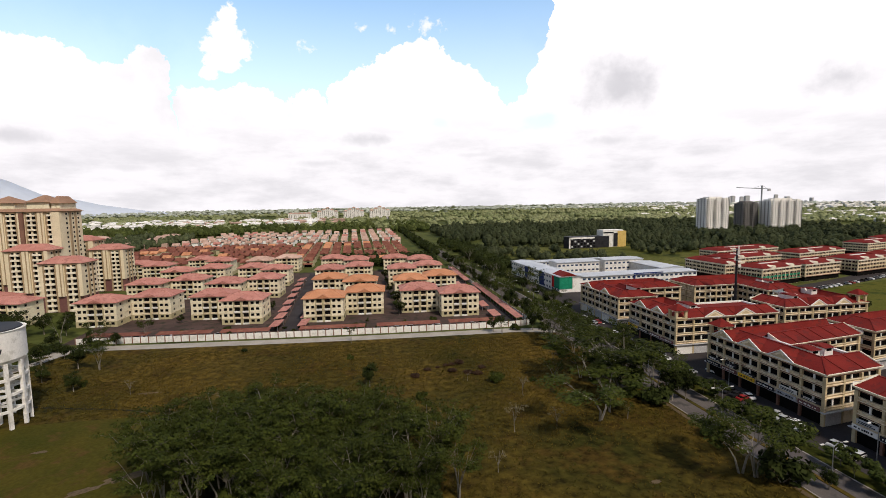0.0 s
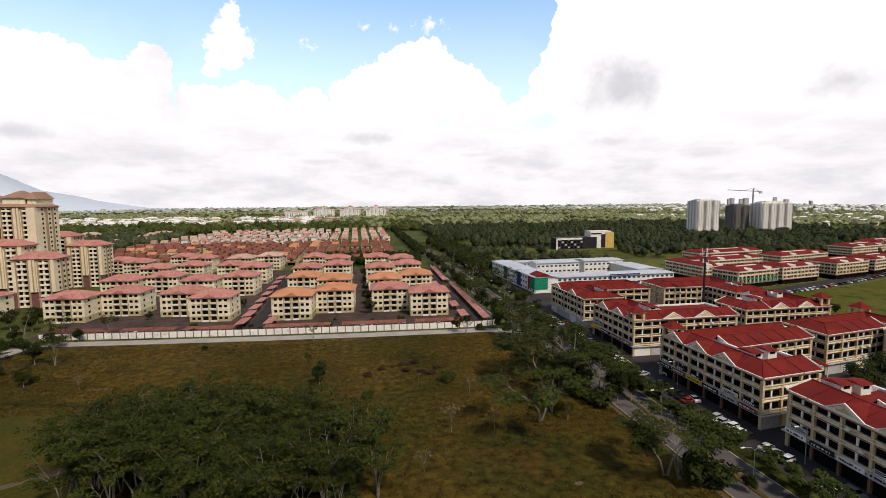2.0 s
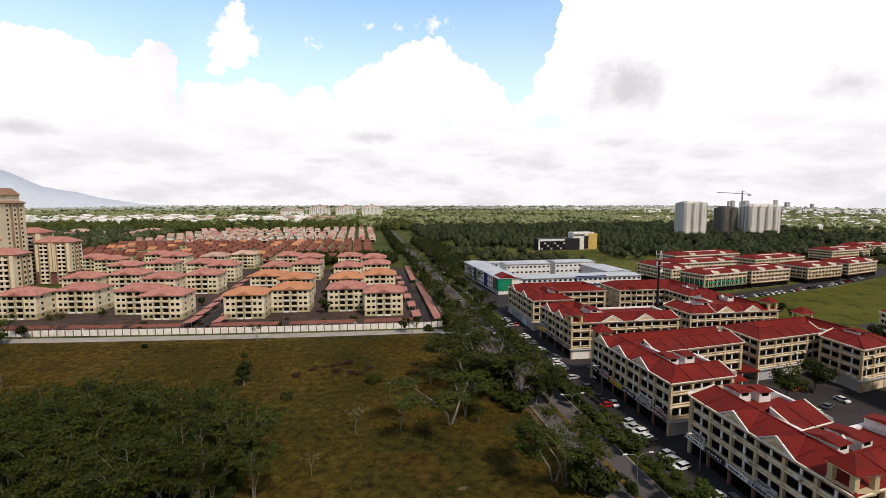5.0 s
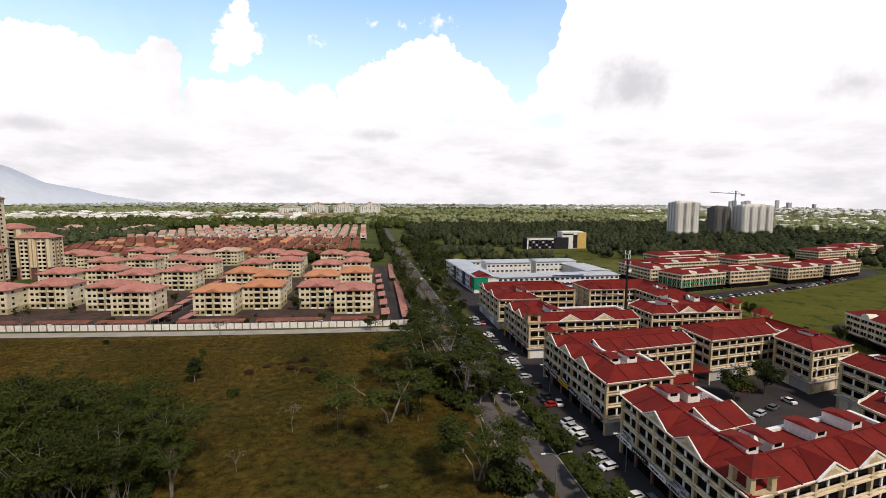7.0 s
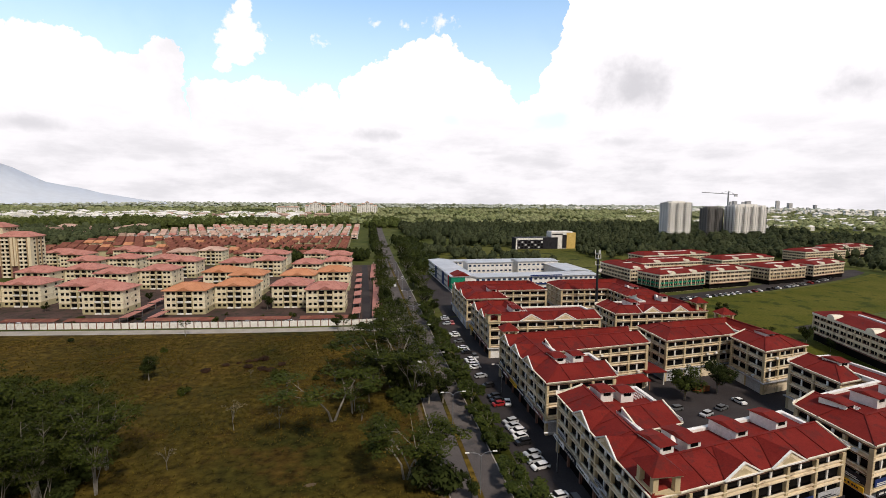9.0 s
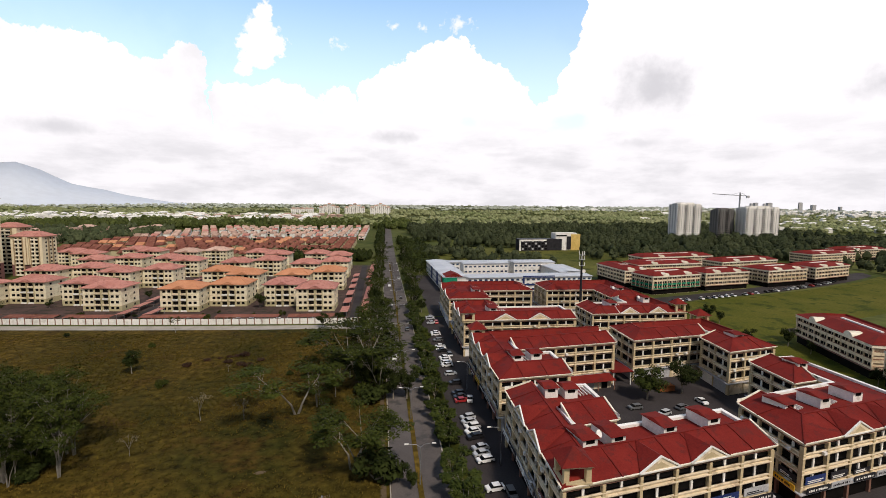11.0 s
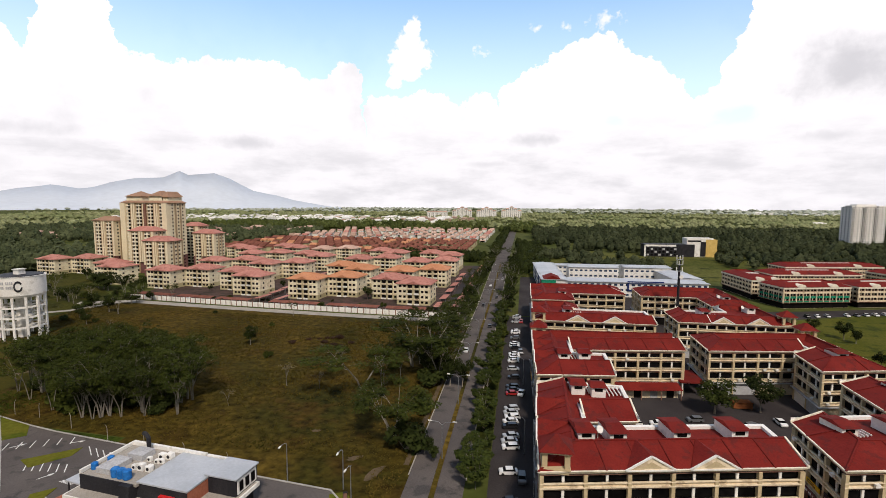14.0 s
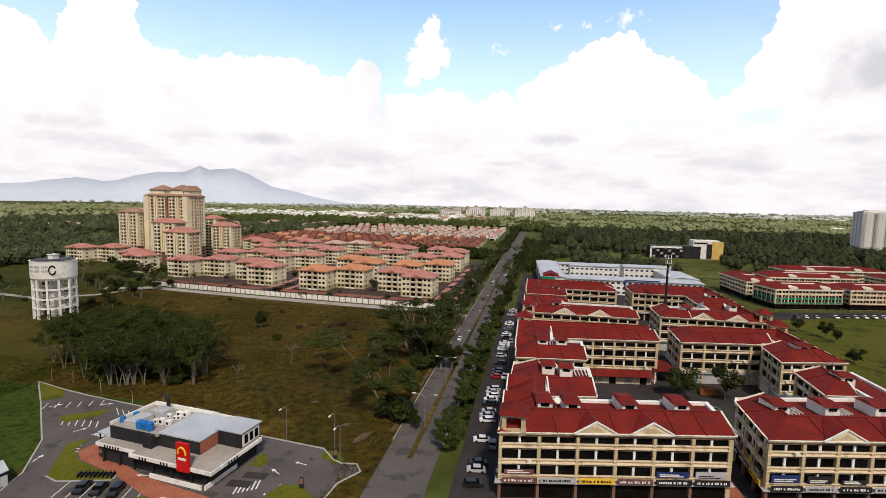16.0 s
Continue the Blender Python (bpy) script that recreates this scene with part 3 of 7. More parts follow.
def side_of(outline, i, bay):
    a, b = Vector(outline[i]), Vector(outline[(i + 1) % len(outline)])
    n = max(1, round((b - a).length / bay))
    d = (b - a).normalized()
    return a, d, Vector((d.y, -d.x)), (b - a).length / n, n, math.degrees(math.atan2(d.y, d.x))


# ---------- shophouse blocks ----------
EAVE = 14.2
LEVELS = (4.2, 7.5, 10.8)           # upper floors
SIGN_MATS = (M_white, M_navy, M_dark, M_gold, M_podium, M_dark, M_grey, M_dark)


def turret(block, x, y):
    TOP = EAVE + 2.7
    t = part("turret", Geo().box(x - 2.2, y - 2.2, TOP - 3.5, x + 2.2, y + 2.2, TOP - 2.7).box(x - 2.5, y - 2.5, TOP - 2.7, x + 2.5, y + 2.5, TOP - 2.4), M_ochre, block, "square ochre corner turret")
    for sx in (-1, 1):
        for sy in (-1, 1):
            piece("lantern_post", (-0.45, -0.45, 0, 0.45, 0.45, 2.6), M_ochre, t, (x + sx * 1.9, y + sy * 1.9, TOP - 2.4))
    part("lantern_beam", Geo().slab(rect(x - 2.6, y - 2.6, x + 2.6, y + 2.6), TOP + 0.2, TOP + 0.6), M_cream, t)
    cap = Geo()
    o = rect(x - 3.0, y - 3.0, x + 3.0, y + 3.0)
    up = hip(cap, o, TOP + 0.6, 2.8, 2.1)
    cap.poly(*((*q, TOP + 2.7) for q in up)).poly(*((*q, TOP + 0.59) for q in reversed(o)))
    part("turret_roof", cap, M_roof_shop, t)


def shop_block(outline, x, y, place, label, detailed=(), gables=(), turrets=(), boxes=(), signs=(), parapets=(), slope=5.6):
    """An L-shaped block of four storeys over its outline (metres from x, y). detailed: sides with window pieces; gables: (side, metres along it);
    boxes: roof outlets; signs: sides with shop signs."""
    block = thing("shophouse_block", place, label, "shophouse", "shophouse blocks")
    part("wall", Geo().slab(inset(outline, 0.55), 0, EAVE - 0.4), M_cream, block)
    part("ground_storey", Geo().slab(inset(outline, 0.4), 0, 3.75), M_brown, block, "dark maroon ground storey")
    for z in LEVELS:
        part("floor_band", Geo().slab(inset(outline, 0.14), z - 0.45, z + 0.95).slab(inset(outline, -0.3), z - 0.02, z + 0.22).slab(inset(outline, -0.28), z + 0.8, z + 0.95), M_cream, block)
        # Maroon lines: part real paint, part ledge shadow put into colour.
        part("moulding", Geo().slab(inset(outline, 0.06), z - 0.42, z - 0.2).slab(inset(outline, 0.06), z + 0.62, z + 0.74), M_brown, block, "maroon moulding with shadow lines painted in")
    part("cornice", Geo().slab(inset(outline, -0.2), EAVE - 0.75, EAVE - 0.45).slab(inset(outline, -0.5), EAVE - 0.42, EAVE - 0.12), M_cream, block)
    # The cornice's shadow line is painted in maroon here too.
    part("moulding", Geo().slab(inset(outline, -0.02), EAVE - 1.12, EAVE - 0.92).slab(inset(outline, -0.1), EAVE - 0.5, EAVE - 0.4), M_brown, block, "maroon moulding with shadow lines painted in")
    part("canopy", Geo().slab(inset(outline, -0.9), 3.7, 3.92), M_grey, block, "grey concrete canopy over the shopfronts")
    n, rng = len(outline), random.Random(int(x * 7 + y))
    for i in range(n):
        a, d, out, w, k, ang = side_of(outline, i, 7.2)
        for j in range(k + 1):
            p = a + d * (w * j)
            if j < k or i not in detailed:
                foot = 3.72 if i in signs else 0
                piece("pillar", (-0.33, -0.24, foot, 0.33, 0.6, EAVE - 1.06), M_ochre, block, (p.x, p.y, 0), ang)
                if foot:
                    piece("shop_pillar", (-0.3, -0.2, 0, 0.3, 0.6, 3.68), M_brown, block, (p.x, p.y, 0), ang)
            if j == k:
                continue
            c = p + d * (w / 2)
            if i in detailed:
                piece("mullion", (-0.24, 0.2, 4.0, 0.24, 0.5, EAVE - 0.76), M_white, block, (c.x, c.y, 0), ang)
                for z in LEVELS:
                    for s in (-1, 1):
                        q = c + d * (s * (w / 4 - 0.05)) - out * 0.52
                        piece("window", (-(w / 4 - 0.24), -0.05, 0, w / 4 - 0.24, 0.05, 1.55), M_glass, block, (q.x, q.y, z + 0.98), ang)
                        if rng.random() < 0.11:
                            q = c + d * (s * rng.choice((0.1, w / 4))) + out * 0.55
                            piece("air_conditioner", (-0.42, -0.25, 0, 0.42, 0.25, 0.6), M_white, block, (q.x, q.y, z + 0.3), ang)
                q = c - out * 0.36
                if i in signs:
                    # Flat near-black panel paints the shade behind the shop pillars.
                    piece("shopfront", (-(w / 2 - 0.45), -0.08, 0.1, w / 2 - 0.45, 0.08, 3.6), M_shade_panel, block, (q.x, q.y, 0), ang)
                else:
                    q = c + out * 0.1
                    piece("rear_shutter", (-(w / 2 - 0.4), -0.08, 0.05, w / 2 - 0.4, 0.2, 3.6), rng.choice((M_cream, M_white, M_grey, M_cream, M_grey, M_shade_panel)), block, (q.x, q.y, 0), ang)
            if i in signs:
                m = SIGN_MATS[rng.randrange(8)]
                s = piece("shop_sign", (-(w / 2 - 0.3), -0.16, 0, w / 2 - 0.3, 0, 1.15), m, block, ((c + out * 0.95).x, (c + out * 0.95).y, 3.95), ang)
                ink = M_dark if m in (M_white, M_gold, M_grey) else M_white
                g = Geo()
                u = -(w / 2 - 0.8)
                while u < w / 2 - 1.2:
                    v = rng.uniform(0.18, 0.5)
                    g.box(u, -0.19, 0.35, u + v, -0.17, rng.choice((0.68, 0.8, 0.8)))
                    u += v + rng.choice((0.1, 0.12, 0.4))
                tagged(part("sign_lettering", g, ink, s), kind="stuff")
                if rng.random() < 0.8:
                    q = c + out * 0.3
                    m = SIGN_MATS[rng.randrange(8)]
                    e = rng.uniform(0.3, 0.44) * w
                    s = piece("hanging_sign", (-e, -0.14, 0, e, 0, rng.choice((0.9, 1.2, 1.5))), m, block, (q.x, q.y, LEVELS[0] + rng.uniform(0.7, 1.3)), ang)
                    g = Geo()
                    for r in range(2):
                        g.box(-e * 0.8, -0.17, 0.2 + 0.35 * r, e * rng.uniform(0.1, 0.85), -0.15, 0.4 + 0.35 * r)
                    tagged(part("sign_lettering", g, M_dark if m in (M_white, M_gold, M_grey) else M_white, s), kind="stuff")
    # roof: slopes up to a ridge on most sides, low parapets on the others, a sunken flat between
    RISE, FLAT = 2.2, EAVE + 0.35
    ds = [0.6 if i in parapets else slope for i in range(n)]
    lo = inset(outline, -0.6)
    up = inset_each(lo, ds)
    low = inset_each(lo, [d + (0.3 if i in parapets else 1.7) for i, d in enumerate(ds)])
    roof, walls, copings = Geo(), [], []
    for i in range(n):
        j = (i + 1) % n
        if i in parapets:
            inner = Geo()
            walls.append(inner)
            inner.poly((*lo[i], EAVE - 0.1), (*lo[j], EAVE - 0.1), (*lo[j], EAVE + 0.95), (*lo[i], EAVE + 0.95))
            inner.poly((*lo[i], EAVE + 0.95), (*lo[j], EAVE + 0.95), (*low[j], EAVE + 0.95), (*low[i], EAVE + 0.95))
            inner.poly((*low[j], FLAT), (*low[i], FLAT), (*low[i], EAVE + 0.95), (*low[j], EAVE + 0.95))
            for q in (i, j):
                k = (i - 1) % n if q == i else j
                if k not in parapets:
                    inner.poly((*lo[q], EAVE - 0.1), (*up[q], EAVE - 0.1), (*up[q], EAVE + RISE))
                    copings.append(((*lo[q], EAVE + 0.05), (*up[q], EAVE + RISE + 0.1)))
            continue
        roof.poly((*lo[i], EAVE - 0.1), (*lo[j], EAVE - 0.1), (*up[j], EAVE + RISE), (*up[i], EAVE + RISE))
        roof.poly((*low[j], FLAT), (*low[i], FLAT), (*up[i], EAVE + RISE), (*up[j], EAVE + RISE))
    roof.poly(*((*q, FLAT) for q in low))
    roof = part("roof", roof, M_roof_shop, block)
    for inner in walls:
        part("parapet", inner, M_white, roof, "white painted parapet")
    for p, q in copings:
        part("gable_coping", Geo().beam(p, q, 0.36, 0.32), M_cream_pale, roof, "pale cream sloping coping")
    caps, seams = Geo(), []
    for i in range(n):
        j = (i + 1) % n
        if i in parapets:
            continue
        if (i - 1) % n not in parapets:
            caps.beam((*lo[i], EAVE), (*up[i], EAVE + RISE + 0.04), 0.34, 0.16)
        caps.beam((*up[i], EAVE + RISE), (*up[j], EAVE + RISE), 0.5, 0.18)
        a, b, c, e = (Vector(q) for q in (lo[i], lo[j], up[i], up[j]))
        k = int((b - a).length / 5.6)
        for t in range(1, k):
            p = a + (b - a) * (t / k)
            f = (p - c).dot(e - c) / max((e - c).length_squared, 1e-6)
            if 0.02 < f < 0.98:
                q = c + (e - c) * f
                seams.append(((p.x, p.y, EAVE), (q.x, q.y, EAVE + RISE + 0.02)))
    part("ridge_capping", caps, M_roof_shop, roof)
    for k, (p, q) in enumerate(seams):
        part("roof_seam", Geo().beam(p, q, 0.2, 0.2), M_white if rng.random() < 0.06 else M_roof_seam, roof)
    part("roof_edge", Geo().slab(inset(outline, -0.68), EAVE - 0.14, EAVE - 0.02), M_cream_pale, block, "pale cream roof edge")
    for i, t in gables:
        a, d, out, w, k, ang = side_of(outline, i, 5.0)
        p = a + d * t
        g = Geo().poly((-4.0, -0.75, EAVE - 0.1), (4.0, -0.75, EAVE - 0.1), (0, -0.75, EAVE + 2.3)).poly((-4.0, -0.4, EAVE - 0.1), (0, -0.4, EAVE + 2.3), (4.0, -0.4, EAVE - 0.1))
        ob = part("gable", g, M_cream, block, "cream triangular pediment")
        ob.matrix_basis = pose(p.x, p.y, 0, 0, 0, ang)
        part("gable_trim", Geo().beam((-4.4, -0.8, EAVE), (0, -0.8, EAVE + 2.5), 0.3).beam((4.4, -0.8, EAVE), (0, -0.8, EAVE + 2.5), 0.3).beam((-4.1, -0.8, EAVE), (4.1, -0.8, EAVE), 0.25), M_white, ob)
        part("gable_panel", Geo().poly((-2.0, -0.77, EAVE + 0.35), (2.0, -0.77, EAVE + 0.35), (0, -0.77, EAVE + 1.5)), M_ochre, ob, "ochre sunk panel")
        part("gable_roof", Geo().poly((-4.4, -0.9, EAVE), (0, -0.9, EAVE + 2.55), (0, 5.8, EAVE + 2.3)).poly((4.4, -0.9, EAVE), (0, 5.8, EAVE + 2.3), (0, -0.9, EAVE + 2.55)), M_roof_shop, ob)
    for u, v in turrets:
        turret(block, u, v)
    for u, v, ang, deep in boxes:
        b = part("roof_outlet", Geo().box(-1.6, 0, EAVE + 0.3, 1.6, deep, EAVE + 2.85), M_white, block, "white roof hut with a red lean-to cover")
        b.matrix_basis = pose(u, v, 0, 0, 0, ang)
        z = EAVE + 2.8
        part("outlet_roof", Geo().poly((-2.0, -0.5, z), (2.0, -0.5, z), (1.6, deep * 0.5, z + 0.6), (-1.6, deep * 0.5, z + 0.6)).poly((-1.6, deep * 0.5, z + 0.6), (1.6, deep * 0.5, z + 0.6), (2.0, deep + 0.3, z), (-2.0, deep + 0.3, z))
             .poly((-2.0, -0.5, z), (-1.6, deep * 0.5, z + 0.6), (-2.0, deep + 0.3, z)).poly((2.0, -0.5, z), (2.0, deep + 0.3, z), (1.6, deep * 0.5, z + 0.6)).poly((-2.0, -0.5, z - 0.02), (-2.0, deep + 0.3, z - 0.02), (2.0, deep + 0.3, z - 0.02), (2.0, -0.5, z - 0.02)), M_roof_shop, b)
        part("outlet_window", Geo().box(-0.9, -0.07, EAVE + 1.8, 0.9, 0, EAVE + 2.5), M_glass, b)
        if rng.random() < 0.5:
            for k in range(4):
                piece("roof_beam", (-0.1, 0, 0, 0.1, 4.6, 0.3), M_white, b, (2.6 + 0.9 * k, 0.4 + 0.2 * k, EAVE + 0.6))
        if rng.random() < 0.18:
            d = part("satellite_dish", Geo().tube([(0, 0, 0.6), (0, -0.25, 0.75), (0, -0.4, 0.84)], [0.1, 0.55, 0.75], 14).beam((0, 0.2, -1.2), (0, 0, 0.6), 0.12), M_white, b)
            d.matrix_basis = pose(-2.9, 2.5, EAVE + 1.7, 0, 0, 20)
    return block


def ell(x0, y0, x1, y1, wing, corner, depth=18.6):
    """Outlines of an L: a bar along x over x0..x1 and a wing along y; corner: where they meet."""
    w, e, s, t = x0, x1, y0, y1
    if corner == "sw":
        o = [(w, s), (e, s), (e, s + depth), (w + wing, s + depth), (w + wing, t), (w, t)]
    elif corner == "se":
        o = [(w, s), (e, s), (e, t), (e - wing, t), (e - wing, s + depth), (w, s + depth)]
    elif corner == "nw":
        o = [(w, s), (w + wing, s), (w + wing, t - depth), (e, t - depth), (e, t), (w, t)]
    else:
        o = [(e - wing, s), (e, s), (e, t), (w, t), (w, t - depth), (e - wing, t - depth)]
    mx, my = (x0 + x1) / 2, (y0 + y1) / 2
    return [(a - mx, b - my) for a, b in o], mx, my


def centred(o):
    """An outline moved to its middle, with that middle."""
    mx, my = (min(a for a, b in o) + max(a for a, b in o)) / 2, (min(b for a, b in o) + max(b for a, b in o)) / 2
    return [(a - mx, b - my) for a, b in o], mx, my


def on_site(o, label, detailed, gables, turrets, boxes, signs, parapets, turn=0.0, slope=5.6):
    """A block over an outline in metres on the ground; gables: (side, place), turrets and boxes by their places."""
    p, x, y = centred(o)
    along = []
    for i, q in gables:
        a, b = Vector(o[i]), Vector(o[(i + 1) % len(o)])
        along.append((i, (Vector(q) - a).dot((b - a).normalized())))
    return shop_block(p, x, y, pose(x, y, 0), label, detailed, along, [(u - x, v - y) for u, v in turrets], [(u - x, v - y, turn if a is None else a, deep) for u, v, a, deep in boxes], signs, parapets, slope)


# four blocks, each a long bar and a square wing with a slot between them, round a courtyard; outlines skewed to fit the
# camera's view
on_site([(112.2, 21.0), (157.4, 30.2), (156.6, 43.6), (121.4, 36.8), (121.4, 41.4), (132.4, 43.8), (132.4, 60.4), (113.0, 60.6)],
        "four-storey angled shophouse block with crimson roof and shop signs", (0, 1, 4, 7), [(0, (130.6, 24.5)), (0, (141.6, 26.8)), (7, (113, 46.5)), (7, (113, 35.6))], [(114.6, 23.6)],
        [(120.8, 30.6, None, 5.6), (126.6, 31.2, None, 6.2), (138.5, 33.8, None, 6.0), (149.6, 36.4, None, 5.6), (121.9, 54.6, 4, 4.6), (126.4, 53.8, 4, 4.2)], (0, 7), (1, 2, 3, 5, 6), 11.5, 6.4)
on_site([(164.2, 30.2), (204.5, 38.6), (203.0, 75.5), (189.4, 74.6), (188.6, 58.8), (196.6, 60.4), (196.8, 56.0), (165.0, 48.2)],
        "four-storey shophouse block at the street corner, with crimson roof", (0, 3, 7), [(0, (178.4, 33.2)), (0, (190.5, 35.7))], [],
        [(170.9, 41.0, None, 5.4), (181.6, 43.2, None, 5.4), (192.4, 45.6, None, 5.4), (196.5, 65, 4, 5)], (0, 7), (1, 2, 5, 6), 11.5, 6.4)
on_site([(113.2, 68.6), (132.8, 71.0), (132.6, 86.4), (123.4, 85.6), (123.4, 92.2), (158.6, 97.6), (158.0, 114.4), (112.6, 110.4)],
        "cream four-storey shophouse block with crimson hipped roof", (0, 4, 7), [(7, (113, 103.5)), (7, (113, 92.8)), (7, (113, 81.6))], [(114.2, 107.0)], [(120.6, 78.6, 5, 5.5), (126.4, 79.8, 5, 4.6)], (7,), (1, 2, 3, 5), 6.5, 6.0)
on_site([(190.2, 84.4), (208.8, 88.6), (207.6, 122.4), (166.8, 116.6), (166.4, 98.8), (196.4, 103.8), (196.6, 100.4), (191.4, 99.8)],
        "cream four-storey shophouse block round a courtyard corner", (0, 3, 4, 7), [], [(203.5, 119.0)], [(199.6, 92.6, None, 5)], (), (5, 6), 8.0, 5.8)
o, x, y = ell(111.8, 153.9, 155, 186, 18.2, "sw", 18.4)
shop_block(o, x, y, pose(135.9, 145.4, 0, 0, 0, 0.4) @ Matrix.Diagonal((1.03, 0.99, 1, 1)), "four-storey shophouse block with ochre corner turret", (0, 5), [(0, 15.5), (0, 28.8), (5, 8.9), (5, 21)], [(-20.3, -14.8)], [(-8.9, -8, 0, 8)], (5,), (1, 2))
o, x, y = ell(162.7, 155, 206.3, 186, 18.8, "se", 18.4)
shop_block(o, x, y, pose(188.9, 150.6, 0, 0, 0, 0.5) @ Matrix.Diagonal((0.945, 0.93, 1, 1)), "four-storey shophouse block facing the playing field", (0, 5), [(0, 16.6), (0, 29.9)], [(19.3, -13)], [(-8.9, -8, 0, 8), (13.3, 3, 0, 6)], (), (4, 3))
o, x, y = ell(111.8, 194.8, 155, 233.1, 18.2, "nw", 19.5)
shop_block(o, x, y, pose(136.3, 190.0, 0, 0, 0, -0.15) @ Matrix.Diagonal((1.05, 1.01, 1, 1)), "cream shophouse block beside the school", (0, 2, 5), [(5, 8.9), (5, 26.6)], [], [(-8, -12, 0, 8)], ())
o, x, y = ell(161.6, 190.4, 206.3, 231.4, 18.8, "ne", 21)
shop_block(o, x, y, pose(188.8, 189.2, 0, 0, 0, -0.5) @ Matrix.Diagonal((0.98, 0.98, 1, 1)), "cream shophouse block with long crimson roof", (0, 4, 5), [], [], [(12.7, -12, 0, 8)], ())

# link canopies between the blocks
t = thing("link_canopy", pose(160.8, 101.4, 0, 0, 0, 1.7), "red-roofed passage between two shophouse blocks", "canopy")
part("roof", Geo().box(-3.7, -6, 4.4, 3.7, 6, 4.7), M_roof_shop, t)
for sx in (-3, 3):
    for sy in (-5.6, 5.6):
        piece("post", (-0.15, -0.15, 0, 0.15, 0.15, 4.4), M_white, t, (sx, sy, 0))
t = thing("lean_to", pose(143.5, 92.6, 0, 0, 0, 8.7), "low red-roofed arcade along the back of the shophouses", "annexe")
part("wall", Geo().box(-17, -0.4, 0, 13, 1.4, 3.4), M_cream, t)
part("roof", Geo().poly((-17.4, -2.6, 3.2), (13.4, -2.6, 3.2), (13.4, 1.4, 4.3), (-17.4, 1.4, 4.3)).poly((-17.4, -2.6, 3.1), (-17.4, 1.4, 4.2), (13.4, 1.4, 4.2), (13.4, -2.6, 3.1)).poly((-17.4, -2.6, 3.1), (13.4, -2.6, 3.1), (13.4, -2.6, 3.2), (-17.4, -2.6, 3.2)), M_roof_shop, t)
for i in range(6):
    piece("door", (-1.1, -0.06, 0, 1.1, 0.06, 2.5), M_shade_panel if i % 2 else M_grey, t, (-14.5 + 5 * i, -0.42, 0.02))
    piece("post", (-0.12, -0.12, 0, 0.12, 0.12, 3.2), M_brown, t, (-17 + 6 * i, -2.3, 0))


# ---------- farther shophouses beyond the playing field ----------
def far_shop(x, y, w, d, h, turn, label, ground=M_cream, round_gables=True):
    b = thing("far_shophouse", pose(x, y, 0, 0, 0, turn), label, "shophouse", "far shophouse blocks")
    o = rect(-w / 2, -d / 2, w / 2, d / 2)
    part("wall", Geo().slab(inset(o, 0.5), 0, h - 0.5), M_cream, b)
    # Thin dark band on the wall paints the arcade's shade.
    part("arcade", Geo().slab(inset(o, 0.46), 0.1, 3.4), M_shade_panel, b, "near-black band painting the arcade's shade")
    levels = 3 if h > 11 else 2
    for i in range(levels):
        z = 4.0 + i * (h - 4.4) / levels
        part("floor_band", Geo().slab(inset(o, 0.1), z - 0.8, z + 0.5), ground if i < 2 else M_cream, b)
        k = round(w / 4)
        g = Geo()
        for j in range(k):
            u = -w / 2 + w * (j + 0.5) / k
            for e in (-0.95, 0.95):
                g.box(u + e - 0.72, -d / 2 + 0.42, z + 0.6, u + e + 0.72, -d / 2 + 0.52, z + 2.15)
        k2 = round(d / 4)
        for j in range(k2):
            v = -d / 2 + d * (j + 0.5) / k2
            for e in (-0.95, 0.95):
                g.box(-w / 2 + 0.42, v + e - 0.72, z + 0.6, -w / 2 + 0.52, v + e + 0.72, z + 2.15)
        tagged(part("glazing", g, M_glass, b), kind="stuff")
    g = Geo()
    for j in range(round(w / 4) + 1):
        u = -w / 2 + w * j / round(w / 4)
        g.box(u - 0.22, -d / 2 + 0.02, 3.1, u + 0.22, -d / 2 + 0.5, h - 0.8)
    for j in range(round(d / 4) + 1):
        v = -d / 2 + d * j / round(d / 4)
        g.box(-w / 2 + 0.02, v - 0.22, 3.1, -w / 2 + 0.5, v + 0.22, h - 0.8)
    tagged(part("pier", g, M_cream, b), kind="stuff")
    g = Geo()
    for i in range(levels):
        z = 4.0 + i * (h - 4.4) / levels
        g.slab(inset(o, 0.04), z + 0.42, z + 0.6)
    part("sill_band", g, M_brown, b, "maroon painted sill band")
    part("cornice", Geo().slab(inset(o, -0.4), h - 1.2, h - 0.2), M_cream_pale, b)
    part("moulding", Geo().slab(inset(o, -0.1), h - 1.45, h - 1.22).slab(inset(o, -0.5), 3.3, 3.6), M_brown, b, "maroon moulding with shadow lines painted in")
    roof = Geo()
    up = hip(roof, inset(o, -0.6), h - 0.1, min(w, d) * 0.3, 2.2)
    i2 = hip(roof, up, h + 2.1, 0.3, -0.7)
    roof.poly(*((*q, h + 1.4) for q in i2))
    part("roof", roof, M_roof_shop, b)
    part("light_strip", Geo().box(-w * 0.25, -0.5, h + 1.4, w * 0.25, 0.4, h + 1.9), M_white, b)
    for t in (-w * 0.24, w * 0.24):
        g = Geo()
        pts = [(t + 2.4 * math.cos(a), 1.7 * math.sin(a)) for a in (math.pi * q / 8 for q in range(9))] if round_gables else [(t + 3, 0), (t, 2.4), (t - 3, 0)]
        g.poly(*((px, -d / 2 - 0.65, h - 0.1 + pz) for px, pz in reversed(pts))).poly(*((px, -d / 2 - 0.2, h - 0.1 + pz) for px, pz in pts))
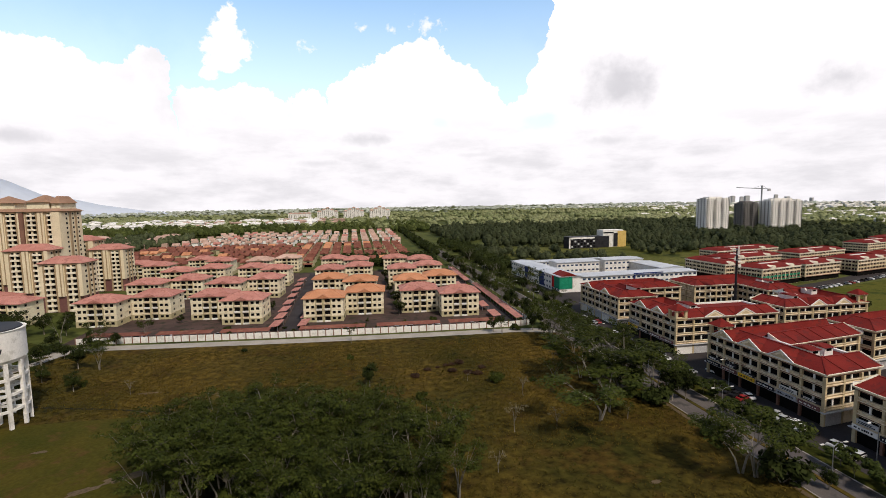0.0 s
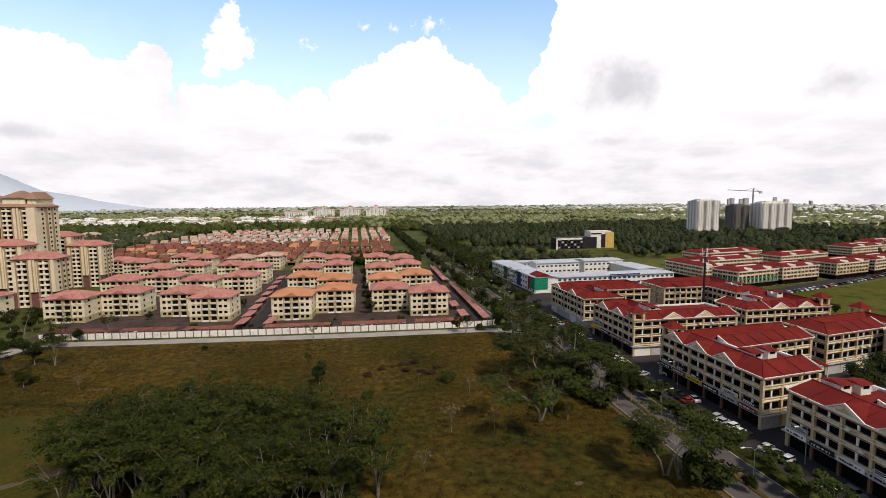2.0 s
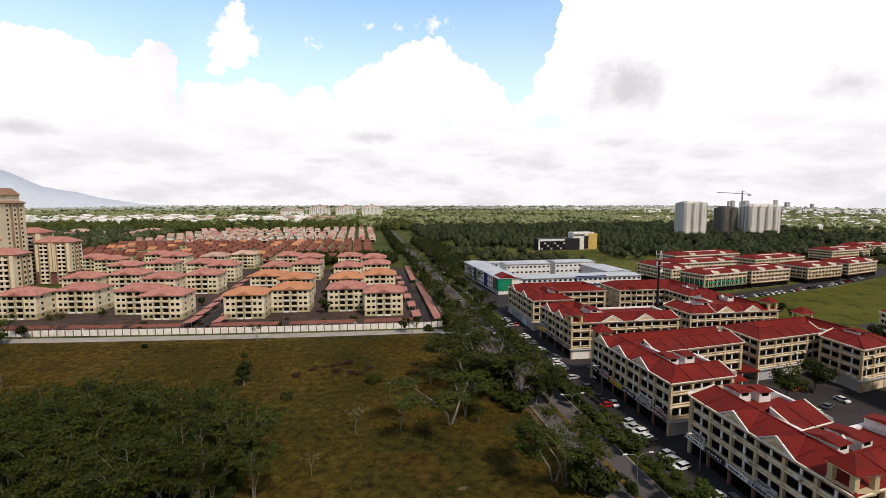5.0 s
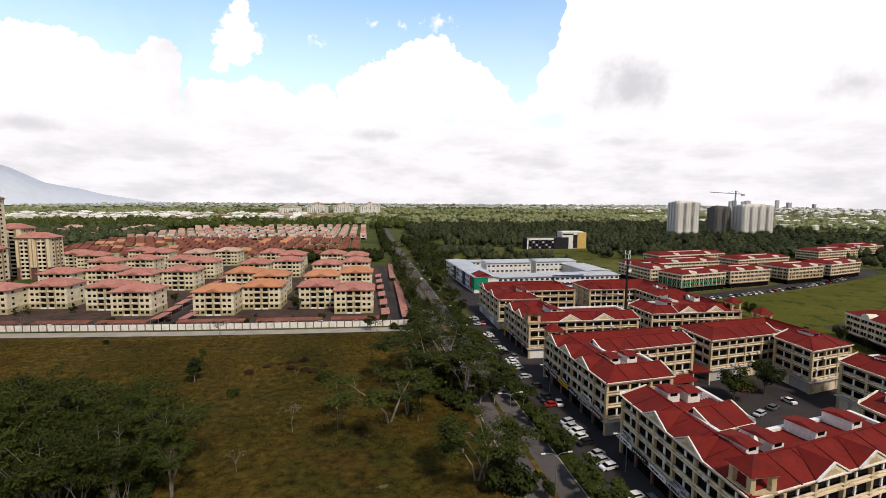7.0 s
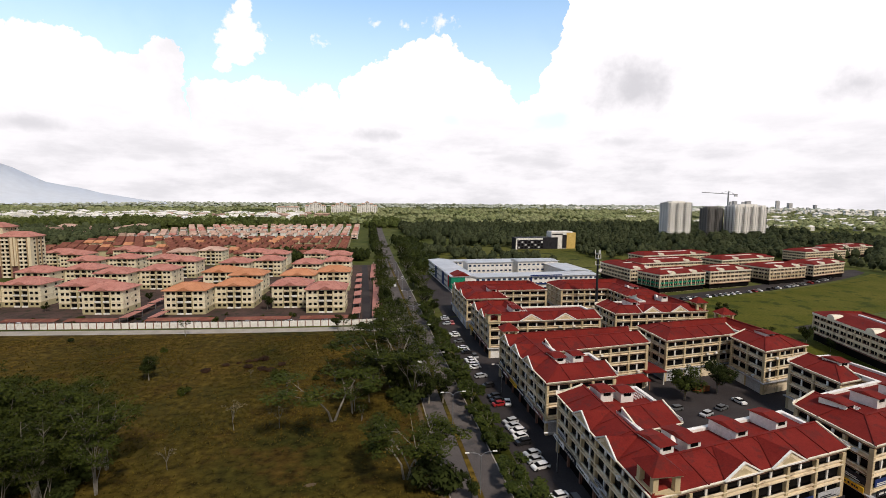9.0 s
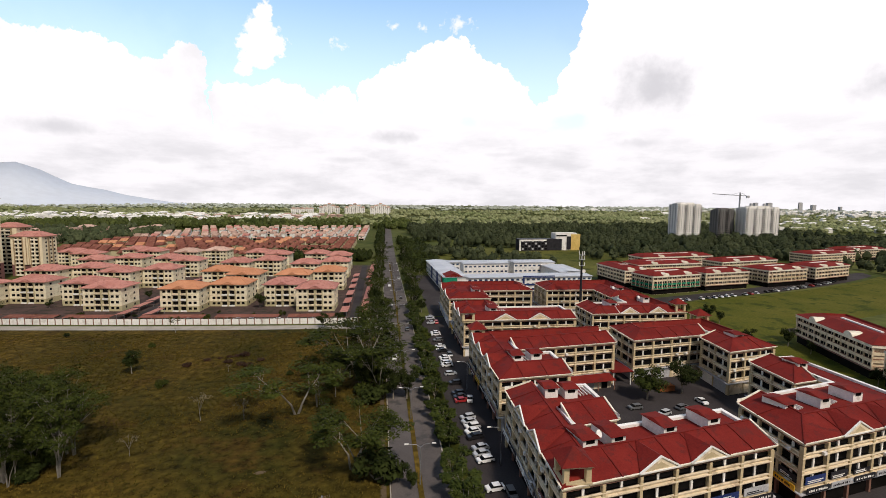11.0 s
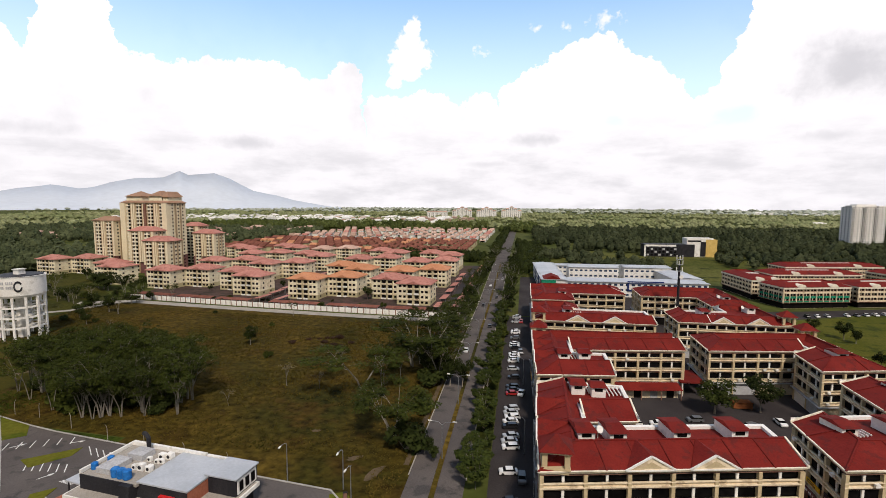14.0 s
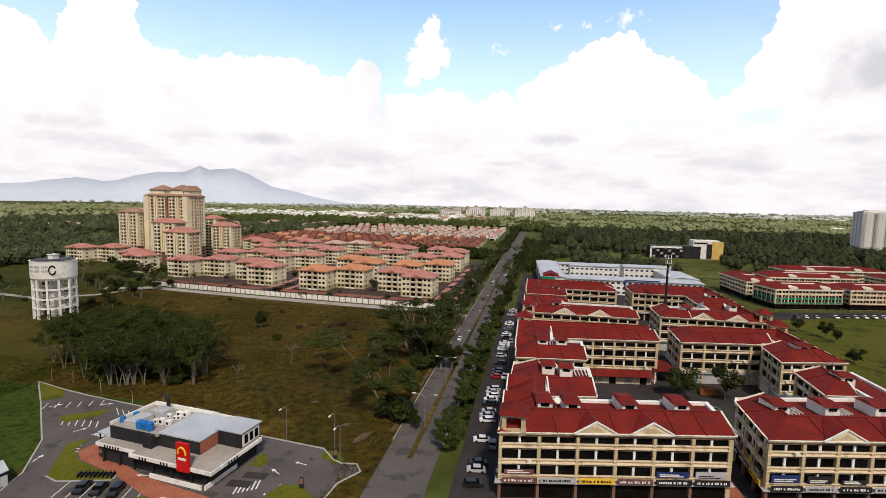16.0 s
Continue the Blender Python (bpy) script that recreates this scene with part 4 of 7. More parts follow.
        for (ax, az), (bx, bz) in zip(pts, pts[1:]):
            g.poly((ax, -d / 2 - 0.65, h - 0.1 + az), (ax, -d / 2 + 3.5, h - 0.1 + az), (bx, -d / 2 + 3.5, h - 0.1 + bz), (bx, -d / 2 - 0.65, h - 0.1 + bz))
        part("gable", g, M_cream_pale, b)
    return b


far_shop(273, 254, 41, 19, 12.4, 14, "green-fronted shophouse block beyond the playing field", M_green)
far_shop(258, 286, 19, 39, 12.4, 4, "crimson-roofed shophouse block beyond the playing field")
far_shop(317, 264, 39, 19, 12.4, 12, "crimson-roofed shophouse block with round gables")
far_shop(372, 275, 41, 21, 12.4, 14, "yellow-fronted shophouse block beside the car park", M_ochre)
far_shop(423, 290, 45, 21, 12.4, 18, "cream shophouse block at the field's far end")
far_shop(303, 309, 60, 19, 12.4, 10, "crimson-roofed shophouse block in the second row")
far_shop(383, 324, 64, 19, 12.4, 14, "crimson-roofed shophouse block in the second row")
far_shop(340, 356, 75, 19, 12.4, 10, "crimson-roofed shophouse block in the third row")
far_shop(511, 374, 64, 21, 12.4, 14, "crimson-roofed shophouse block in the second row")
far_shop(586, 410, 64, 21, 12.4, 14, "crimson-roofed shophouse block in the back row")
far_shop(265.3, 111.2, 45, 21, 12.4, -105.4, "shophouse block with round gables beside the field")
far_shop(251.5, 61.0, 47, 21, 12.4, -105.4, "shophouse block on the side street")


# ---------- walk-up apartments ----------
def apartment(x, y, flip, roof_mat, label, side_windows=True):
    """A pair of four-storey modules, one set back by 12 m; flip: which one stands forward (1: the right one)."""
    b = thing("apartment_block", at(x, y) @ Matrix.Diagonal((1.08, 1.08, 1.0, 1)), label, "apartment", "apartment blocks")
    H = 12.5
    for s in (-1, 1):
        cx = s * 9.35
        fy = -9.5 if s == flip else 2.5
        m = part("module", Geo().slab(rect(cx - 9.2, fy, cx + 9.2, fy + 14.5), 0, H - 0.1), M_yellow_wall, b)
        part("base_band", Geo().slab(rect(cx - 9.26, fy - 0.06, cx + 9.26, fy + 14.56), 0, 2.9), M_olive, m, "olive rendered ground storey")
        band = Geo()
        for k in range(1, 5):
            band.slab(rect(cx - 9.3, fy - 0.1, cx + 9.3, fy + 14.6), 3.06 * k - 0.12, 3.06 * k + 0.1)
        part("string_course", band, M_cream, m)
        for k in range(4):
            z = 3.06 * k
            for u in (-7.3, -4.9, 4.9, 7.3):
                piece("window", (-0.72, -0.04, 0, 0.72, 0.08, 1.3), M_glass, m, (cx + u, fy - 0.05, z + 1.15))
            for u in (-1.9, 1.9):
                # Flat dark panel on the wall paints the balcony's inner shade.
                piece("balcony_opening", (-1.2, -0.04, 0, 1.2, 0.08, 2.35), M_shade_panel, m, (cx + u, fy - 0.05, z + 0.3))
                piece("balcony", (-1.35, -0.75, 0, 1.35, 0.05, 0.75), M_white if (k + s) % 2 else M_cream, m, (cx + u, fy - 0.05, z + 0.12))
            if side_windows:
                for v in (3.5, 10.5):
                    piece("window", (-0.62, -0.04, 0, 0.62, 0.08, 1.15), M_glass, m, (cx + 9.25, fy + v, z + 1.15), 90)
                    if x > -30:
                        piece("window", (-0.62, -0.04, 0, 0.62, 0.08, 1.15), M_glass, m, (cx - 9.25, fy + v, z + 1.15), -90)
        for u in (-3.4, -0.35, 0.35, 3.4):
            piece("pilaster", (-0.22, -0.35, 0, 0.22, 0.05, H - 0.2), M_olive, m, (cx + u, fy, 0))
        r = Geo()
        o = rect(cx - 10.1, fy - 0.9, cx + 10.1, fy + 15.4)
        rz = H + 3.1
        a, c = (cx - 3.5, fy + 7.25, rz), (cx + 3.5, fy + 7.25, rz)
        p = [(*q, H) for q in o]
        r.poly(p[0], p[1], c, a).poly(p[1], p[2], c).poly(p[2], p[3], a, c).poly(p[3], p[0], a)
        r.poly(*((*q, H - 0.25) for q in reversed(o)))
        for i in range(4):
            j = (i + 1) % 4
            r.poly((*o[i], H - 0.25), (*o[j], H - 0.25), (*o[j], H), (*o[i], H))
        rf = part("roof", r, roof_mat, m)
        part("ridge_capping", Geo().beam(a, c, 0.4, 0.2).beam(p[0], a, 0.35, 0.18).beam(p[1], c, 0.35, 0.18).beam(p[2], c, 0.35, 0.18).beam(p[3], a, 0.35, 0.18), roof_mat, rf)
        gb = Geo().poly((cx - 3.2, fy - 1.0, H), (cx + 3.2, fy - 1.0, H), (cx, fy - 1.0, H + 1.7))
        gb.poly((cx - 3.2, fy - 1.0, H), (cx, fy - 1.0, H + 1.7), (cx, fy + 3.6, H + 1.7)).poly((cx + 3.2, fy - 1.0, H), (cx, fy + 3.6, H + 1.7), (cx, fy - 1.0, H + 1.7))
        part("gable", gb, roof_mat, rf)
    return b


PINK = "four-storey pale yellow apartment block with pink tiled roof"
ORANGE = "four-storey pale yellow apartment block with orange tiled roof"
apartment(41.3, 249.0, 1, M_roof_pink, PINK)
apartment(-6.4, 249.6, -1, M_roof_orange, ORANGE)
apartment(-64.7, 251.2, 1, M_roof_pink, PINK)
apartment(-115.4, 255.5, -1, M_roof_pink, PINK)
apartment(41.3, 296.5, -1, M_roof_orange, ORANGE)
apartment(-7.0, 298.1, 1, M_roof_orange, ORANGE)
apartment(-66.3, 306.2, -1, M_roof_pink, PINK)
apartment(-113.7, 310.5, -1, M_roof_pink, PINK)
apartment(41.1, 347.3, -1, M_roof_pink, PINK)
apartment(-7.5, 353.7, -1, M_roof_pink, PINK)
apartment(-64.1, 362.4, 1, M_roof_pink, PINK)
apartment(-112.7, 364.5, -1, M_roof_pink, PINK)
apartment(40.8, 396.9, 1, M_roof_pink, PINK, False)
apartment(-8.0, 405.5, 1, M_roof_pink, PINK, False)
# Pale tile puts sunlight on this roof into its colour.
apartment(-65.2, 418.5, -1, M_roof_pale, "four-storey apartment block with sunlight painted pale into its roof")
apartment(-117.1, 422.8, 1, M_roof_pink, PINK, False)
apartment(-183.9, 258.8, 1, M_roof_pink, "pink-roofed apartment block beside the high-rise towers")
apartment(-253.1, 278.2, -1, M_roof_pink, "pink-roofed apartment block at the lane's end")
apartment(-160.2, 401.2, 1, M_roof_pink, "pink-roofed apartment block behind the high-rise towers")


# compound wall with panels between posts
def wall_run(name, line, label):
    w = tagged(new(name), label, "wall", kind="structure")
    for a, b in zip(line, line[1:]):
        k = round(math.dist(a, b) / 3.4)
        for i in range(k):
            u, v = i / k, (i + 1) / k
            p, q = plan(a[0] + (b[0] - a[0]) * u, a[1] + (b[1] - a[1]) * u), plan(a[0] + (b[0] - a[0]) * v, a[1] + (b[1] - a[1]) * v)
            L, ang = math.dist(p, q), math.degrees(math.atan2(q[1] - p[1], q[0] - p[0]))
            piece("panel", (0.2, -0.08, 0, round(L, 1) - 0.2, 0.08, 2.7), M_white, w, (*p, 0), ang)
            piece("post", (-0.2, -0.2, 0, 0.2, 0.2, 3.0), M_brown, w, (*p, 0), ang)
    return w


wall_run("wall_compound", [(-120.9, 213), (70.6, 212), (78.9, 214.1)], "white panelled compound wall with brown posts")
wall_run("wall_east", [(78.9, 214.1), (76.3, 414.9)], "white panelled compound wall with brown posts")
strip("planter", [(-120.9, 213.9), (68.5, 212.9)], -0.5, 0.5, 0, 0.5, M_brown, "low brown planter behind the compound wall", "planter")
strip("road_inner", [(-120.9, 219.3), (68.5, 218.2)], -2.6, 2.6, 0, 0.07, M_asphalt_dark, "inner asphalt drive of the compound", "road")
strip("road_lane", [(-32, 221.4), (-32.5, 414.9)], -3.2, 3.2, 0, 0.075, M_asphalt_dark, "dark asphalt lane between apartment blocks", "road")
strip("road_lane_east", [(70.8, 219.3), (69.3, 414.9)], -2.2, 2.2, 0, 0.075, M_asphalt_dark, "dark asphalt lane along the compound's edge", "road")


def carport(x, y, length, width, label="long carport with red sheet roof"):
    c = thing("carport", at(x, y), label, "carport", "carports")
    part("roof", Geo().poly((-width / 2, -length / 2, 2.5), (width / 2, -length / 2, 2.9), (width / 2, length / 2, 2.9), (-width / 2, length / 2, 2.5))
         .poly((-width / 2, -length / 2, 2.4), (-width / 2, length / 2, 2.4), (width / 2, length / 2, 2.8), (width / 2, -length / 2, 2.8))
         .poly((-width / 2, -length / 2, 2.4), (width / 2, -length / 2, 2.8), (width / 2, -length / 2, 2.9), (-width / 2, -length / 2, 2.5)), M_roof_pink, c)
    k = max(2, round(length / 6))
    for i in range(k):
        v = -length / 2 + 0.5 + (length - 1) * i / (k - 1)
        piece("post", (-0.08, -0.08, 0, 0.08, 0.08, 2.6), M_steel, c, (-width / 2 + 0.5, v, 0))
        piece("post", (-0.08, -0.08, 0, 0.08, 0.08, 2.6), M_steel, c, (width / 2 - 0.5, v, 0))


for y in (229.7, 246.3, 263, 281.7, 302.5, 323.4, 344.2, 365):
    carport(-38.3, y, 13.5, 4.7)
    carport(-25.7, y, 13.5, 4.4)
carport(76, 271.3, 104, 3.8)
carport(75.8, 369.1, 72.8, 3.8)
for y in (231.8, 254.7, 277.6, 300.5, 323.4, 346.3):
    carport(65.8, y, 14, 4.2)


for x, w in ((-104, 26), (-76, 24), (-50, 22), (-12, 30), (22, 30), (52, 24)):
    c = thing("carport", at(x, 216.6), "low red-roofed carport along the compound wall", "carport", "carports")
    part("roof", Geo().poly((-w / 2, -2.2, 3.0), (w / 2, -2.2, 3.0), (w / 2, 2.4, 3.4), (-w / 2, 2.4, 3.4)).poly((-w / 2, -2.2, 2.9), (-w / 2, 2.4, 3.3), (w / 2, 2.4, 3.3), (w / 2, -2.2, 2.9))
         .poly((-w / 2, -2.2, 2.9), (w / 2, -2.2, 2.9), (w / 2, -2.2, 3.0), (-w / 2, -2.2, 3.0)), M_roof_brown, c)
    for k in range(round(w / 6) + 1):
        piece("post", (-0.08, -0.08, 0, 0.08, 0.08, 2.95), M_steel, c, (-w / 2 + 0.3 + (w - 0.6) * k / round(w / 6), -1.8, 0))


# ---------- high-rise towers ----------
def tower(x, y, w, d, h, label, roof_mat=M_roof_tan, tiers=1, floors=None, split=2):
    t = thing("high_rise_tower", pose(x, y, 0, 0, 0, -3), label, "tower", "high-rise towers")
    n = floors or round(h / 3.05)
    fh = (h - 0.5) / n
    low = min(4, n // 3) * fh
    part("wall", Geo().slab(rect(-w / 2, -d / 2, w / 2, d / 2), low, h), M_tower, t)
    part("podium", Geo().slab(rect(-w / 2 - 0.05, -d / 2 - 0.05, w / 2 + 0.05, d / 2 + 0.05), 0, low), M_podium, t, "maroon lower storeys")
    # dark vertical strips that paint the shade of recesses, with stacked balconies, tan strips beside them
    cols = split
    b = w / cols
    for c in range(cols):
        cx = -w / 2 + b * (c + 0.5)
        part("balcony_shaft", Geo().slab(rect(cx - b * 0.2, -d / 2 - 0.12, cx + b * 0.2, -d / 2 + 0.2), 0.4, h - 1.2), M_shade_panel, t)
        for k in range(n):
            piece("balcony", (-b * 0.2, -1.1, 0, b * 0.2, 0.1, 1.15), M_cream_pale, t, (cx, -d / 2 - 0.1, 0.45 + k * fh))
        part("balcony_pier", Geo().box(cx - 0.4, -d / 2 - 0.8, 0.4, cx + 0.4, -d / 2, h - 1.0), M_yellow_wall, t)
        for q in (-1, 1):
            piece("pilaster", (-b * 0.045, -0.5, 0.2, b * 0.045, 0.05, h - 0.1), M_tower_dark, t, (cx + q * b * 0.27, -d / 2, 0))
        part("facade_bay", Geo().slab(rect(cx + b * 0.33, -d / 2 - 1.0, min(cx + b * 0.62, w / 2), -d / 2 + 0.1), low, h - 0.4), M_tower, t)
        if c:
            part("seam", Geo().box(cx - b * 0.53, -d / 2 - 1.06, low, cx - b * 0.47, -d / 2 - 0.98, h - 0.5), M_tower_dark, t)
    for k in range(n):
        z = k * fh + 1.1
        for v in (-0.28, 0.05, 0.32):
            piece("window", (-0.7, -0.05, 0, 0.7, 0.08, 1.3), M_glass, t, (w / 2 + 0.06, v * d, z), 90)
    part("corner_strip", Geo().slab(rect(w / 2 - 0.2, -d * 0.16, w / 2 + 0.35, -d * 0.06), 0, h - 0.2).slab(rect(w / 2 - 0.2, d * 0.14, w / 2 + 0.35, d * 0.22), 0, h - 0.2), M_tower_dark, t)
    part("eaves_band", Geo().slab(rect(-w / 2 - 0.4, -d / 2 - 0.7, w / 2 + 0.4, d / 2 + 0.4), h - 0.7, h), M_tower_dark, t)
    r = Geo()
    if tiers == 1:
        o = rect(-w / 2 - 1.1, -d / 2 - 1.3, w / 2 + 1.1, d / 2 + 1.1)
        up = hip(r, o, h, min(w, d) / 2, 3.6)
        r.poly(*((*q, h + 3.6) for q in up)).poly(*((*q, h - 0.05) for q in reversed(o)))
        part("roof", r, roof_mat, t)
    else:
        o = rect(-w / 2 - 1.2, -d / 2 - 1.6, w / 2 + 1.2, d / 2 + 1.2)
        up = hip(r, o, h, 3.4, 1.8)
        r.poly(*((*q, h + 1.8) for q in up)).poly(*((*q, h - 0.05) for q in reversed(o)))
        part("roof", r, roof_mat, t)
        for cx, cw, ch in ((-w * 0.27, w * 0.34, 5.4), (w * 0.19, w * 0.28, 5.8), (w * 0.41, w * 0.11, 5.0)):
            pent = part("penthouse", Geo().slab(rect(cx - cw / 2, -d / 2 + 2.2, cx + cw / 2, d / 2 - 2), h + 1.5, h + ch), M_yellow_wall, t)
            g = Geo()
            o = rect(cx - cw / 2 - 0.9, -d / 2 + 1.0, cx + cw / 2 + 0.9, d / 2 - 1)
            up = hip(g, o, h + ch, min(cw + 2, d - 2) / 2 - 0.3, 4.6)
            g.poly(*((*q, h + ch + 4.6) for q in up)).poly(*((*q, h + ch - 0.05) for q in reversed(o)))
            part("penthouse_roof", g, roof_mat, pent)
    return t


main = tower(-213.0, 321, 47, 20, 58, "tall tan apartment tower with stepped brown roofs", tiers=2, split=4)
# Proud brown strip puts the slot's shade into colour; no slot is cut.
part("central_recess", Geo().box(-0.9, -11.2, 0.5, 1.5, -9.6, 57.2), M_brown, main, "brown strip painting the shade of the slot between the wings")
part("corner_wing", Geo().box(-23.6, -12.4, 0, -18.6, -9.5, 57.6).box(18.8, -12.4, 0, 23.4, -9.5, 57.6), M_tower, main)
tower(-249.0, 312, 22, 14, 42.5, "tan apartment tower with brown hipped roof", split=2)
tower(-200.0, 297, 24, 13, 35, "tan apartment tower stepping down", M_roof_pink, split=2)
tower(-173.5, 281, 23, 14, 28.5, "low tan apartment tower with pink roof", M_roof_pink, split=2)
tower(-204.0, 362, 18, 14, 36, "tan apartment tower behind the wing", M_roof_pink, split=1)
tower(-181.5, 350, 23, 14, 30, "tan apartment tower with maroon lower storeys", M_roof_pink, split=2)


# ---------- school with grey metal roofs ----------
def school_wing(t, x0, y0, x1, y1, h, south=True, west=False, floors=3):
    wg = part("wing", Geo().slab(rect(x0, y0, x1, y1), 0, h), M_white, t)
    o = rect(x0 - 0.7, y0 - 0.7, x1 + 0.7, y1 + 0.7)
    r = Geo().slab(o, h, h + 0.3)
    if x1 - x0 > y1 - y0:
        r.poly((x0, y0, h + 0.31), (x1, y0, h + 0.31), (x1, (y0 + y1) / 2, h + 1.1), (x0, (y0 + y1) / 2, h + 1.1)).poly((x0, (y0 + y1) / 2, h + 1.1), (x1, (y0 + y1) / 2, h + 1.1), (x1, y1, h + 0.31), (x0, y1, h + 0.31))
    else:
        r.poly((x0, y0, h + 0.31), ((x0 + x1) / 2, y0, h + 1.1), ((x0 + x1) / 2, y1, h + 1.1), (x0, y1, h + 0.31)).poly(((x0 + x1) / 2, y0, h + 1.1), (x1, y0, h + 0.31), (x1, y1, h + 0.31), ((x0 + x1) / 2, y1, h + 1.1))
    rf = part("roof", r, M_roof_grey, wg)
    n = int(max(x1 - x0, y1 - y0) / 5)
    for i in range(1, n):
        if x1 - x0 > y1 - y0:
            u = x0 + (x1 - x0) * i / n
            part("roof_seam", Geo().box(u - 0.08, y0 - 0.6, h + 0.3, u + 0.08, y1 + 0.6, h + 0.45), M_steel, rf)
        else:
            u = y0 + (y1 - y0) * i / n
            part("roof_seam", Geo().box(x0 - 0.6, u - 0.08, h + 0.3, x1 + 0.6, u + 0.08, h + 0.45), M_steel, rf)
    fh = h / floors
    for k in range(floors):
        if south:
            m = int((x1 - x0) / 3.2)
            for i in range(m):
                piece("window", (-0.9, -0.05, 0, 0.9, 0.06, 1.5), M_glass_blue, wg, (x0 + (x1 - x0) * (i + 0.5) / m, y0 - 0.04, k * fh + 1.2))
        if west:
            m = int((y1 - y0) / 3.6)
            for i in range(m):
                piece("window", (-0.9, -0.05, 0, 0.9, 0.06, 1.5), M_glass_blue, wg, (x0 - 0.04, y0 + (y1 - y0) * (i + 0.5) / m, k * fh + 1.2), -90)
    return wg


sc = thing("school_building", at(168.3, 315.5) @ Matrix.Diagonal((1.107, 1.107, 0.83, 1)), "white three-storey school with grey metal roofs and courtyards", "school")
school_wing(sc, -46, -27, -32, 52, 12.5, False, True)
school_wing(sc, -32, -27, 46, -13, 11.5)
school_wing(sc, -24, 22, 8, 36, 14.0)
school_wing(sc, 12, 22, 42, 36, 14.5)
school_wing(sc, 32, -13, 48, 22, 12.0, False)
school_wing(sc, -32, 44, 48, 54, 11.5)
for y0, y1 in ((20, 26), (-5, 2)):
    part("accent_panel", Geo().box(-46.15, y0, 1, -45.95, y1, 12.2), M_navy, sc, "dark blue facade panel")
part("green_panel", Geo().box(-46.2, -27.2, 3, -45.96, -20, 12.0).box(-46, -27.3, 3, -38, -27.05, 12.0), M_green, sc, "green facade panel")
part("red_panel", Geo().box(-46.25, -20, 3, -45.98, -17, 12.0), M_red, sc, "red facade panel")
part("entrance_frame", Geo().box(2, -27.6, 5, 22, -27.1, 6).box(2, -27.6, 11, 22, -27.1, 12.6).box(2, -27.6, 5, 3, -27.1, 12), M_navy, sc, "dark blue entrance frame")
part("gable", Geo().poly((-46, -27.4, 12.4), (-34, -27.4, 12.4), (-40, -27.4, 15.6)).poly((-46, -27.4, 12.4), (-40, -27.4, 15.6), (-40, -15, 15.6), (-46, -15, 12.4)).poly((-34, -27.4, 12.4), (-34, -15, 12.4), (-40, -15, 15.6), (-40, -27.4, 15.6)), M_roof_shop, sc, "small red gable at the corner")

# dark and yellow office building
ob_ = thing("office_building", pose(286.7, 519.7, 0, 0, 0, 4), "low office building with dark glass and yellow end wall", "office")
part("wall", Geo().slab(rect(-44, -7, 10, 7), 0, 14), M_dark, ob_)
part("tall_wing", Geo().slab(rect(2, -6, 30, 8), 0, 21), M_white, ob_)
part("yellow_end", Geo().slab(rect(22, -6.4, 34, 8.4), 0, 19.5), M_mustard, ob_, "bright yellow end block")
part("dark_frame", Geo().box(16.5, -6.7, 1, 22, -6.35, 17), M_dark, ob_)
part("white_band", Geo().box(-44.3, -7.3, 11.5, -10, -6.9, 13.5).box(-44.3, -7.3, 0, -42.5, -6.9, 13.5), M_white, ob_)
for k in range(4):
    for i in range(8):
        piece("window", (-1.2, -0.05, 0, 1.2, 0.05, 2.0), M_glass if (i + k) % 3 else M_grey, ob_, (-40 + 4.2 * i, -7.05, 1.2 + 3.2 * k))
for i in range(6):
    piece("window", (-1.4, -0.05, 0, 1.4, 0.05, 1.6), M_glass, ob_, (4 + 2.3 * i, -6.05, 17))


# ---------- condominium towers and crane ----------
def condo(x, y, w, d, h, label, bare=False):
    c = thing("condominium_tower", pose(x, y, 0, 0, 0, -4), label, "tower", "condominium towers")
    skin = M_bare if bare else M_white
    part("wall", Geo().slab(rect(-w / 2, -d / 2, w / 2, d / 2), 0, h), skin, c)
    n = round(h / 3.0)
    bays = round(w / 6.5)
    b = w / bays
    for s in range(bays):
        cx = -w / 2 + b * (s + 0.5)
        g = Geo()
        for k in range(n):
            for q in (-0.26, 0.24):
                g.box(cx + b * (q - 0.085), -d / 2 - 0.1, 3 * k + 1.0, cx + b * (q + 0.085), -d / 2 + 0.2, 3 * k + 2.2)
        tagged(part("window_column", g, M_shade_panel if bare else M_glass, c), kind="stuff")
        if s % 2 == 0:
            part("projecting_bay", Geo().box(cx - b * 0.06, -d / 2 - 1.6, 0, cx + b * 0.06, -d / 2, h + 1.2), skin, c)
            g = Geo()
            for k in range(n):
                g.box(cx - b * 0.45, -d / 2 - 1.3, 3 * k, cx + b * 0.45, -d / 2, 3 * k + 0.75)
            tagged(part("balcony_front", g, skin, c), kind="stuff")
        else:
            # Dark strip on the wall paints the shade of a narrow gap.
            part("recess", Geo().box(cx + b * 0.42, -d / 2 - 0.15, 1, cx + b * 0.52, -d / 2 + 0.1, h - 1), M_shade_panel, c)
    g = Geo()
    for k in range(n):
        for v in (-0.3, 0.0, 0.3):
            g.box(-w / 2 - 0.1, v * d - 1.2, 3 * k + 0.8, -w / 2 + 0.2, v * d + 1.2, 3 * k + 2.4)
    tagged(part("side_glazing", g, M_glass, c), kind="stuff")
    part("roof_plant", Geo().slab(rect(-w * 0.3, -d * 0.3, w * 0.25, d * 0.3), h, h + 3.2).slab(rect(-w * 0.48, -d * 0.4, -w * 0.2, d * 0.2), h, h + 1.8).slab(rect(w * 0.3, -d * 0.4, w * 0.48, d * 0.2), h, h + 1.6), skin, c)
    return c


condo(530, 627, 37, 24, 56, "white condominium tower with dark balconies")
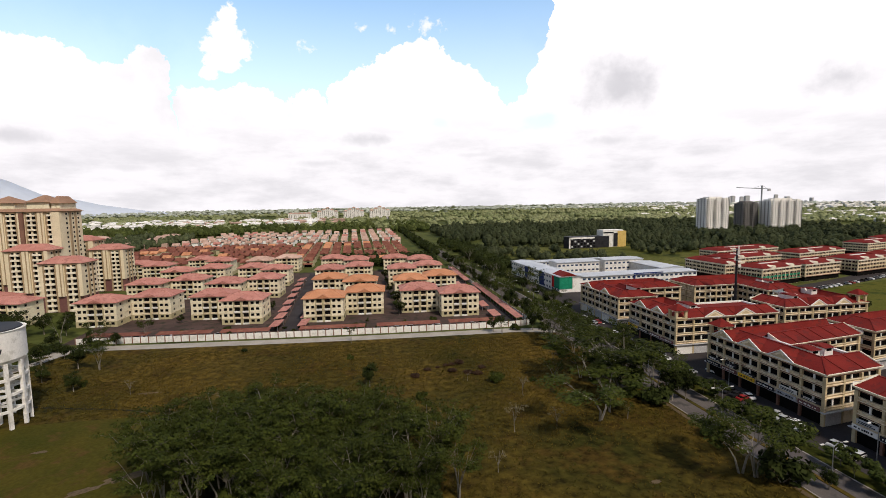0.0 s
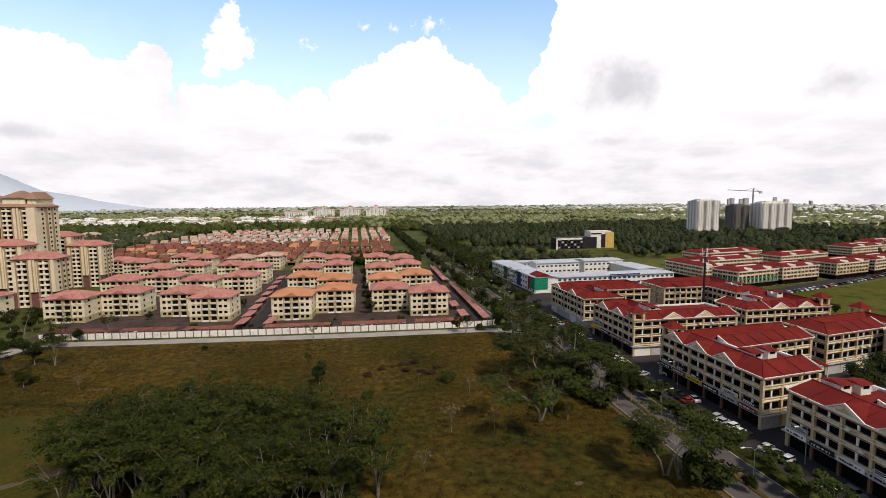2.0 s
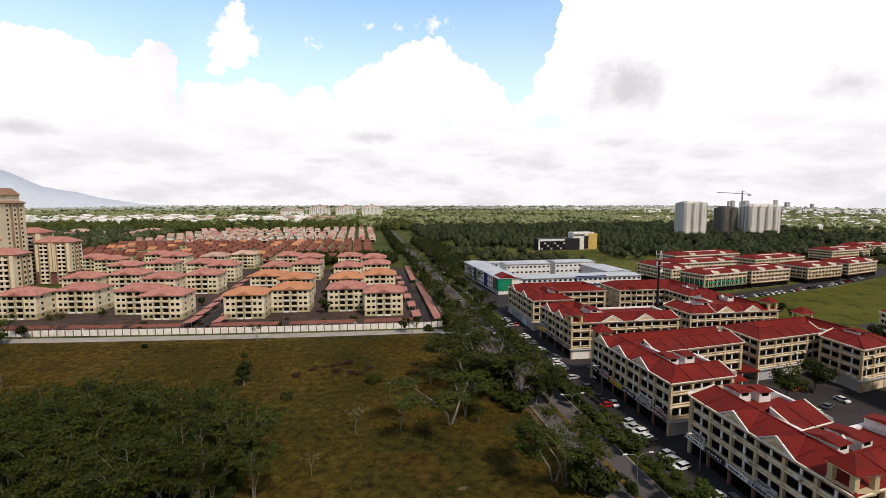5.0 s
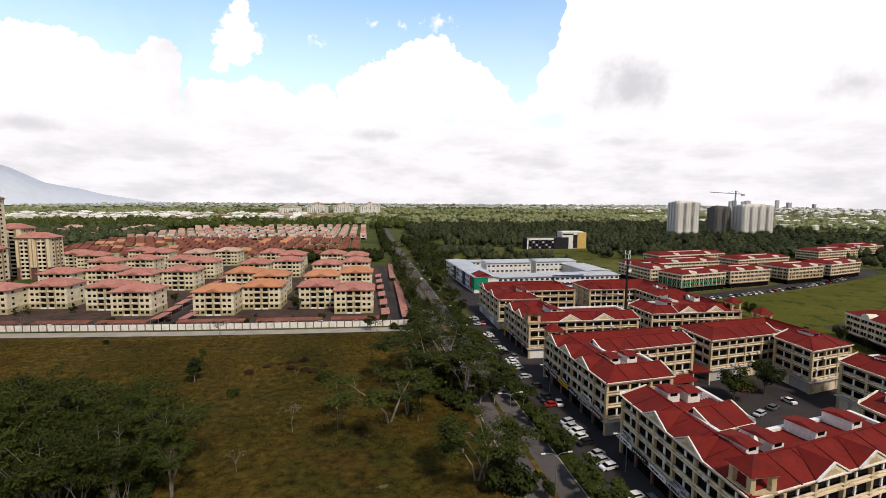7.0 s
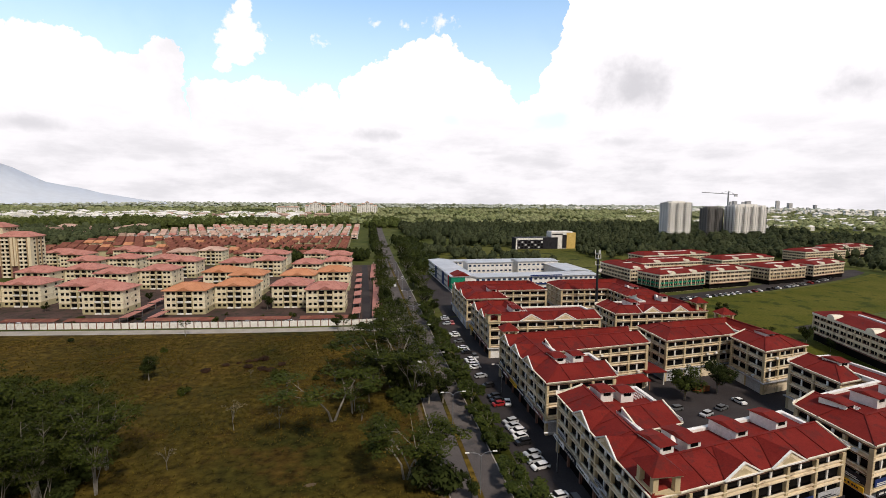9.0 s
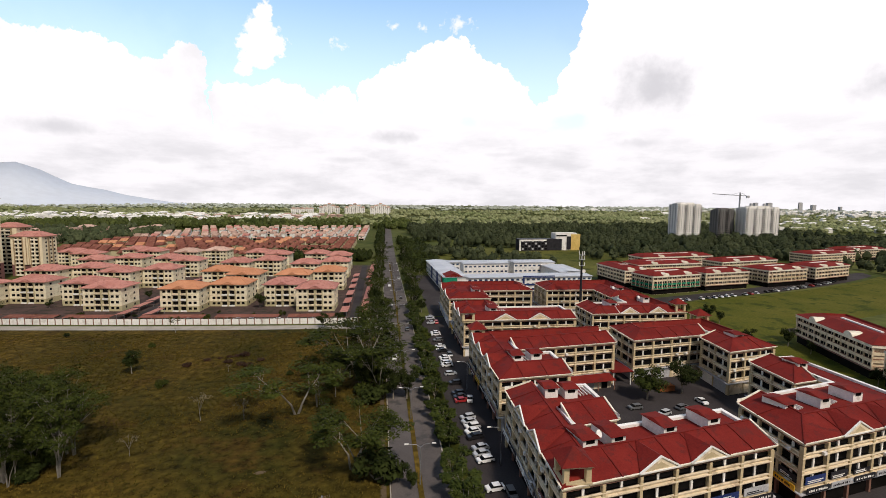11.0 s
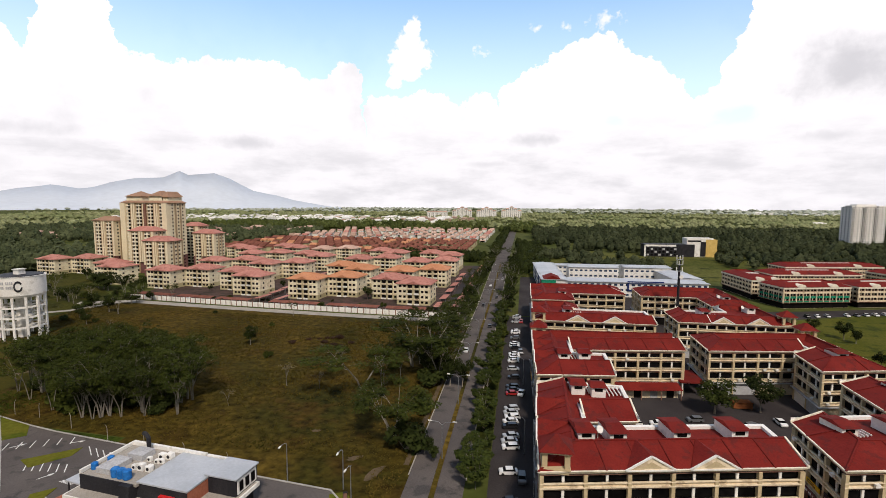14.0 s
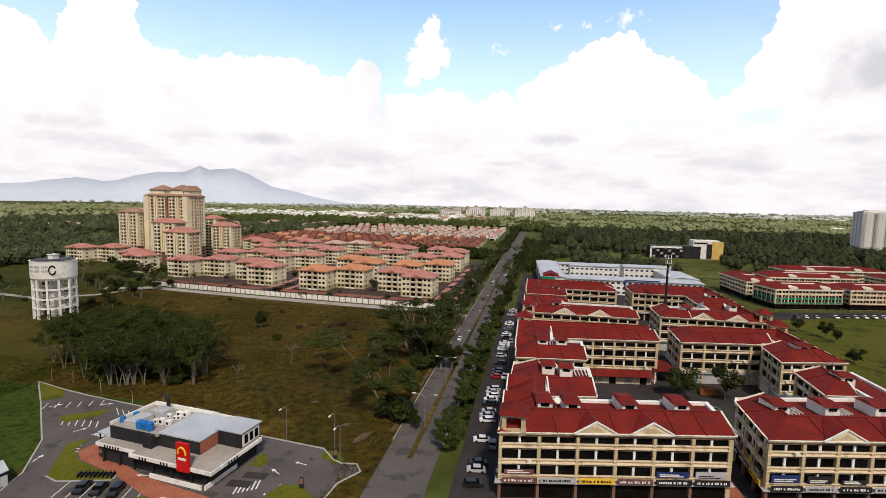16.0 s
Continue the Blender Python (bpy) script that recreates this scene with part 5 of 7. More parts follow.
condo(643, 620, 52, 24, 52, "white condominium tower beside a building site")
condo(602, 642, 26, 20, 48, "grey unfinished condominium tower", True)
cr = thing("tower_crane", pose(632, 645, 0), "slim tower crane over the unfinished tower", "crane")
part("mast", Geo().beam((0, 0, 0), (0, 0, 75), 1.6), M_steel, cr)
part("jib", Geo().beam((-46, 0, 73), (16, 0, 70), 1.0).beam((-16, 0, 71.5), (0, 0, 76), 0.3).beam((11, 0, 70.2), (0, 0, 76), 0.3), M_steel, cr)
part("counterweight", Geo().box(11, -1, 67, 15.5, 1, 70), M_grey, cr)


# ---------- telecom mast ----------
ms = thing("telecom_mast", pose(179.7, 175.9, 0), "slender grey telecom mast with antennas", "mast")
part("pole", Geo().tube([(0, 0, 0), (0, 0, 17), (0, 0, 34.5)], [0.75, 0.6, 0.42], 10), M_dark, ms)
for z in (28.5, 31.5, 33.8):
    part("platform", Geo().tube([(0, 0, z), (0, 0, z + 0.25)], [1.3, 1.3], 10), M_steel, ms)
    for k in range(3):
        a = k * 2.1 + z
        piece("antenna", (-0.18, -0.12, 0, 0.18, 0.12, 2.0), M_white, ms, (1.4 * math.cos(a), 1.4 * math.sin(a), z), math.degrees(a) + 90)
part("dish", Geo().tube([(0.7, -0.9, 26), (0.7, -1.2, 26)], [0.3, 0.9], 12), M_white, ms)


# ---------- water tower ----------
wt = thing("water_tower", pose(-107.6, 116, 0) @ Matrix.Diagonal((1.045, 1.045, 1.045, 1)), "white concrete water tower on a ring of columns", "water tower")
R = 8.6
part("tank", Geo().tube([(0, 0, 17.5), (0, 0, 18.5), (0, 0, 26.0), (0, 0, 26.2)], [R - 0.6, R, R, R + 0.25], 48), M_white, wt)
part("tank_top", Geo().tube([(0, 0, 26.15), (0, 0, 26.5)], [R - 0.5, R - 0.8], 48), M_dark, wt)
part("roof_hatch", Geo().box(-1.4, -1.4, 26.4, 1.4, 1.4, 28.4).box(-1.7, -1.7, 28.4, 1.7, 1.7, 28.7), M_white, wt)
for k in range(12):
    a = 2 * math.pi * k / 12
    piece("column", (-0.4, -0.4, 0, 0.4, 0.4, 17.6), M_white, wt, ((R - 0.6) * math.cos(a), (R - 0.6) * math.sin(a), 0), math.degrees(a))
part("shaft", Geo().tube([(0, 0, 0), (0, 0, 17.6)], [2.0, 2.0], 16), M_white, wt)
for z in (5.0, 9.2, 13.4):
    ring = Geo()
    for k in range(24):
        a = 2 * math.pi * k / 24
        ring.v += [(r * math.cos(a), r * math.sin(a), h) for r, h in ((R - 0.85, z - 0.35), (R - 0.35, z - 0.35), (R - 0.35, z + 0.35), (R - 0.85, z + 0.35))]
        b = 4 * ((k + 1) % 24)
        ring.f += [(4 * k + i, b + i, b + (i + 1) % 4, 4 * k + (i + 1) % 4) for i in range(4)]
    rg = part("ring_beam", ring, M_white, wt)
    for k in range(6):
        a = 2 * math.pi * k / 6
        part("spoke", Geo().beam((2 * math.cos(a), 2 * math.sin(a), z), ((R - 0.6) * math.cos(a), (R - 0.6) * math.sin(a), z), 0.4, 0.6), M_white, rg)
bars = Geo()
for k in range(14):
    a = math.radians(-112 + 4.2 * k)
    for z in (23.8, 22.0):
        if k % 5 != 4:
            bars.beam(((R + 0.06) * math.cos(a), (R + 0.06) * math.sin(a), z), ((R + 0.06) * math.cos(a + 0.05), (R + 0.06) * math.sin(a + 0.05), z), 0.1, 1.1)
tagged(part("faded_lettering", bars, M_grey, wt, "faded grey lettering"), kind="stuff")
emb, a0 = Geo(), math.radians(-44)
for k in range(11):
    t = 0.5 + 5.6 * k / 10
    for r in (0.11, 0.17):
        u, z = a0 + r * math.cos(t), 22.3 + 13.6 * r * math.sin(t)
        emb.v += [((R + q) * math.cos(u), (R + q) * math.sin(u), z) for q in (0.02, 0.14)]
for k in range(10):
    a = 4 * k
    emb.f += [(a, a + 4, a + 5, a + 1), (a + 1, a + 5, a + 7, a + 3), (a + 3, a + 7, a + 6, a + 2), (a + 2, a + 6, a + 4, a)]
emb.f += [(0, 1, 3, 2), (40, 42, 43, 41)]
part("emblem", emb, M_dark, wt, "dark round emblem")


# ---------- restaurant and its car park ----------
def flat(name, outline, z, mat, label, category):
    return solid(name, Geo().slab(outline, -0.4, z), mat, label, category, "structure")


flat("car_park_restaurant", [(19.2, -15.3), (76.7, -15.3), (78.8, 18.1), (81.9, 23.4), (80, 26.1), (76.6, 25.5), (74.2, 26.5), (69.9, 30.6), (50.2, 32.9), (13.8, 39.7), (-10.3, 42.8), (-20.3, 44.6), (-33.9, 47.7), (-18.4, 35.8), (3.2, 18.5), (13, 6.4), (17.1, -4.8)],
     0.05, M_asphalt, "grey asphalt car park round the restaurant", "car park")
flat("lawn_corner", [(-33.9, 48), (-18.9, 36.3), (-15.3, 39.6), (-20.5, 44.8)], 0.12, M_lawn, "bright green grass corner of the car park", "lawn")
flat("lawn_west", [(18.8, 6.7), (22.6, 5.7), (33, 8.6), (30.1, 10.8), (19.8, 13.1), (14.6, 16.7), (13.5, 21.8), (10.3, 18.8)], 0.14, M_lawn, "bright green traffic island", "lawn")
flat("lawn_middle", [(-5, 29.5), (-0.1, 27.1), (4.9, 33.1), (4, 36.9), (0.9, 34.3)], 0.14, M_lawn, "bright green parking island", "lawn")
flat("lawn_east", [(57.2, 20.1), (60.2, 19.8), (60.4, 22.8), (58.4, 25.2), (56.8, 24.8)], 0.14, M_lawn, "small rounded green island beside the restaurant", "lawn")
flat("lawn_gate", [(70.2, 29), (71.5, 26.5), (75.6, 25), (76.8, 27), (73, 30.5)], 0.14, M_lawn, "green island at the car park gate", "lawn")
flat("lawn_south", [(66.7, 10.9), (67.7, 15), (71.5, 15.8), (76.1, 12.9), (75.6, 8.7), (69.4, 7.7)], 0.14, M_lawn, "green island beside the drive-through", "lawn")
flat("lawn_front", [(37.5, 2.5), (44.3, 5.6), (46.9, 3.5), (46.4, -0.7), (39.1, -1.7)], 0.14, M_lawn, "rounded green island in front of the restaurant", "lawn")
flat("paving_drive", [(15.8, 16.4), (20, 13.5), (32.4, 10.2), (43.7, 5.5), (56.8, 1.9), (57.9, 7.7), (40, 10.8), (25.5, 16), (22.3, 19.2), (17.1, 20.9)], 0.10, M_paving, "red brick paving of the drive-through", "pavement")
flat("kerb_island", [(18.6, 6.5), (22.6, 5.4), (33.2, 8.4), (33, 8.6), (22.6, 5.7), (18.8, 6.7)], 0.2, M_kerb, "pale kerb round the traffic island", "kerb")
EDGE = [(76.7, -15.3), (78.8, 18.1), (81.9, 23.4), (80, 26.1), (76.6, 25.5), (74.2, 26.5), (69.9, 30.6), (50.2, 32.9), (13.8, 39.7), (-10.3, 42.8), (-20.3, 44.6), (-33.9, 47.7), (-18.4, 35.8), (3.2, 18.5), (13, 6.4), (17.1, -4.8), (19.2, -15.3)]
g = Geo()
for a, b in zip(EDGE, EDGE[1:]):
    g.beam((*a, 0.1), (*b, 0.1), 0.35, 0.22)
solid("kerb_lot", g, M_kerb, "pale concrete kerb round the restaurant's car park", "kerb", "structure")


def mark(pts, w, name="parking_line"):
    g = Geo()
    for a, b in pts:
        g.beam((a[0] + 7.6, a[1] - 2.0, 0.07), (b[0] + 7.6, b[1] - 2.0, 0.07), w, 0.02)
    return solid(name, g, M_line, "white painted marking on the car park", "marking", "structure")


for i in range(6):
    a = Vector((-23.2 + 2.6 * i, 37.6 + 1.1 * i))
    mark([((a.x, a.y), (a.x + 1.9, a.y - 3.2))], 0.22)
for i in range(6):
    a = Vector((-12.5 + 1.9 * i, 27.5 + 0.2 * i))
    mark([((a.x + 2.6, a.y + 3.4), (a.x + 5.0, a.y + 0.4))], 0.22)
for i in range(7):
    mark([((-2.5 + 2.4 * i, 39.6 - 0.5 * i), (1.5 + 2.4 * i, 36.2 - 0.5 * i))], 0.2)
for i in range(6):
    mark([((4.3 + 0.6 * i, 25.6 - 0.1 * i), (7.6 + 0.6 * i, 29.0 - 0.2 * i))], 0.3, "zebra_stripe")
for i in range(9):
    mark([((4.6 + 0.75 * i, 19.6 - 1.2 * i), (6.9 + 0.75 * i, 20.6 - 1.2 * i))], 0.2)
for i in range(14):
    mark([((15.6 + 0.75 * i, 8.3 + 0.2 * i), (14.9 + 0.75 * i, 10.3 + 0.22 * i))], 0.16)
for i in range(7):
    mark([((19.2 + 2.7 * i, 3.0 + 0.5 * i), (17.8 + 2.7 * i, 8.2 + 0.4 * i))], 0.16)
for i in range(6):
    mark([((52.5 + 0.7 * i, 12.0 + 0.5 * i), (51.6 + 0.7 * i, 15.6 + 0.4 * i))], 0.3, "zebra_stripe")
for ax, ay, tr in ((7.2, 24.9, -30), (10.3, 11.9, 10), (38, 11.5, 100), (67.8, 23.4, 80), (-12.1, 34.9, -40), (0.4, 39, -60), (48.5, 5.8, 100), (64.1, 19.2, 60)):
    c, s = math.cos(radians(tr)), math.sin(radians(tr))
    g = Geo()
    for body in ([(-0.12, -1.6), (0.12, -1.6), (0.12, 0.5), (-0.12, 0.5)], [(-0.5, 0.5), (0.5, 0.5), (0, 1.6)]):
        g.slab([(ax + c * u - s * v, ay + s * u + c * v) for u, v in body], 0.1, 0.12)
    solid("road_arrow", g, M_line, "white painted arrow on the drive", "marking", "structure")
for bx, by in ((59.5, 13.5), (61, 16.9)):
    g = Geo().slab([(bx - 2.6, by - 1.4), (bx + 2.4, by - 1.0), (bx + 2.2, by + 1.3), (bx - 2.8, by + 0.9)], 0.05, 0.09)
    solid("parking_bay", g, M_asphalt_dark, "dark painted parking bay", "marking", "structure")
    mark([((bx - 1.0, by - 0.3), (bx + 0.9, by - 0.1)), ((bx - 1, by + 0.3), (bx - 1, by - 0.3)), ((bx + 0.9, by + 0.5), (bx + 0.9, by - 0.4))], 0.2)

rs = thing("restaurant", pose(40.2, 19.4, 0, 0, 0, -6.5) @ Matrix.Diagonal((1.045, 1.045, 1.0, 1)), "modern flat-roofed restaurant in white, black and beige", "restaurant")
part("ground_storey", Geo().slab(rect(-14.2, -6.2, 14.2, 7.2), 0, 3.6), M_dark, rs, "dark glazed ground storey")
part("canopy", Geo().slab([(-15.2, -7.0), (-4.5, -7.0), (-4.5, -8.2), (16.2, -8.2), (16.2, 6.6), (-15.2, 6.6)], 3.75, 4.5), M_white, rs, "white canopy band")
part("canopy_roof", Geo().slab([(-14.9, -6.8), (-4.2, -6.8), (-4.2, -7.9), (15.9, -7.9), (15.9, 6.2), (-14.9, 6.2)], 4.5, 4.56), M_concrete, rs, "beige canopy roof")
part("upper_wall", Geo().slab([(-14.0, -4.6), (-4.0, -4.6), (-4.0, -5.4), (-1.6, -5.4), (-1.6, -3.8), (9.4, -3.8), (9.4, 7.0), (-14.0, 7.0)], 4.5, 7.4), M_dark, rs, "black clad upper storey")
part("brown_cladding", Geo().box(9.38, -3.7, 4.6, 9.5, 2.5, 7.3), M_paving, rs, "reddish brown side cladding")
part("rear_parapet", Geo().slab(rect(-14.0, 6.6, 4.0, 7.2), 4.5, 8.2).slab(rect(-14.3, -4.4, -13.9, 7.2), 4.5, 8.1).slab(rect(4.2, 6.7, 15.0, 7.2), 4.5, 8.0), M_white, rs, "white rear parapet")
part("plant_deck", Geo().slab(rect(-13.8, -4.4, -1.0, 6.6), 6.9, 7.42), M_concrete, rs)
part("main_roof", Geo().slab(rect(-1.4, -4.0, 9.6, 6.6), 7.45, 7.75), M_roof_grey, rs, "pale grey sheet roof")
part("east_block", Geo().slab(rect(9.4, 1.0, 15.4, 7.0), 4.5, 7.9), M_dark, rs, "black clad corner block")
part("east_roof", Geo().slab(rect(9.0, 0.7, 15.8, 7.1), 7.95, 8.2), M_roof_grey, rs)
part("east_glazing", Geo().box(15.38, 1.4, 4.8, 15.5, 6.6, 7.5), M_white, rs)
for i in range(3):
    piece("window", (-0.5, -0.05, 0, 0.5, 0.05, 1.9), M_glass, rs, (15.52, 2.4 + 1.6 * i, 5.2), 90)
part("sign_panel", Geo().box(8.3, -8.6, 3.6, 11.2, -8.0, 9.6), M_red, rs, "tall red sign panel with a yellow emblem")
emb = Geo().tube([(9.75 + 0.95 * math.cos(math.pi * k / 10), -8.62, 7.3 + 1.5 * math.sin(math.pi * k / 10)) for k in range(11)], [0.2] * 11, 8)
part("emblem", emb, M_gold, rs, "yellow emblem")
part("sign_lettering", Geo().box(8.8, -8.66, 6.1, 10.7, -8.6, 6.6), M_white, rs)
for x0, y0, n, ang in ((-1.5, -8.26, 3, 0), (4.0, -8.26, 3, 0), (16.26, -3.5, 4, 90), (-12.5, -7.06, 6, 0)):
    for i in range(n):
        c, s = math.cos(radians(ang)), math.sin(radians(ang))
        piece("slot", (-0.16, -0.05, 0, 0.16, 0.05, 0.75), M_dark, rs, (x0 + c * 0.75 * i, y0 + s * 0.75 * i, 3.62), ang)
for x0 in (-13.5, -9, -5, 0, 5, 10, 13.5):
    piece("column", (-0.18, -0.18, 0, 0.18, 0.18, 3.75), M_dark, rs, (x0, -6.6, 0))
part("low_wall", Geo().box(0.5, -8.0, 0, 13.5, -7.7, 1.0).box(14.0, -7.7, 0, 14.3, 1.0, 1.0), M_white, rs, "low white terrace wall")
for i in range(3):
    part("water_tank", Geo().tube([(-6.8 + 1.35 * i, -3.4, 7.45), (-6.8 + 1.35 * i, -3.4, 7.6), (-6.8 + 1.35 * i, -3.4, 9.1), (-6.8 + 1.35 * i, -3.4, 9.3)], [0.62, 0.75, 0.75, 0.5], 14), M_blue, rs, "blue plastic water tank")
for x0, y0 in ((-13.0, -2.4), (-12.2, 0.2)):
    part("water_tank", Geo().tube([(x0, y0, 7.45), (x0, y0, 8.6), (x0, y0, 8.8)], [0.6, 0.6, 0.3], 12), M_blue, rs, "blue plastic water tank")
part("plant_room", Geo().slab(rect(-11.5, -3.4, -8.2, 1.2), 7.42, 8.5).slab(rect(-10.2, 2.0, -6.6, 5.0), 7.42, 8.6), M_grey, rs, "pale grey rooftop plant room")
part("flue", Geo().tube([(-8.6, 5.4, 7.4), (-8.6, 5.4, 10.4), (-9.4, 5.6, 11.0), (-10.2, 5.8, 11.0)], [0.4, 0.4, 0.42, 0.42], 10), M_dark, rs, "black bent exhaust flue")
rg = random.Random(4)
for i in range(12):
    u, v = rg.uniform(-6.4, -2), rg.uniform(-0.8, 5.6)
    s = rg.uniform(0.5, 1.0)
    ac = part("cooling_unit", Geo().box(u - s * 0.7, v - s * 0.5, 7.42, u + s * 0.7, v + s * 0.5, 7.42 + s * 1.3), M_white, rs)
    part("fan_grille", Geo().tube([(u, v - s * 0.5 - 0.02, 7.42 + s * 0.7), (u, v - s * 0.5 - 0.05, 7.42 + s * 0.7)], [s * 0.4, s * 0.4], 12), M_dark, ac)
sh = thing("bin_shed", pose(11.4, 1.9, 0, 0, 0, -28), "small grey shed with a sloping sheet roof", "shed")
part("wall", Geo().box(-2.6, -1.8, 0, 2.6, 1.8, 2.7), M_dark, sh)
part("roof", Geo().poly((-3, -2.2, 2.7), (3, -2.2, 2.7), (3, 2.2, 3.3), (-3, 2.2, 3.3)).poly((-3, -2.2, 2.6), (-3, 2.2, 3.2), (3, 2.2, 3.2), (3, -2.2, 2.6)), M_roof_grey, sh)
for i in range(3):
    piece("door", (-0.75, -0.05, 0, 0.75, 0.05, 2.2), M_grey, sh, (2.62, -1.2 + 1.2 * i, 0.1), 90)
cn = thing("entrance_canopy", pose(20.5, 20.8, 0, 0, 0, -10), "pale awning on posts at the drive-through", "canopy")
part("roof", Geo().box(-2.2, -1.6, 3.2, 2.2, 1.6, 3.5), M_roof_grey, cn)
for sx in (-1.9, 1.9):
    piece("post", (-0.12, -0.12, 0, 0.12, 0.12, 3.2), M_dark, cn, (sx, 1.2, 0))
    piece("post", (-0.12, -0.12, 0, 0.12, 0.12, 3.2), M_dark, cn, (sx, -1.2, 0))
for x0, y0 in ((72.5, 14.7), (74.6, 26.7), (23.4, 15.4)):
    mb = thing("menu_board", pose(x0, y0, 0, 0, 0, 20), "dark drive-through menu board on a post", "menu board")
    part("board", Geo().box(-0.45, -0.15, 0.5, 0.45, 0.15, 2.6), M_dark, mb)
    part("post", Geo().box(-0.1, -0.1, 0, 0.1, 0.1, 0.5), M_dark, mb)
    part("face", Geo().box(-0.35, -0.18, 1.2, 0.35, -0.15, 2.4), M_brown, mb)


# ---------- vehicles ----------
def car(m, mat, label, hatch=False):
    c = thing("car", m, label, "car", "parked cars")
    prof = [(-2.1, 0.32), (-2.15, 0.75), (-2.0, 0.95), (-1.3, 1.02), (-0.75, 1.02), (1.3, 1.02), (1.95, 0.98), (2.12, 0.7), (2.1, 0.32)]
    b = Geo()
    n = len(prof)
    for s, w in ((-1, 0.84), (1, 0.84)):
        b.poly(*((px, s * w, pz) for px, pz in (prof if s < 0 else reversed(prof))))
    for i in range(n):
        (ax, az), (bx, bz) = prof[i], prof[(i + 1) % n]
        b.poly((ax, -0.84, az), (ax, 0.84, az), (bx, 0.84, bz), (bx, -0.84, bz))
    roof_l, roof_r = (-0.65, 0.95) if not hatch else (-0.6, 1.55)
    base_l, base_r = (-1.25, 1.5) if not hatch else (-1.3, 1.9)
    b.box(roof_l, -0.72, 1.40, roof_r, 0.72, 1.47)
    body = part("body", b, mat, c)
    g = Geo()
    lo = [(base_l, -0.8, 1.0), (base_r, -0.8, 1.0), (base_r, 0.8, 1.0), (base_l, 0.8, 1.0)]
    hi = [(roof_l - 0.02, -0.71, 1.42), (roof_r + 0.02, -0.71, 1.42), (roof_r + 0.02, 0.71, 1.42), (roof_l - 0.02, 0.71, 1.42)]
    for i in range(4):
        g.poly(lo[i], lo[(i + 1) % 4], hi[(i + 1) % 4], hi[i])
    part("glazing", g, M_glass, c, "dark glazing")
    w = Geo().tube([(0, -0.1, 0), (0, 0.1, 0)], [0.33, 0.33], 12).mesh("wheel", M_tyre)
    for sx in (-1.35, 1.3):
        for sy in (-0.8, 0.8):
            o = part("wheel", w, M_tyre, c)
            o.matrix_basis = pose(sx, sy, 0.33)
    return c


NAMES = ("white", "silver", "black", "dark red", "grey")
PROTO = [car(pose(-400 - 6 * i, -60, 0), CAR_PAINT[i % 5], f"{NAMES[i % 5]} {'hatchback' if i >= 5 else 'saloon car'} parked on the asphalt", i >= 5) for i in range(10)]
used = set()
rc = random.Random(11)


def put_car(m, k=None):
    k = rc.choice((0, 0, 0, 0, 1, 1, 2, 4, 3, 5, 5, 5, 6, 7, 9)) if k is None else k
    if k not in used:
        used.add(k)
        PROTO[k].matrix_world = m
        return PROTO[k]
    return copy_thing(PROTO[k], m)


y = 42.4
while y < 221:
    if rc.random() < 0.55 and not 104 < y < 110:
        put_car(at(107.3 + rc.uniform(-0.25, 0.25), y, 0.06, rc.choice((0, 180)) + rc.uniform(-4, 4) + 12))
    y += 3.0
for x, y, r in ((114.8, 135, 90), (109.9, 112.1, 80), (109.6, 156.8, 95), (109.9, 61.1, 92), (139.2, 94.4, 10), (142.4, 90.2, 5), (145.5, 95.4, 0), (135.1, 98.6, 85), (162.1, 94.4, 20), (169.4, 97.5, 200), (172.5, 75.7, 30), (164.2, 71.5, 0), (177.7, 100.6, 90), (152.8, 76.7, 60), (175.7, 86.1, 20), (155.9, 99.6, 5)):
    put_car(at(x, y, 0.06, r))
for x, y, r in ((88.8, 154.8, 90), (95.5, 196.4, -90), (89.1, 244.3, 90), (95, 269.2, -90), (95.5, 342.1, -90), (88.8, 310.9, 90)):
    put_car(at(x, y, 0.07, r))
for i in range(3):
    put_car(pose(30.3 + 3.6 * i, 4.5 + 0.36 * i, 0.06, 0, 0, 108), (2, 2, 7)[i])
for i in range(34):
    if rc.random() < 0.85:
        u = i * 5.4
        put_car(at(247.5 + u, 238 + u * 0.12, 0.07, 75 + rc.uniform(-6, 6)))
for x, y in ((-14.8, 219.8), (16.4, 219.3), (22.7, 219.7), (-62.7, 220.3), (-6.5, 219.6), (-85.6, 221.4), (51.8, 218.8), (-98, 220.3), (35.2, 219.3)):
    put_car(at(x, y, 0.08, rc.choice((0, 180))))
for k in range(10):
    if k not in used:
        put_car(at(109.6, 186 + 2.8 * k, 0.06, 90), k)


def motorbike(m):
    b = thing("motorcycle", m, "dark motorcycle parked in a row", "motorcycle", "parked motorcycles")
    part("frame", Geo().box(-0.5, -0.12, 0.35, 0.55, 0.12, 0.75).box(-0.75, -0.16, 0.72, 0.1, 0.16, 0.85).beam((0.5, 0, 0.7), (0.7, 0, 1.05), 0.08).beam((0.65, -0.35, 1.05), (0.65, 0.35, 1.05), 0.05), M_dark, b)
    w = Geo().tube([(0, -0.06, 0), (0, 0.06, 0)], [0.3, 0.3], 10).mesh("wheel", M_tyre)
    for sx in (-0.65, 0.75):
        part("wheel", w, M_tyre, b).matrix_basis = pose(sx, 0, 0.3)
    return b


mbk = motorbike(pose(25.5, 8.2, 0.06, 0, 0, 105))
for i in range(1, 9):
    copy_thing(mbk, pose(25.5 + 0.83 * i, 8.2 + 0.2 * i, 0.06, 0, 0, 105 + rc.uniform(-8, 8)))


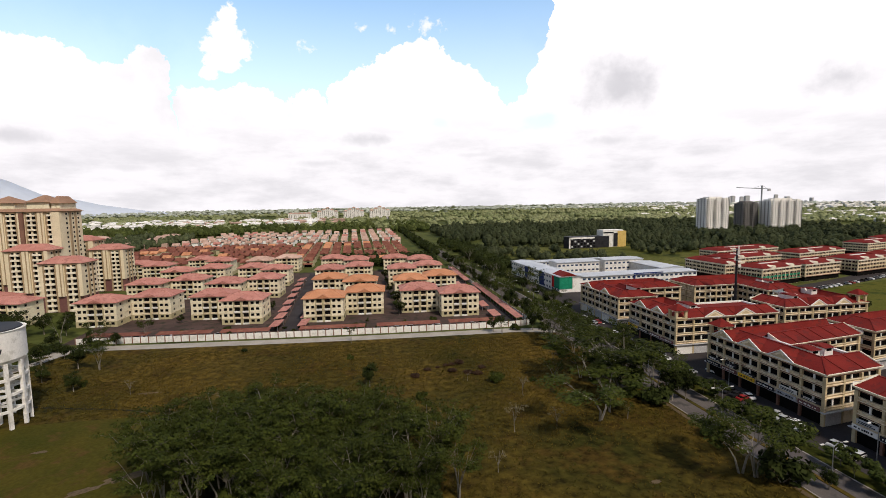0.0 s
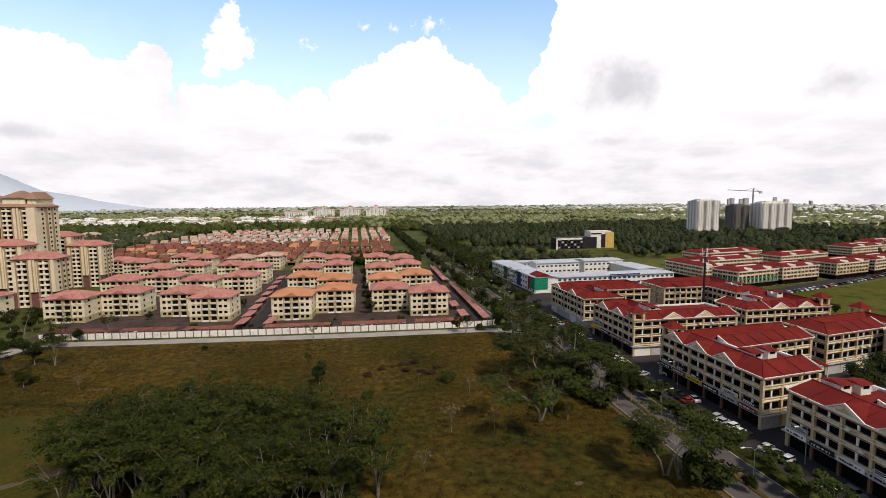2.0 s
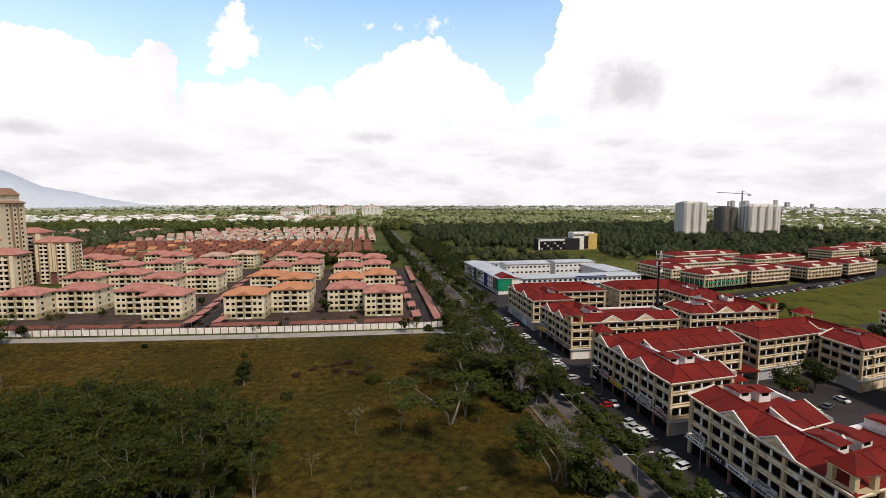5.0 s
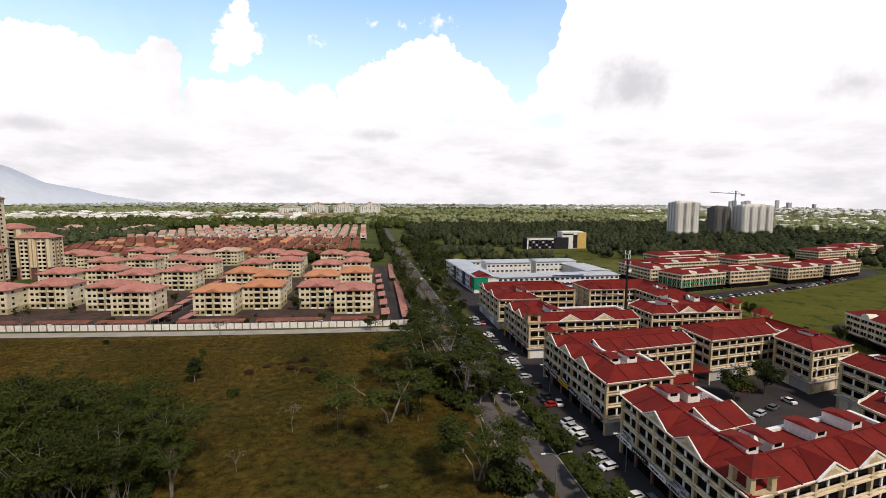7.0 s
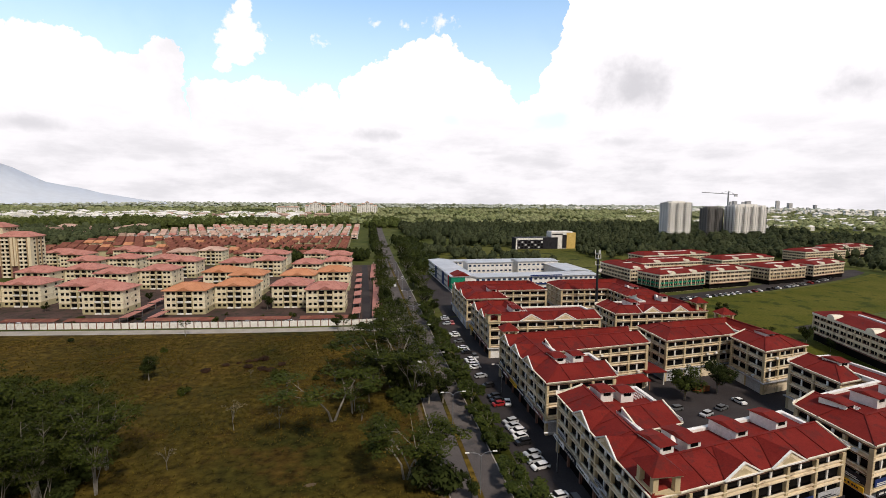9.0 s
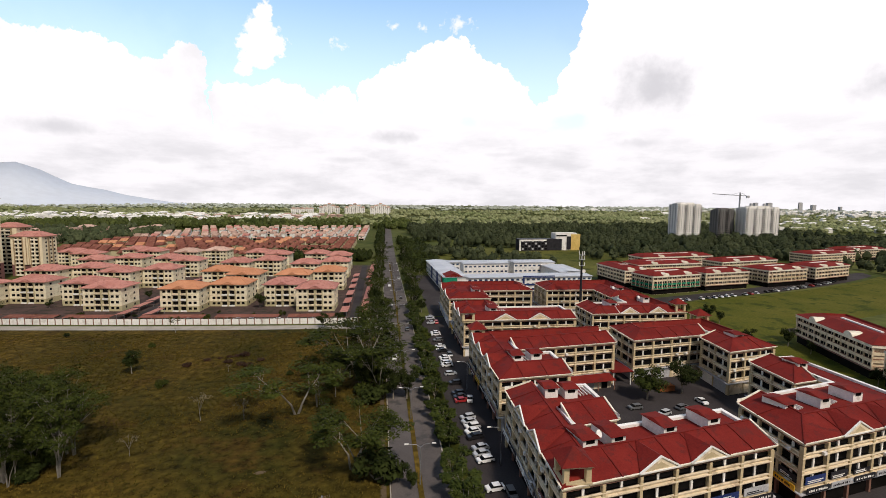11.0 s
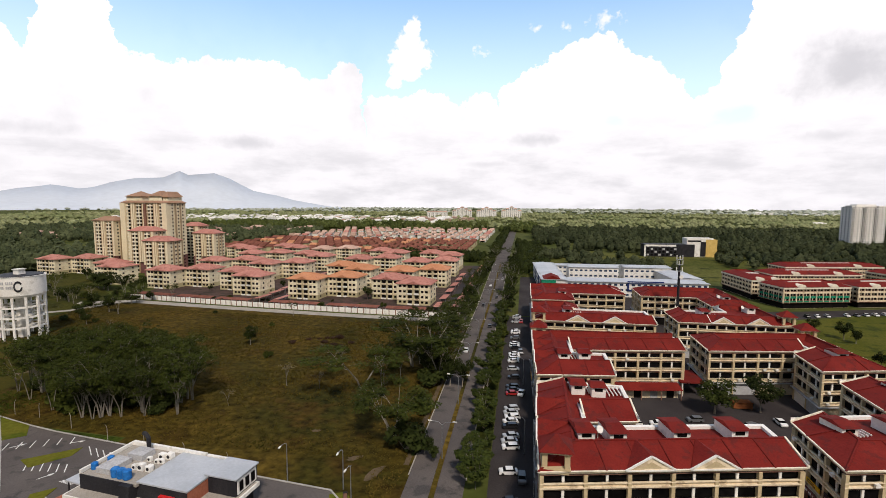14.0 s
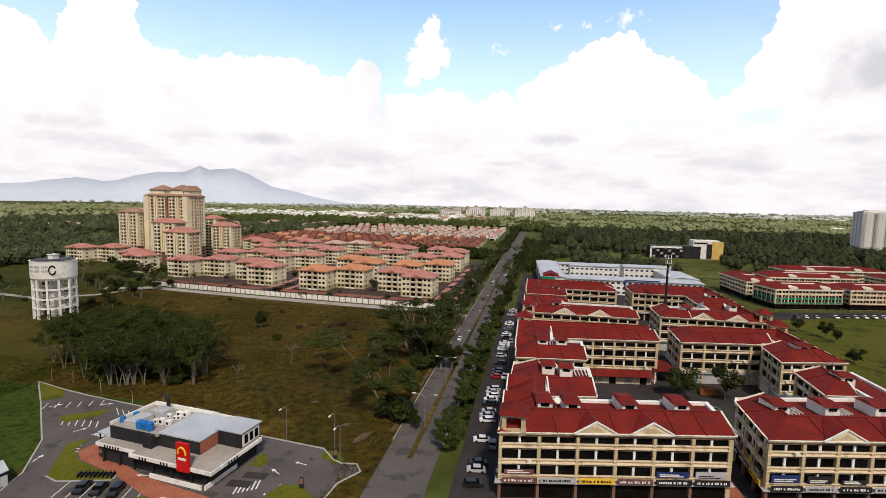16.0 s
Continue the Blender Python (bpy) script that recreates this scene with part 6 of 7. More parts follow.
# ---------- street lamps and fence posts ----------
def street_lamp(m, double=True):
    s = thing("street_lamp", m, "tall grey street lamp with two curved arms" if double else "grey street lamp with one arm", "street lamp", "street lamps")
    part("pole", Geo().tube([(0, 0, 0), (0, 0, 4), (0, 0, 8.6)], [0.13, 0.1, 0.07], 8), M_steel, s)
    for d in ((-1, 1) if double else (-1,)):
        a = part("arm", Geo().tube([(0, 0, 8.4), (d * 0.8, 0, 9.1), (d * 2.6, 0, 9.3)], [0.06, 0.05, 0.05], 6), M_steel, s)
        part("lamp_head", Geo().box(d * 2.9 - 0.45, -0.16, 9.22, d * 2.9 + 0.45, 0.16, 9.38), M_white, a)
    return s


lamp = street_lamp(at(91.9, 67.3))
for y in (100.6, 136, 173.5, 211, 248.4, 285.9, 323.4, 360.8):
    copy_thing(lamp, at(91.9, y))
lp = street_lamp(pose(59.7, 31.9, 0, 0, 0, 90), False)
for x, y in ((72.4, 31.4), (76.1, 25.9)):
    copy_thing(lp, pose(x, y, 0, 0, 0, 90))
for x, y in ((110.5, 73.6), (110.5, 121.5)):
    copy_thing(lp, at(x, y))
fp = thing("fence_post", pose(-22.4, 49.1, 0), "thin leaning concrete fence post", "fence post", "fence posts")
part("shaft", Geo().tube([(0, 0, 0), (0.05, 0, 3.4), (0.35, 0, 4.2)], [0.07, 0.06, 0.045], 6), M_concrete, fp)
for x, y in ((-7.8, 45), (6.9, 41.1), (19.2, 38.8), (31.8, 36.5), (44.3, 34.2), (-30.9, 49.5)):
    copy_thing(fp, pose(x, y, 0, 0, 0, rc.uniform(0, 300)))


# ---------- trees ----------
def leaves(g, c, r, flat_, n, size, rng):
    """n leaf sprays in a clump round c."""
    for _ in range(n):
        while True:
            q = Vector((rng.uniform(-1, 1), rng.uniform(-1, 1), rng.uniform(-1, 1)))
            if 0.15 < q.length < 1:
                break
        p = Vector((c[0] + q.x * r, c[1] + q.y * r, c[2] + q.z * r * flat_))
        nrm = Vector((q.x + rng.uniform(-0.7, 0.7), q.y + rng.uniform(-0.7, 0.7), 0.9 + rng.uniform(-0.6, 0.8))).normalized()
        s = nrm.cross(Vector((rng.uniform(-1, 1), rng.uniform(-1, 1), 0.2))).normalized() * (size * rng.uniform(0.6, 1.2))
        t = nrm.cross(s) * rng.uniform(0.45, 0.8)
        g.poly(p - s, p - t * 0.8, p + s * 1.1, p + t)


def tree(m, h, kind, seed, label, lush=1.0):
    """A tree with tapered stems, forking limbs and a crown of leaf sprays; umbrella: several pale stems that spread into a wide feathery crown."""
    rng = random.Random(seed)
    tr = thing("tree", m, label, "tree", "trees")
    trunk, crown = Geo(), Geo()
    umbrella, bare, round_ = kind == "umbrella", kind == "bare", kind in ("round", "olive")
    base_r = h * (0.0105 if umbrella else 0.0095 if not round_ else 0.02)
    if umbrella:
        stems = rng.choice((2, 3, 3))
        turn = rng.uniform(0, 6.3)
        for i in range(stems):
            a = turn + 2 * math.pi * i / stems + rng.uniform(-0.4, 0.4)
            out = Vector((math.cos(a), math.sin(a), 0))
            fork = out * (h * rng.uniform(0.06, 0.14)) + Vector((0, 0, h * rng.uniform(0.36, 0.52)))
            knee = fork * 0.5 + Vector((rng.uniform(-0.2, 0.2), rng.uniform(-0.2, 0.2), 0)) - out * (h * 0.012)
            trunk.tube([out * (base_r * 1.2) + Vector((0, 0, -0.2)), knee, fork], [base_r * 1.15, base_r * 0.85, base_r * 0.6], 6)
            for k in range(3):
                b = a + (k - 1) * 0.95 + rng.uniform(-0.3, 0.3)
                end = fork + Vector((math.cos(b), math.sin(b), 0)) * (h * rng.uniform(0.12, 0.32)) + Vector((0, 0, h * rng.uniform(0.25, 0.46)))
                mid = fork.lerp(end, 0.5) + Vector((0, 0, -h * 0.02))
                trunk.tube([fork, mid, end], [base_r * 0.5, base_r * 0.32, base_r * 0.1], 5)
                for q in range(4):
                    c = b + rng.uniform(-1.5, 1.5)
                    start = fork.lerp(end, rng.uniform(0.35, 0.95))
                    tip = start + Vector((math.cos(c), math.sin(c), rng.uniform(0.0, 0.6))) * (h * rng.uniform(0.07, 0.17))
                    trunk.tube([start, tip], [base_r * 0.2, base_r * 0.06], 4)
                    leaves(crown, tip, h * rng.uniform(0.06, 0.105), rng.uniform(0.35, 0.6), int(44 * lush), 0.2, rng)
                leaves(crown, end, h * rng.uniform(0.08, 0.12), 0.5, int(75 * lush), 0.2, rng)
    else:
        fork = h * (0.3 if bare else 0.22)
        lean = Vector((rng.uniform(-0.08, 0.08), rng.uniform(-0.08, 0.08), 1))
        top = lean * fork
        trunk.tube([(0, 0, -0.2), lean * fork * 0.5, top], [base_r * 1.3, base_r, base_r * 0.8], 6)
        for i in range(6):
            a = 2 * math.pi * i / 6 + rng.uniform(-0.5, 0.5)
            reach = h * rng.uniform(0.1, 0.28)
            rise = h * rng.uniform(0.78, 0.97) if not round_ else h * rng.uniform(0.45, 0.95)
            mid = Vector((math.cos(a) * reach * 0.45, math.sin(a) * reach * 0.45, fork + (rise - fork) * 0.5))
            end = Vector((math.cos(a) * reach, math.sin(a) * reach, rise))
            trunk.tube([top, mid, end], [base_r * 0.6, base_r * 0.4, base_r * 0.12], 5)
            for j in range(3):
                b = a + rng.uniform(-1.0, 1.0)
                e2 = mid.lerp(end, rng.uniform(0.2, 1.0)) + Vector((math.cos(b), math.sin(b), rng.uniform(-0.2, 0.5))) * (h * rng.uniform(0.08, 0.2))
                trunk.tube([mid.lerp(end, 0.4 + 0.2 * j), e2], [base_r * 0.25, base_r * 0.08], 4)
                if bare:
                    if rng.random() < 0.5:
                        leaves(crown, e2, h * 0.06, 0.6, 10, 0.3, rng)
                else:
                    leaves(crown, e2, h * rng.uniform(0.08, 0.15), 0.8, 100, 0.26, rng)
            if round_:
                leaves(crown, end, h * rng.uniform(0.1, 0.17), 0.8, 130, 0.26, rng)
                leaves(crown, mid, h * 0.15, 0.8, 100, 0.26, rng)
    part("trunk", trunk, M_bark_pale if not round_ else M_bark, tr)
    if crown.f:
        part("crown", crown, {"umbrella": M_leaf, "bare": M_leaf_dry, "round": M_leaf_dark, "light": M_leaf_light, "olive": M_leaf_light}[kind], tr)
    return tr


def bush(m, r, seed, mat, label):
    rng = random.Random(seed)
    b = thing("bush", m, label, "bush", "bushes")
    stems, g = Geo(), Geo()
    for i in range(7):
        a = rng.uniform(0, 6.3)
        q = Vector((math.cos(a) * r * rng.uniform(0.2, 0.75), math.sin(a) * r * rng.uniform(0.2, 0.75), r * rng.uniform(0.35, 1.0)))
        stems.tube([(0, 0, -0.1), q * 0.6, q], [0.07, 0.05, 0.02], 4)
        leaves(g, q, r * rng.uniform(0.42, 0.6), 0.8, 115, 0.27, rng)
    part("stem", stems, M_bark, b)
    part("foliage", g, mat, b)
    return b


FAR = pose(-420, -80, 0)
UMB = [tree(FAR, 12.0, "umbrella", 21 + i, "spreading tree with several pale stems and a feathery crown") for i in range(6)]
LSH = [tree(FAR, 12.0, "umbrella", 31 + i, "broad tree with pale stems and a thick layered crown", 1.7) for i in range(3)]
OLV = [tree(FAR, 9.0, "olive", 47, "broad olive green tree in the paved courtyard")]
RND = [tree(FAR, 9.0, "round", 41 + i, "dense dark green tree on the grass") for i in range(4)]
BAR = [tree(FAR, 8.5, "bare", 61 + i, "thin pale tree with almost bare limbs") for i in range(3)]
LGT = [tree(FAR, 6.0, "light", 81 + i, "young light green tree on the verge") for i in range(3)]
BSH = [bush(FAR, 1.8, 91 + i, M_leaf_dark if i < 2 else M_leaf, "low dark green bush") for i in range(4)]
fresh = {}
rt = random.Random(5)


def plant(protos, x, y, s=1.0, z=0.0, wide=1.0):
    k = rt.randrange(len(protos))
    m = at(x, y, z, rt.uniform(0, 360)) @ Matrix.Diagonal((s * wide * rt.uniform(0.9, 1.1), s * wide * rt.uniform(0.9, 1.1), s, 1))
    p = protos[k]
    if p.name not in fresh:
        fresh[p.name] = 1
        p.matrix_world = m
        return p
    return copy_thing(p, m)


# the grove on the meadow
n = 0
while n < 134:
    x, y = rt.uniform(-50, 26), rt.uniform(62, 116)
    u, v = (x + 16) * 0.97 - (y - 89) * 0.24, (x + 16) * 0.24 + (y - 89) * 0.97
    if (u / 34) ** 2 + (v / 21) ** 2 < 1 + 0.2 * math.sin(x * 0.4) * math.cos(y * 0.33):
        plant(UMB, x, y, rt.uniform(0.85, 1.3))
        n += 1
for i in range(66):
    a = rt.uniform(0, 6.3)
    r = math.sqrt(rt.uniform(0.05, 0.9))
    u, v = 32 * r * math.cos(a), 18 * r * math.sin(a)
    plant(BSH, -16 + u * 0.97 + v * 0.24, 89 - u * 0.24 + v * 0.97, rt.uniform(0.9, 1.8))
# single trees and bushes on the meadow
for x, y, s in ((-31.4, 131.9, 0.75), (-92.8, 154.8, 0.8), (-108.4, 165.2, 1.0), (-118.9, 183.9, 1.1), (-130.3, 212, 1.0), (-114.7, 192.2, 0.7)):
    plant(RND, x, y, s)
for x, y, s in ((36.5, 105.0, 1.0), (66.5, 113.0, 1.15), (47.7, 104.8, 0.7), (46.6, 128.7, 0.8), (70.6, 119.4, 1.1), (26.8, 86.1, 0.6), (-73.1, 149.6, 0.6), (33.1, 144.4, 0.4), (66.4, 154.8, 0.7)):
    plant(BAR, x, y, s)
for x, y, s in ((-4.0, 198.5, 0.75), (60.5, 199.0, 0.7), (68.5, 106.9, 0.5), (79, 166, 0.8)):
    plant(UMB, x, y, s)
for x, y, s in ((83, 70.5, 1.9), (68.5, 205.8, 1.5), (82.5, 115.2, 1.6), (81, 129.8, 1.8), (77.8, 121.5, 1.7), (83, 92.3, 0.9), (74.7, 165.2, 1.0), (-124.1, 203.7, 1.6), (16.4, 131.9, 1.2), (53.9, 140.2, 0.8), (42.5, 142.3, 0.9), (-46, 192.2, 0.7), (-4.4, 175.6, 0.5)):
    plant(BSH, x, y, s)
# withered bracken in the meadow
BRK = [bush(FAR, 1.5, 131 + i, M_bracken, "withered dark brown bracken clump") for i in range(2)]
for x, y in ((29, 161), (31.5, 162.5), (34, 163), (30, 155), (35, 152.5), (38, 151), (22, 158), (26, 160), (41, 157), (17, 152)):
    plant(BRK, x, y, rt.uniform(0.5, 0.85), 0.0, 1.5)
# wide trees along the road's west side
for x, y, s, wide in ((79.5, 73.5, 1.3, 1.4), (77.5, 75.5, 1.25, 1.5), (61, 107.5, 1.05, 1.3), (66, 112, 0.95, 1.3), (78, 128, 1.3, 1.4), (72, 133, 1.1, 1.4)):
    plant(LSH, x, y, s, 0.0, wide)
for x, y, s, wide in ((83.5, 119, 1.4, 1.2), (80, 139, 1.1, 1.3), (70, 140, 1.0, 1.4), (82, 147, 1.15, 1.2), (81, 161, 1.1, 1.2), (83, 173, 1.15, 1.1), (80, 192, 1.1, 1.2), (83, 206, 1.1, 1.0), (80, 184, 1.0, 1.2), (75, 176, 0.8, 1.2), (60, 138, 0.7, 1.2)):
    plant(UMB, x, y, s, 0.0, wide)
for x, y, s in ((87.5, 69.5, 0.75), (91.5, 115.5, 1.0), (1.5, 145, 1.25), (79, 124, 1.0), (58, 204, 0.8), (78, 196, 0.9), (76, 204, 0.9), (81, 150, 0.7), (90, 66, 0.7)):
    plant(RND, x, y, s)
for x, y, s, wide in ((87.5, 116, 1.1, 1.0), (79, 129, 1.3, 1.15), (74, 136, 1.1, 1.2)):
    plant(RND, x, y, s, 0.0, wide)
# dense planting on the verge between road and car park
y = 56.0
while y < 243:
    if not 77 < y < 82:
        plant(LGT, 99.7 + rt.uniform(-1.2, 1.2), y, rt.uniform(0.65, 1.1), 0.0, 1.3)
        if rt.random() < 0.6:
            plant(BSH, 100.4 + rt.uniform(-1.4, 1.4), y + 1.5, rt.uniform(0.6, 1.1))
    y += rt.uniform(4.0, 7.0)
thing_crate = thing("waste_container", at(172, 111.5, 0.05), "orange steel waste container in the courtyard", "container")
part("body", Geo().slab([(-2.6, -1.2), (2.6, -1.2), (2.6, 1.2), (-2.6, 1.2)], 0.25, 2.0), M_rust, thing_crate)
part("rim", Geo().box(-2.7, -1.3, 1.9, 2.7, -1.1, 2.1).box(-2.7, 1.1, 1.9, 2.7, 1.3, 2.1), M_rust, thing_crate)
# avenue farther up the road
y = 202.5
while y < 488:
    plant(rt.choice((RND, UMB, RND)), 82.5 + rt.uniform(-2.5, 1.5), y, rt.uniform(0.85, 1.3))
    if y > 226:
        plant(rt.choice((RND, UMB, RND)), 102.3 + rt.uniform(-2.5, 2.5), y + 3, rt.uniform(0.8, 1.25))
    y += rt.uniform(6, 10)
# courtyard and compound trees
for x, y, s in ((218.3, 92.3, 0.8), (250, 147, 0.9), (251, 136, 0.8), (237, 156, 1.0), (246, 195, 0.9), (239, 206, 0.75), (247, 188, 0.7), (230.8, 212, 0.8), (219.4, 225.5, 0.9), (210, 154.8, 0.7), (228.7, 61.1, 1.0), (245.4, 102.7, 1.0)):
    plant(RND, x, y, s)
plant(OLV, 163, 106, 1.25, 0.0, 1.3)
plant(RND, 176, 108.5, 1.2, 0.0, 1.1)
for x, y, s in ((20.6, 248.4, 0.9), (21.6, 271.3, 1.0), (20.6, 310.9, 1.0), (-87.6, 248.4, 0.7), (-81.4, 271.3, 0.8), (-46, 271.3, 0.6), (-139.7, 244.3, 1.3), (-145.9, 233.9, 1.1), (-133.4, 229.7, 0.9), (-127.2, 254.7, 0.8), (-208.4, 258.8, 1.0), (64.3, 213.6, 0.6), (-118.9, 221.4, 0.6), (-72, 222.4, 0.4), (35.2, 220.3, 0.35), (3.9, 233.9, 0.35), (20.6, 342.1, 0.9), (-85.6, 310.9, 0.7), (-51.2, 321.3, 0.7), (21.6, 365, 0.9), (-83.5, 342.1, 0.7), (-202.1, 310.9, 1.0), (-56.4, 213.9, 0.4)):
    plant(RND, x, y, s)
# broad trees at the bend of the lane
for x, y, s, wide in ((-161, 231, 1.35, 1.5), (-168, 233, 1.2, 1.5), (-154, 228, 1.1, 1.4), (-108, 200.5, 1.1, 1.5)):
    plant(RND, x, y, s, 0.0, wide)
for i in range(44):
    plant(rt.choice((RND, BSH, UMB)), rt.uniform(-205, -92), rt.uniform(136, 222), rt.uniform(0.6, 1.1))
for i in range(20):
    plant(BSH, rt.uniform(-119, 68), 224 + rt.uniform(-3, 7), rt.uniform(0.4, 0.7))


# ---------- grass tufts, forest and far land ----------
def tufts(name, count, area, size, mat, label, seed):
    rng, g = random.Random(seed), Geo()
    for _ in range(count):
        x, y = area(rng)
        px, py = plan(x, y)
        s, a = size * rng.uniform(0.5, 1.4), rng.uniform(0, 6.3)
        for k in range(3):
            b = a + k * 2.1
            dx, dy = math.cos(b) * s * 0.5, math.sin(b) * s * 0.5
            g.poly((px - dy * 0.5, py + dx * 0.5, 0.0), (px + dy * 0.5, py - dx * 0.5, 0.0), (px + dx + dy * 0.25, py + dy - dx * 0.25, s * rng.uniform(0.3, 0.6)))
    return solid(name, g, mat, label, "grass", "stuff")


def in_meadow(rng):
    while True:
        x, y = rng.uniform(-124, 84), rng.uniform(4, 196)
        if (y > 63 or x > 78) and not (x < -42 and y < 131):
            if noise.noise((x * 0.03, y * 0.03, 1.0)) + rng.uniform(-0.5, 0.5) > -0.25:
                return x, y


tufts("tall_grass", 34000, in_meadow, 0.7, M_tuft, "brown and green tufts of tall meadow grass", 3)
tufts("scrub_grass", 5000, lambda r: (r.uniform(-112, -48), r.uniform(0, 60)), 0.7, M_tuft, "tufts of rough grass west of the car park", 9)
tufts("clearing_grass", 4500, lambda r: (r.uniform(-120, -30), r.uniform(50, 80)), 0.7, M_rough, "rough green grass along the clearing", 19)
tufts("median_grass", 900, lambda r: (91.9 + r.uniform(-0.5, 0.5), r.uniform(51, 436)), 0.5, M_tuft, "dry grass on the median strip", 6)


def canopy(name, spots, mat, label, quads, spread, kind_h, seed):
    """Many tree crowns, each an uneven rounded body with leaf sprays on it, joined."""
    r = np.random.RandomState(seed)
    V, F = [], []
    rings = ((-0.75, 0.62), (-0.1, 1.0), (0.5, 0.82), (0.85, 0.42))
    for x, y, s in spots:
        h = kind_h * s
        R = spread * s * 0.86
        k, n = len(V), 7
        turn = r.uniform(0, 1)
        bulge = r.uniform(0.72, 1.15, size=(len(rings), n))
        for q, (e, w) in enumerate(rings):
            for j in range(n):
                a = 2 * np.pi * (j + turn + 0.5 * (q % 2)) / n
                V.append((x + R * w * bulge[q, j] * np.cos(a), y + R * w * bulge[q, j] * np.sin(a), h * (0.45 + 0.45 * e * bulge[q, (j + 2) % n])))
        V.append((x, y, h * r.uniform(0.86, 0.98)))
        for q in range(len(rings) - 1):
            for j in range(n):
                a, b = k + q * n + j, k + q * n + (j + 1) % n
                F.append((a, b, b + n, a + n))
        F += [(k + 3 * n + j, k + 3 * n + (j + 1) % n, k + 4 * n) for j in range(n)]
        for _ in range(quads):
            a, e = r.uniform(0, 2 * np.pi), r.uniform(-0.7, 1.0)
            rad = spread * s * np.sqrt(max(0.0, 1 - e * e * 0.85)) * r.uniform(0.75, 1.05)
            p = np.array((x + rad * np.cos(a), y + rad * np.sin(a), h * (0.45 + 0.5 * e)))
            nrm = np.array((np.cos(a) * 0.7, np.sin(a) * 0.7, 0.6 + 0.6 * e)) + r.normal(size=3) * 0.35
            u = np.cross(nrm, r.normal(size=3))
            u /= np.linalg.norm(u) + 1e-9
            w = np.cross(nrm, u)
            w /= np.linalg.norm(w) + 1e-9
            q = spread * s * r.uniform(0.12, 0.24)
            k = len(V)
            V += [tuple(p - u * q), tuple(p - w * q * 0.7), tuple(p + u * q), tuple(p + w * q * 0.7)]
            F.append((k, k + 1, k + 2, k + 3))
    g = Geo()
    g.v, g.f = V, F
    return solid(name, g, mat, label, "forest", "stuff")


def scatter(count, x0, x1, y0, y1, seed, thr=-0.35, freq=0.012, warp=True):
    rng, out = random.Random(seed), []
    while len(out) < count:
        x, y = rng.uniform(x0, x1), rng.uniform(y0, y1)
        if noise.noise((x * freq, y * freq, seed * 1.7)) > thr:
            out.append((x, y, rng.uniform(0.7, 1.25) * (1.0 + 0.5 * noise.noise((x * 0.035, y * 0.035, 4.0 + seed)))))
    return out


canopy("forest_east", scatter(2600, 127, 800, 540, 940, 1, -0.3), M_forest_mid, "dark dense forest beyond the clearing", 26, 5.0, 14, 1)
canopy("forest_west", scatter(1700, -930, -270, 342, 855, 2, -0.15) + scatter(420, -470, -292, 225, 345, 12, -0.3) + scatter(420, -760, -440, 140, 345, 13, -0.2), M_forest_mid, "dark dense forest beside the towers", 22, 5.0, 13, 2)
canopy("forest_clearing", scatter(110, 300, 470, 370, 560, 15, 0.0) + scatter(70, 115, 215, 450, 540, 16, -0.1) + scatter(110, 335, 440, 440, 560, 18, -0.2) + scatter(60, 115, 240, 375, 440, 17, 0.05), M_forest_mid, "scattered trees on the clearing", 30, 4.0, 9, 15)
canopy("forest_belt", scatter(1500, -640, 142, 905, 1165, 3, -0.2), M_forest, "belt of trees behind the terraced houses", 14, 5.5, 13, 3)
canopy("forest_plain", scatter(5200, -2000, 1900, 1000, 2500, 4, -0.1, 0.004) + scatter(1500, 760, 1900, 800, 1700, 21, -0.1, 0.006) + scatter(2600, -3300, -800, 300, 1500, 31, -0.15, 0.004), M_forest_far, "light green plantation on the plain, paled for distance haze", 6, 7.5, 11, 4)
canopy("forest_horizon", scatter(2600, -3300, 3300, 2400, 4300, 5, -0.2, 0.003), M_haze, "far woods near the horizon, haze painted into their green", 2, 14.0, 12, 5)
canopy("forest_road", scatter(260, -25, 70, 416, 457, 6, -0.5) + scatter(220, 102, 131, 342, 623, 8, -0.4) + scatter(160, 73, 81, 488, 935, 9, -0.9), M_leaf_dark, "trees along the far road", 30, 3.6, 9, 6)
canopy("forest_south", scatter(900, 446, 1050, 394, 583, 7, -0.2) + scatter(500, 508, 947, 123, 394, 10, -0.2), M_forest_mid, "trees behind the far shophouses", 22, 5.0, 12, 7)


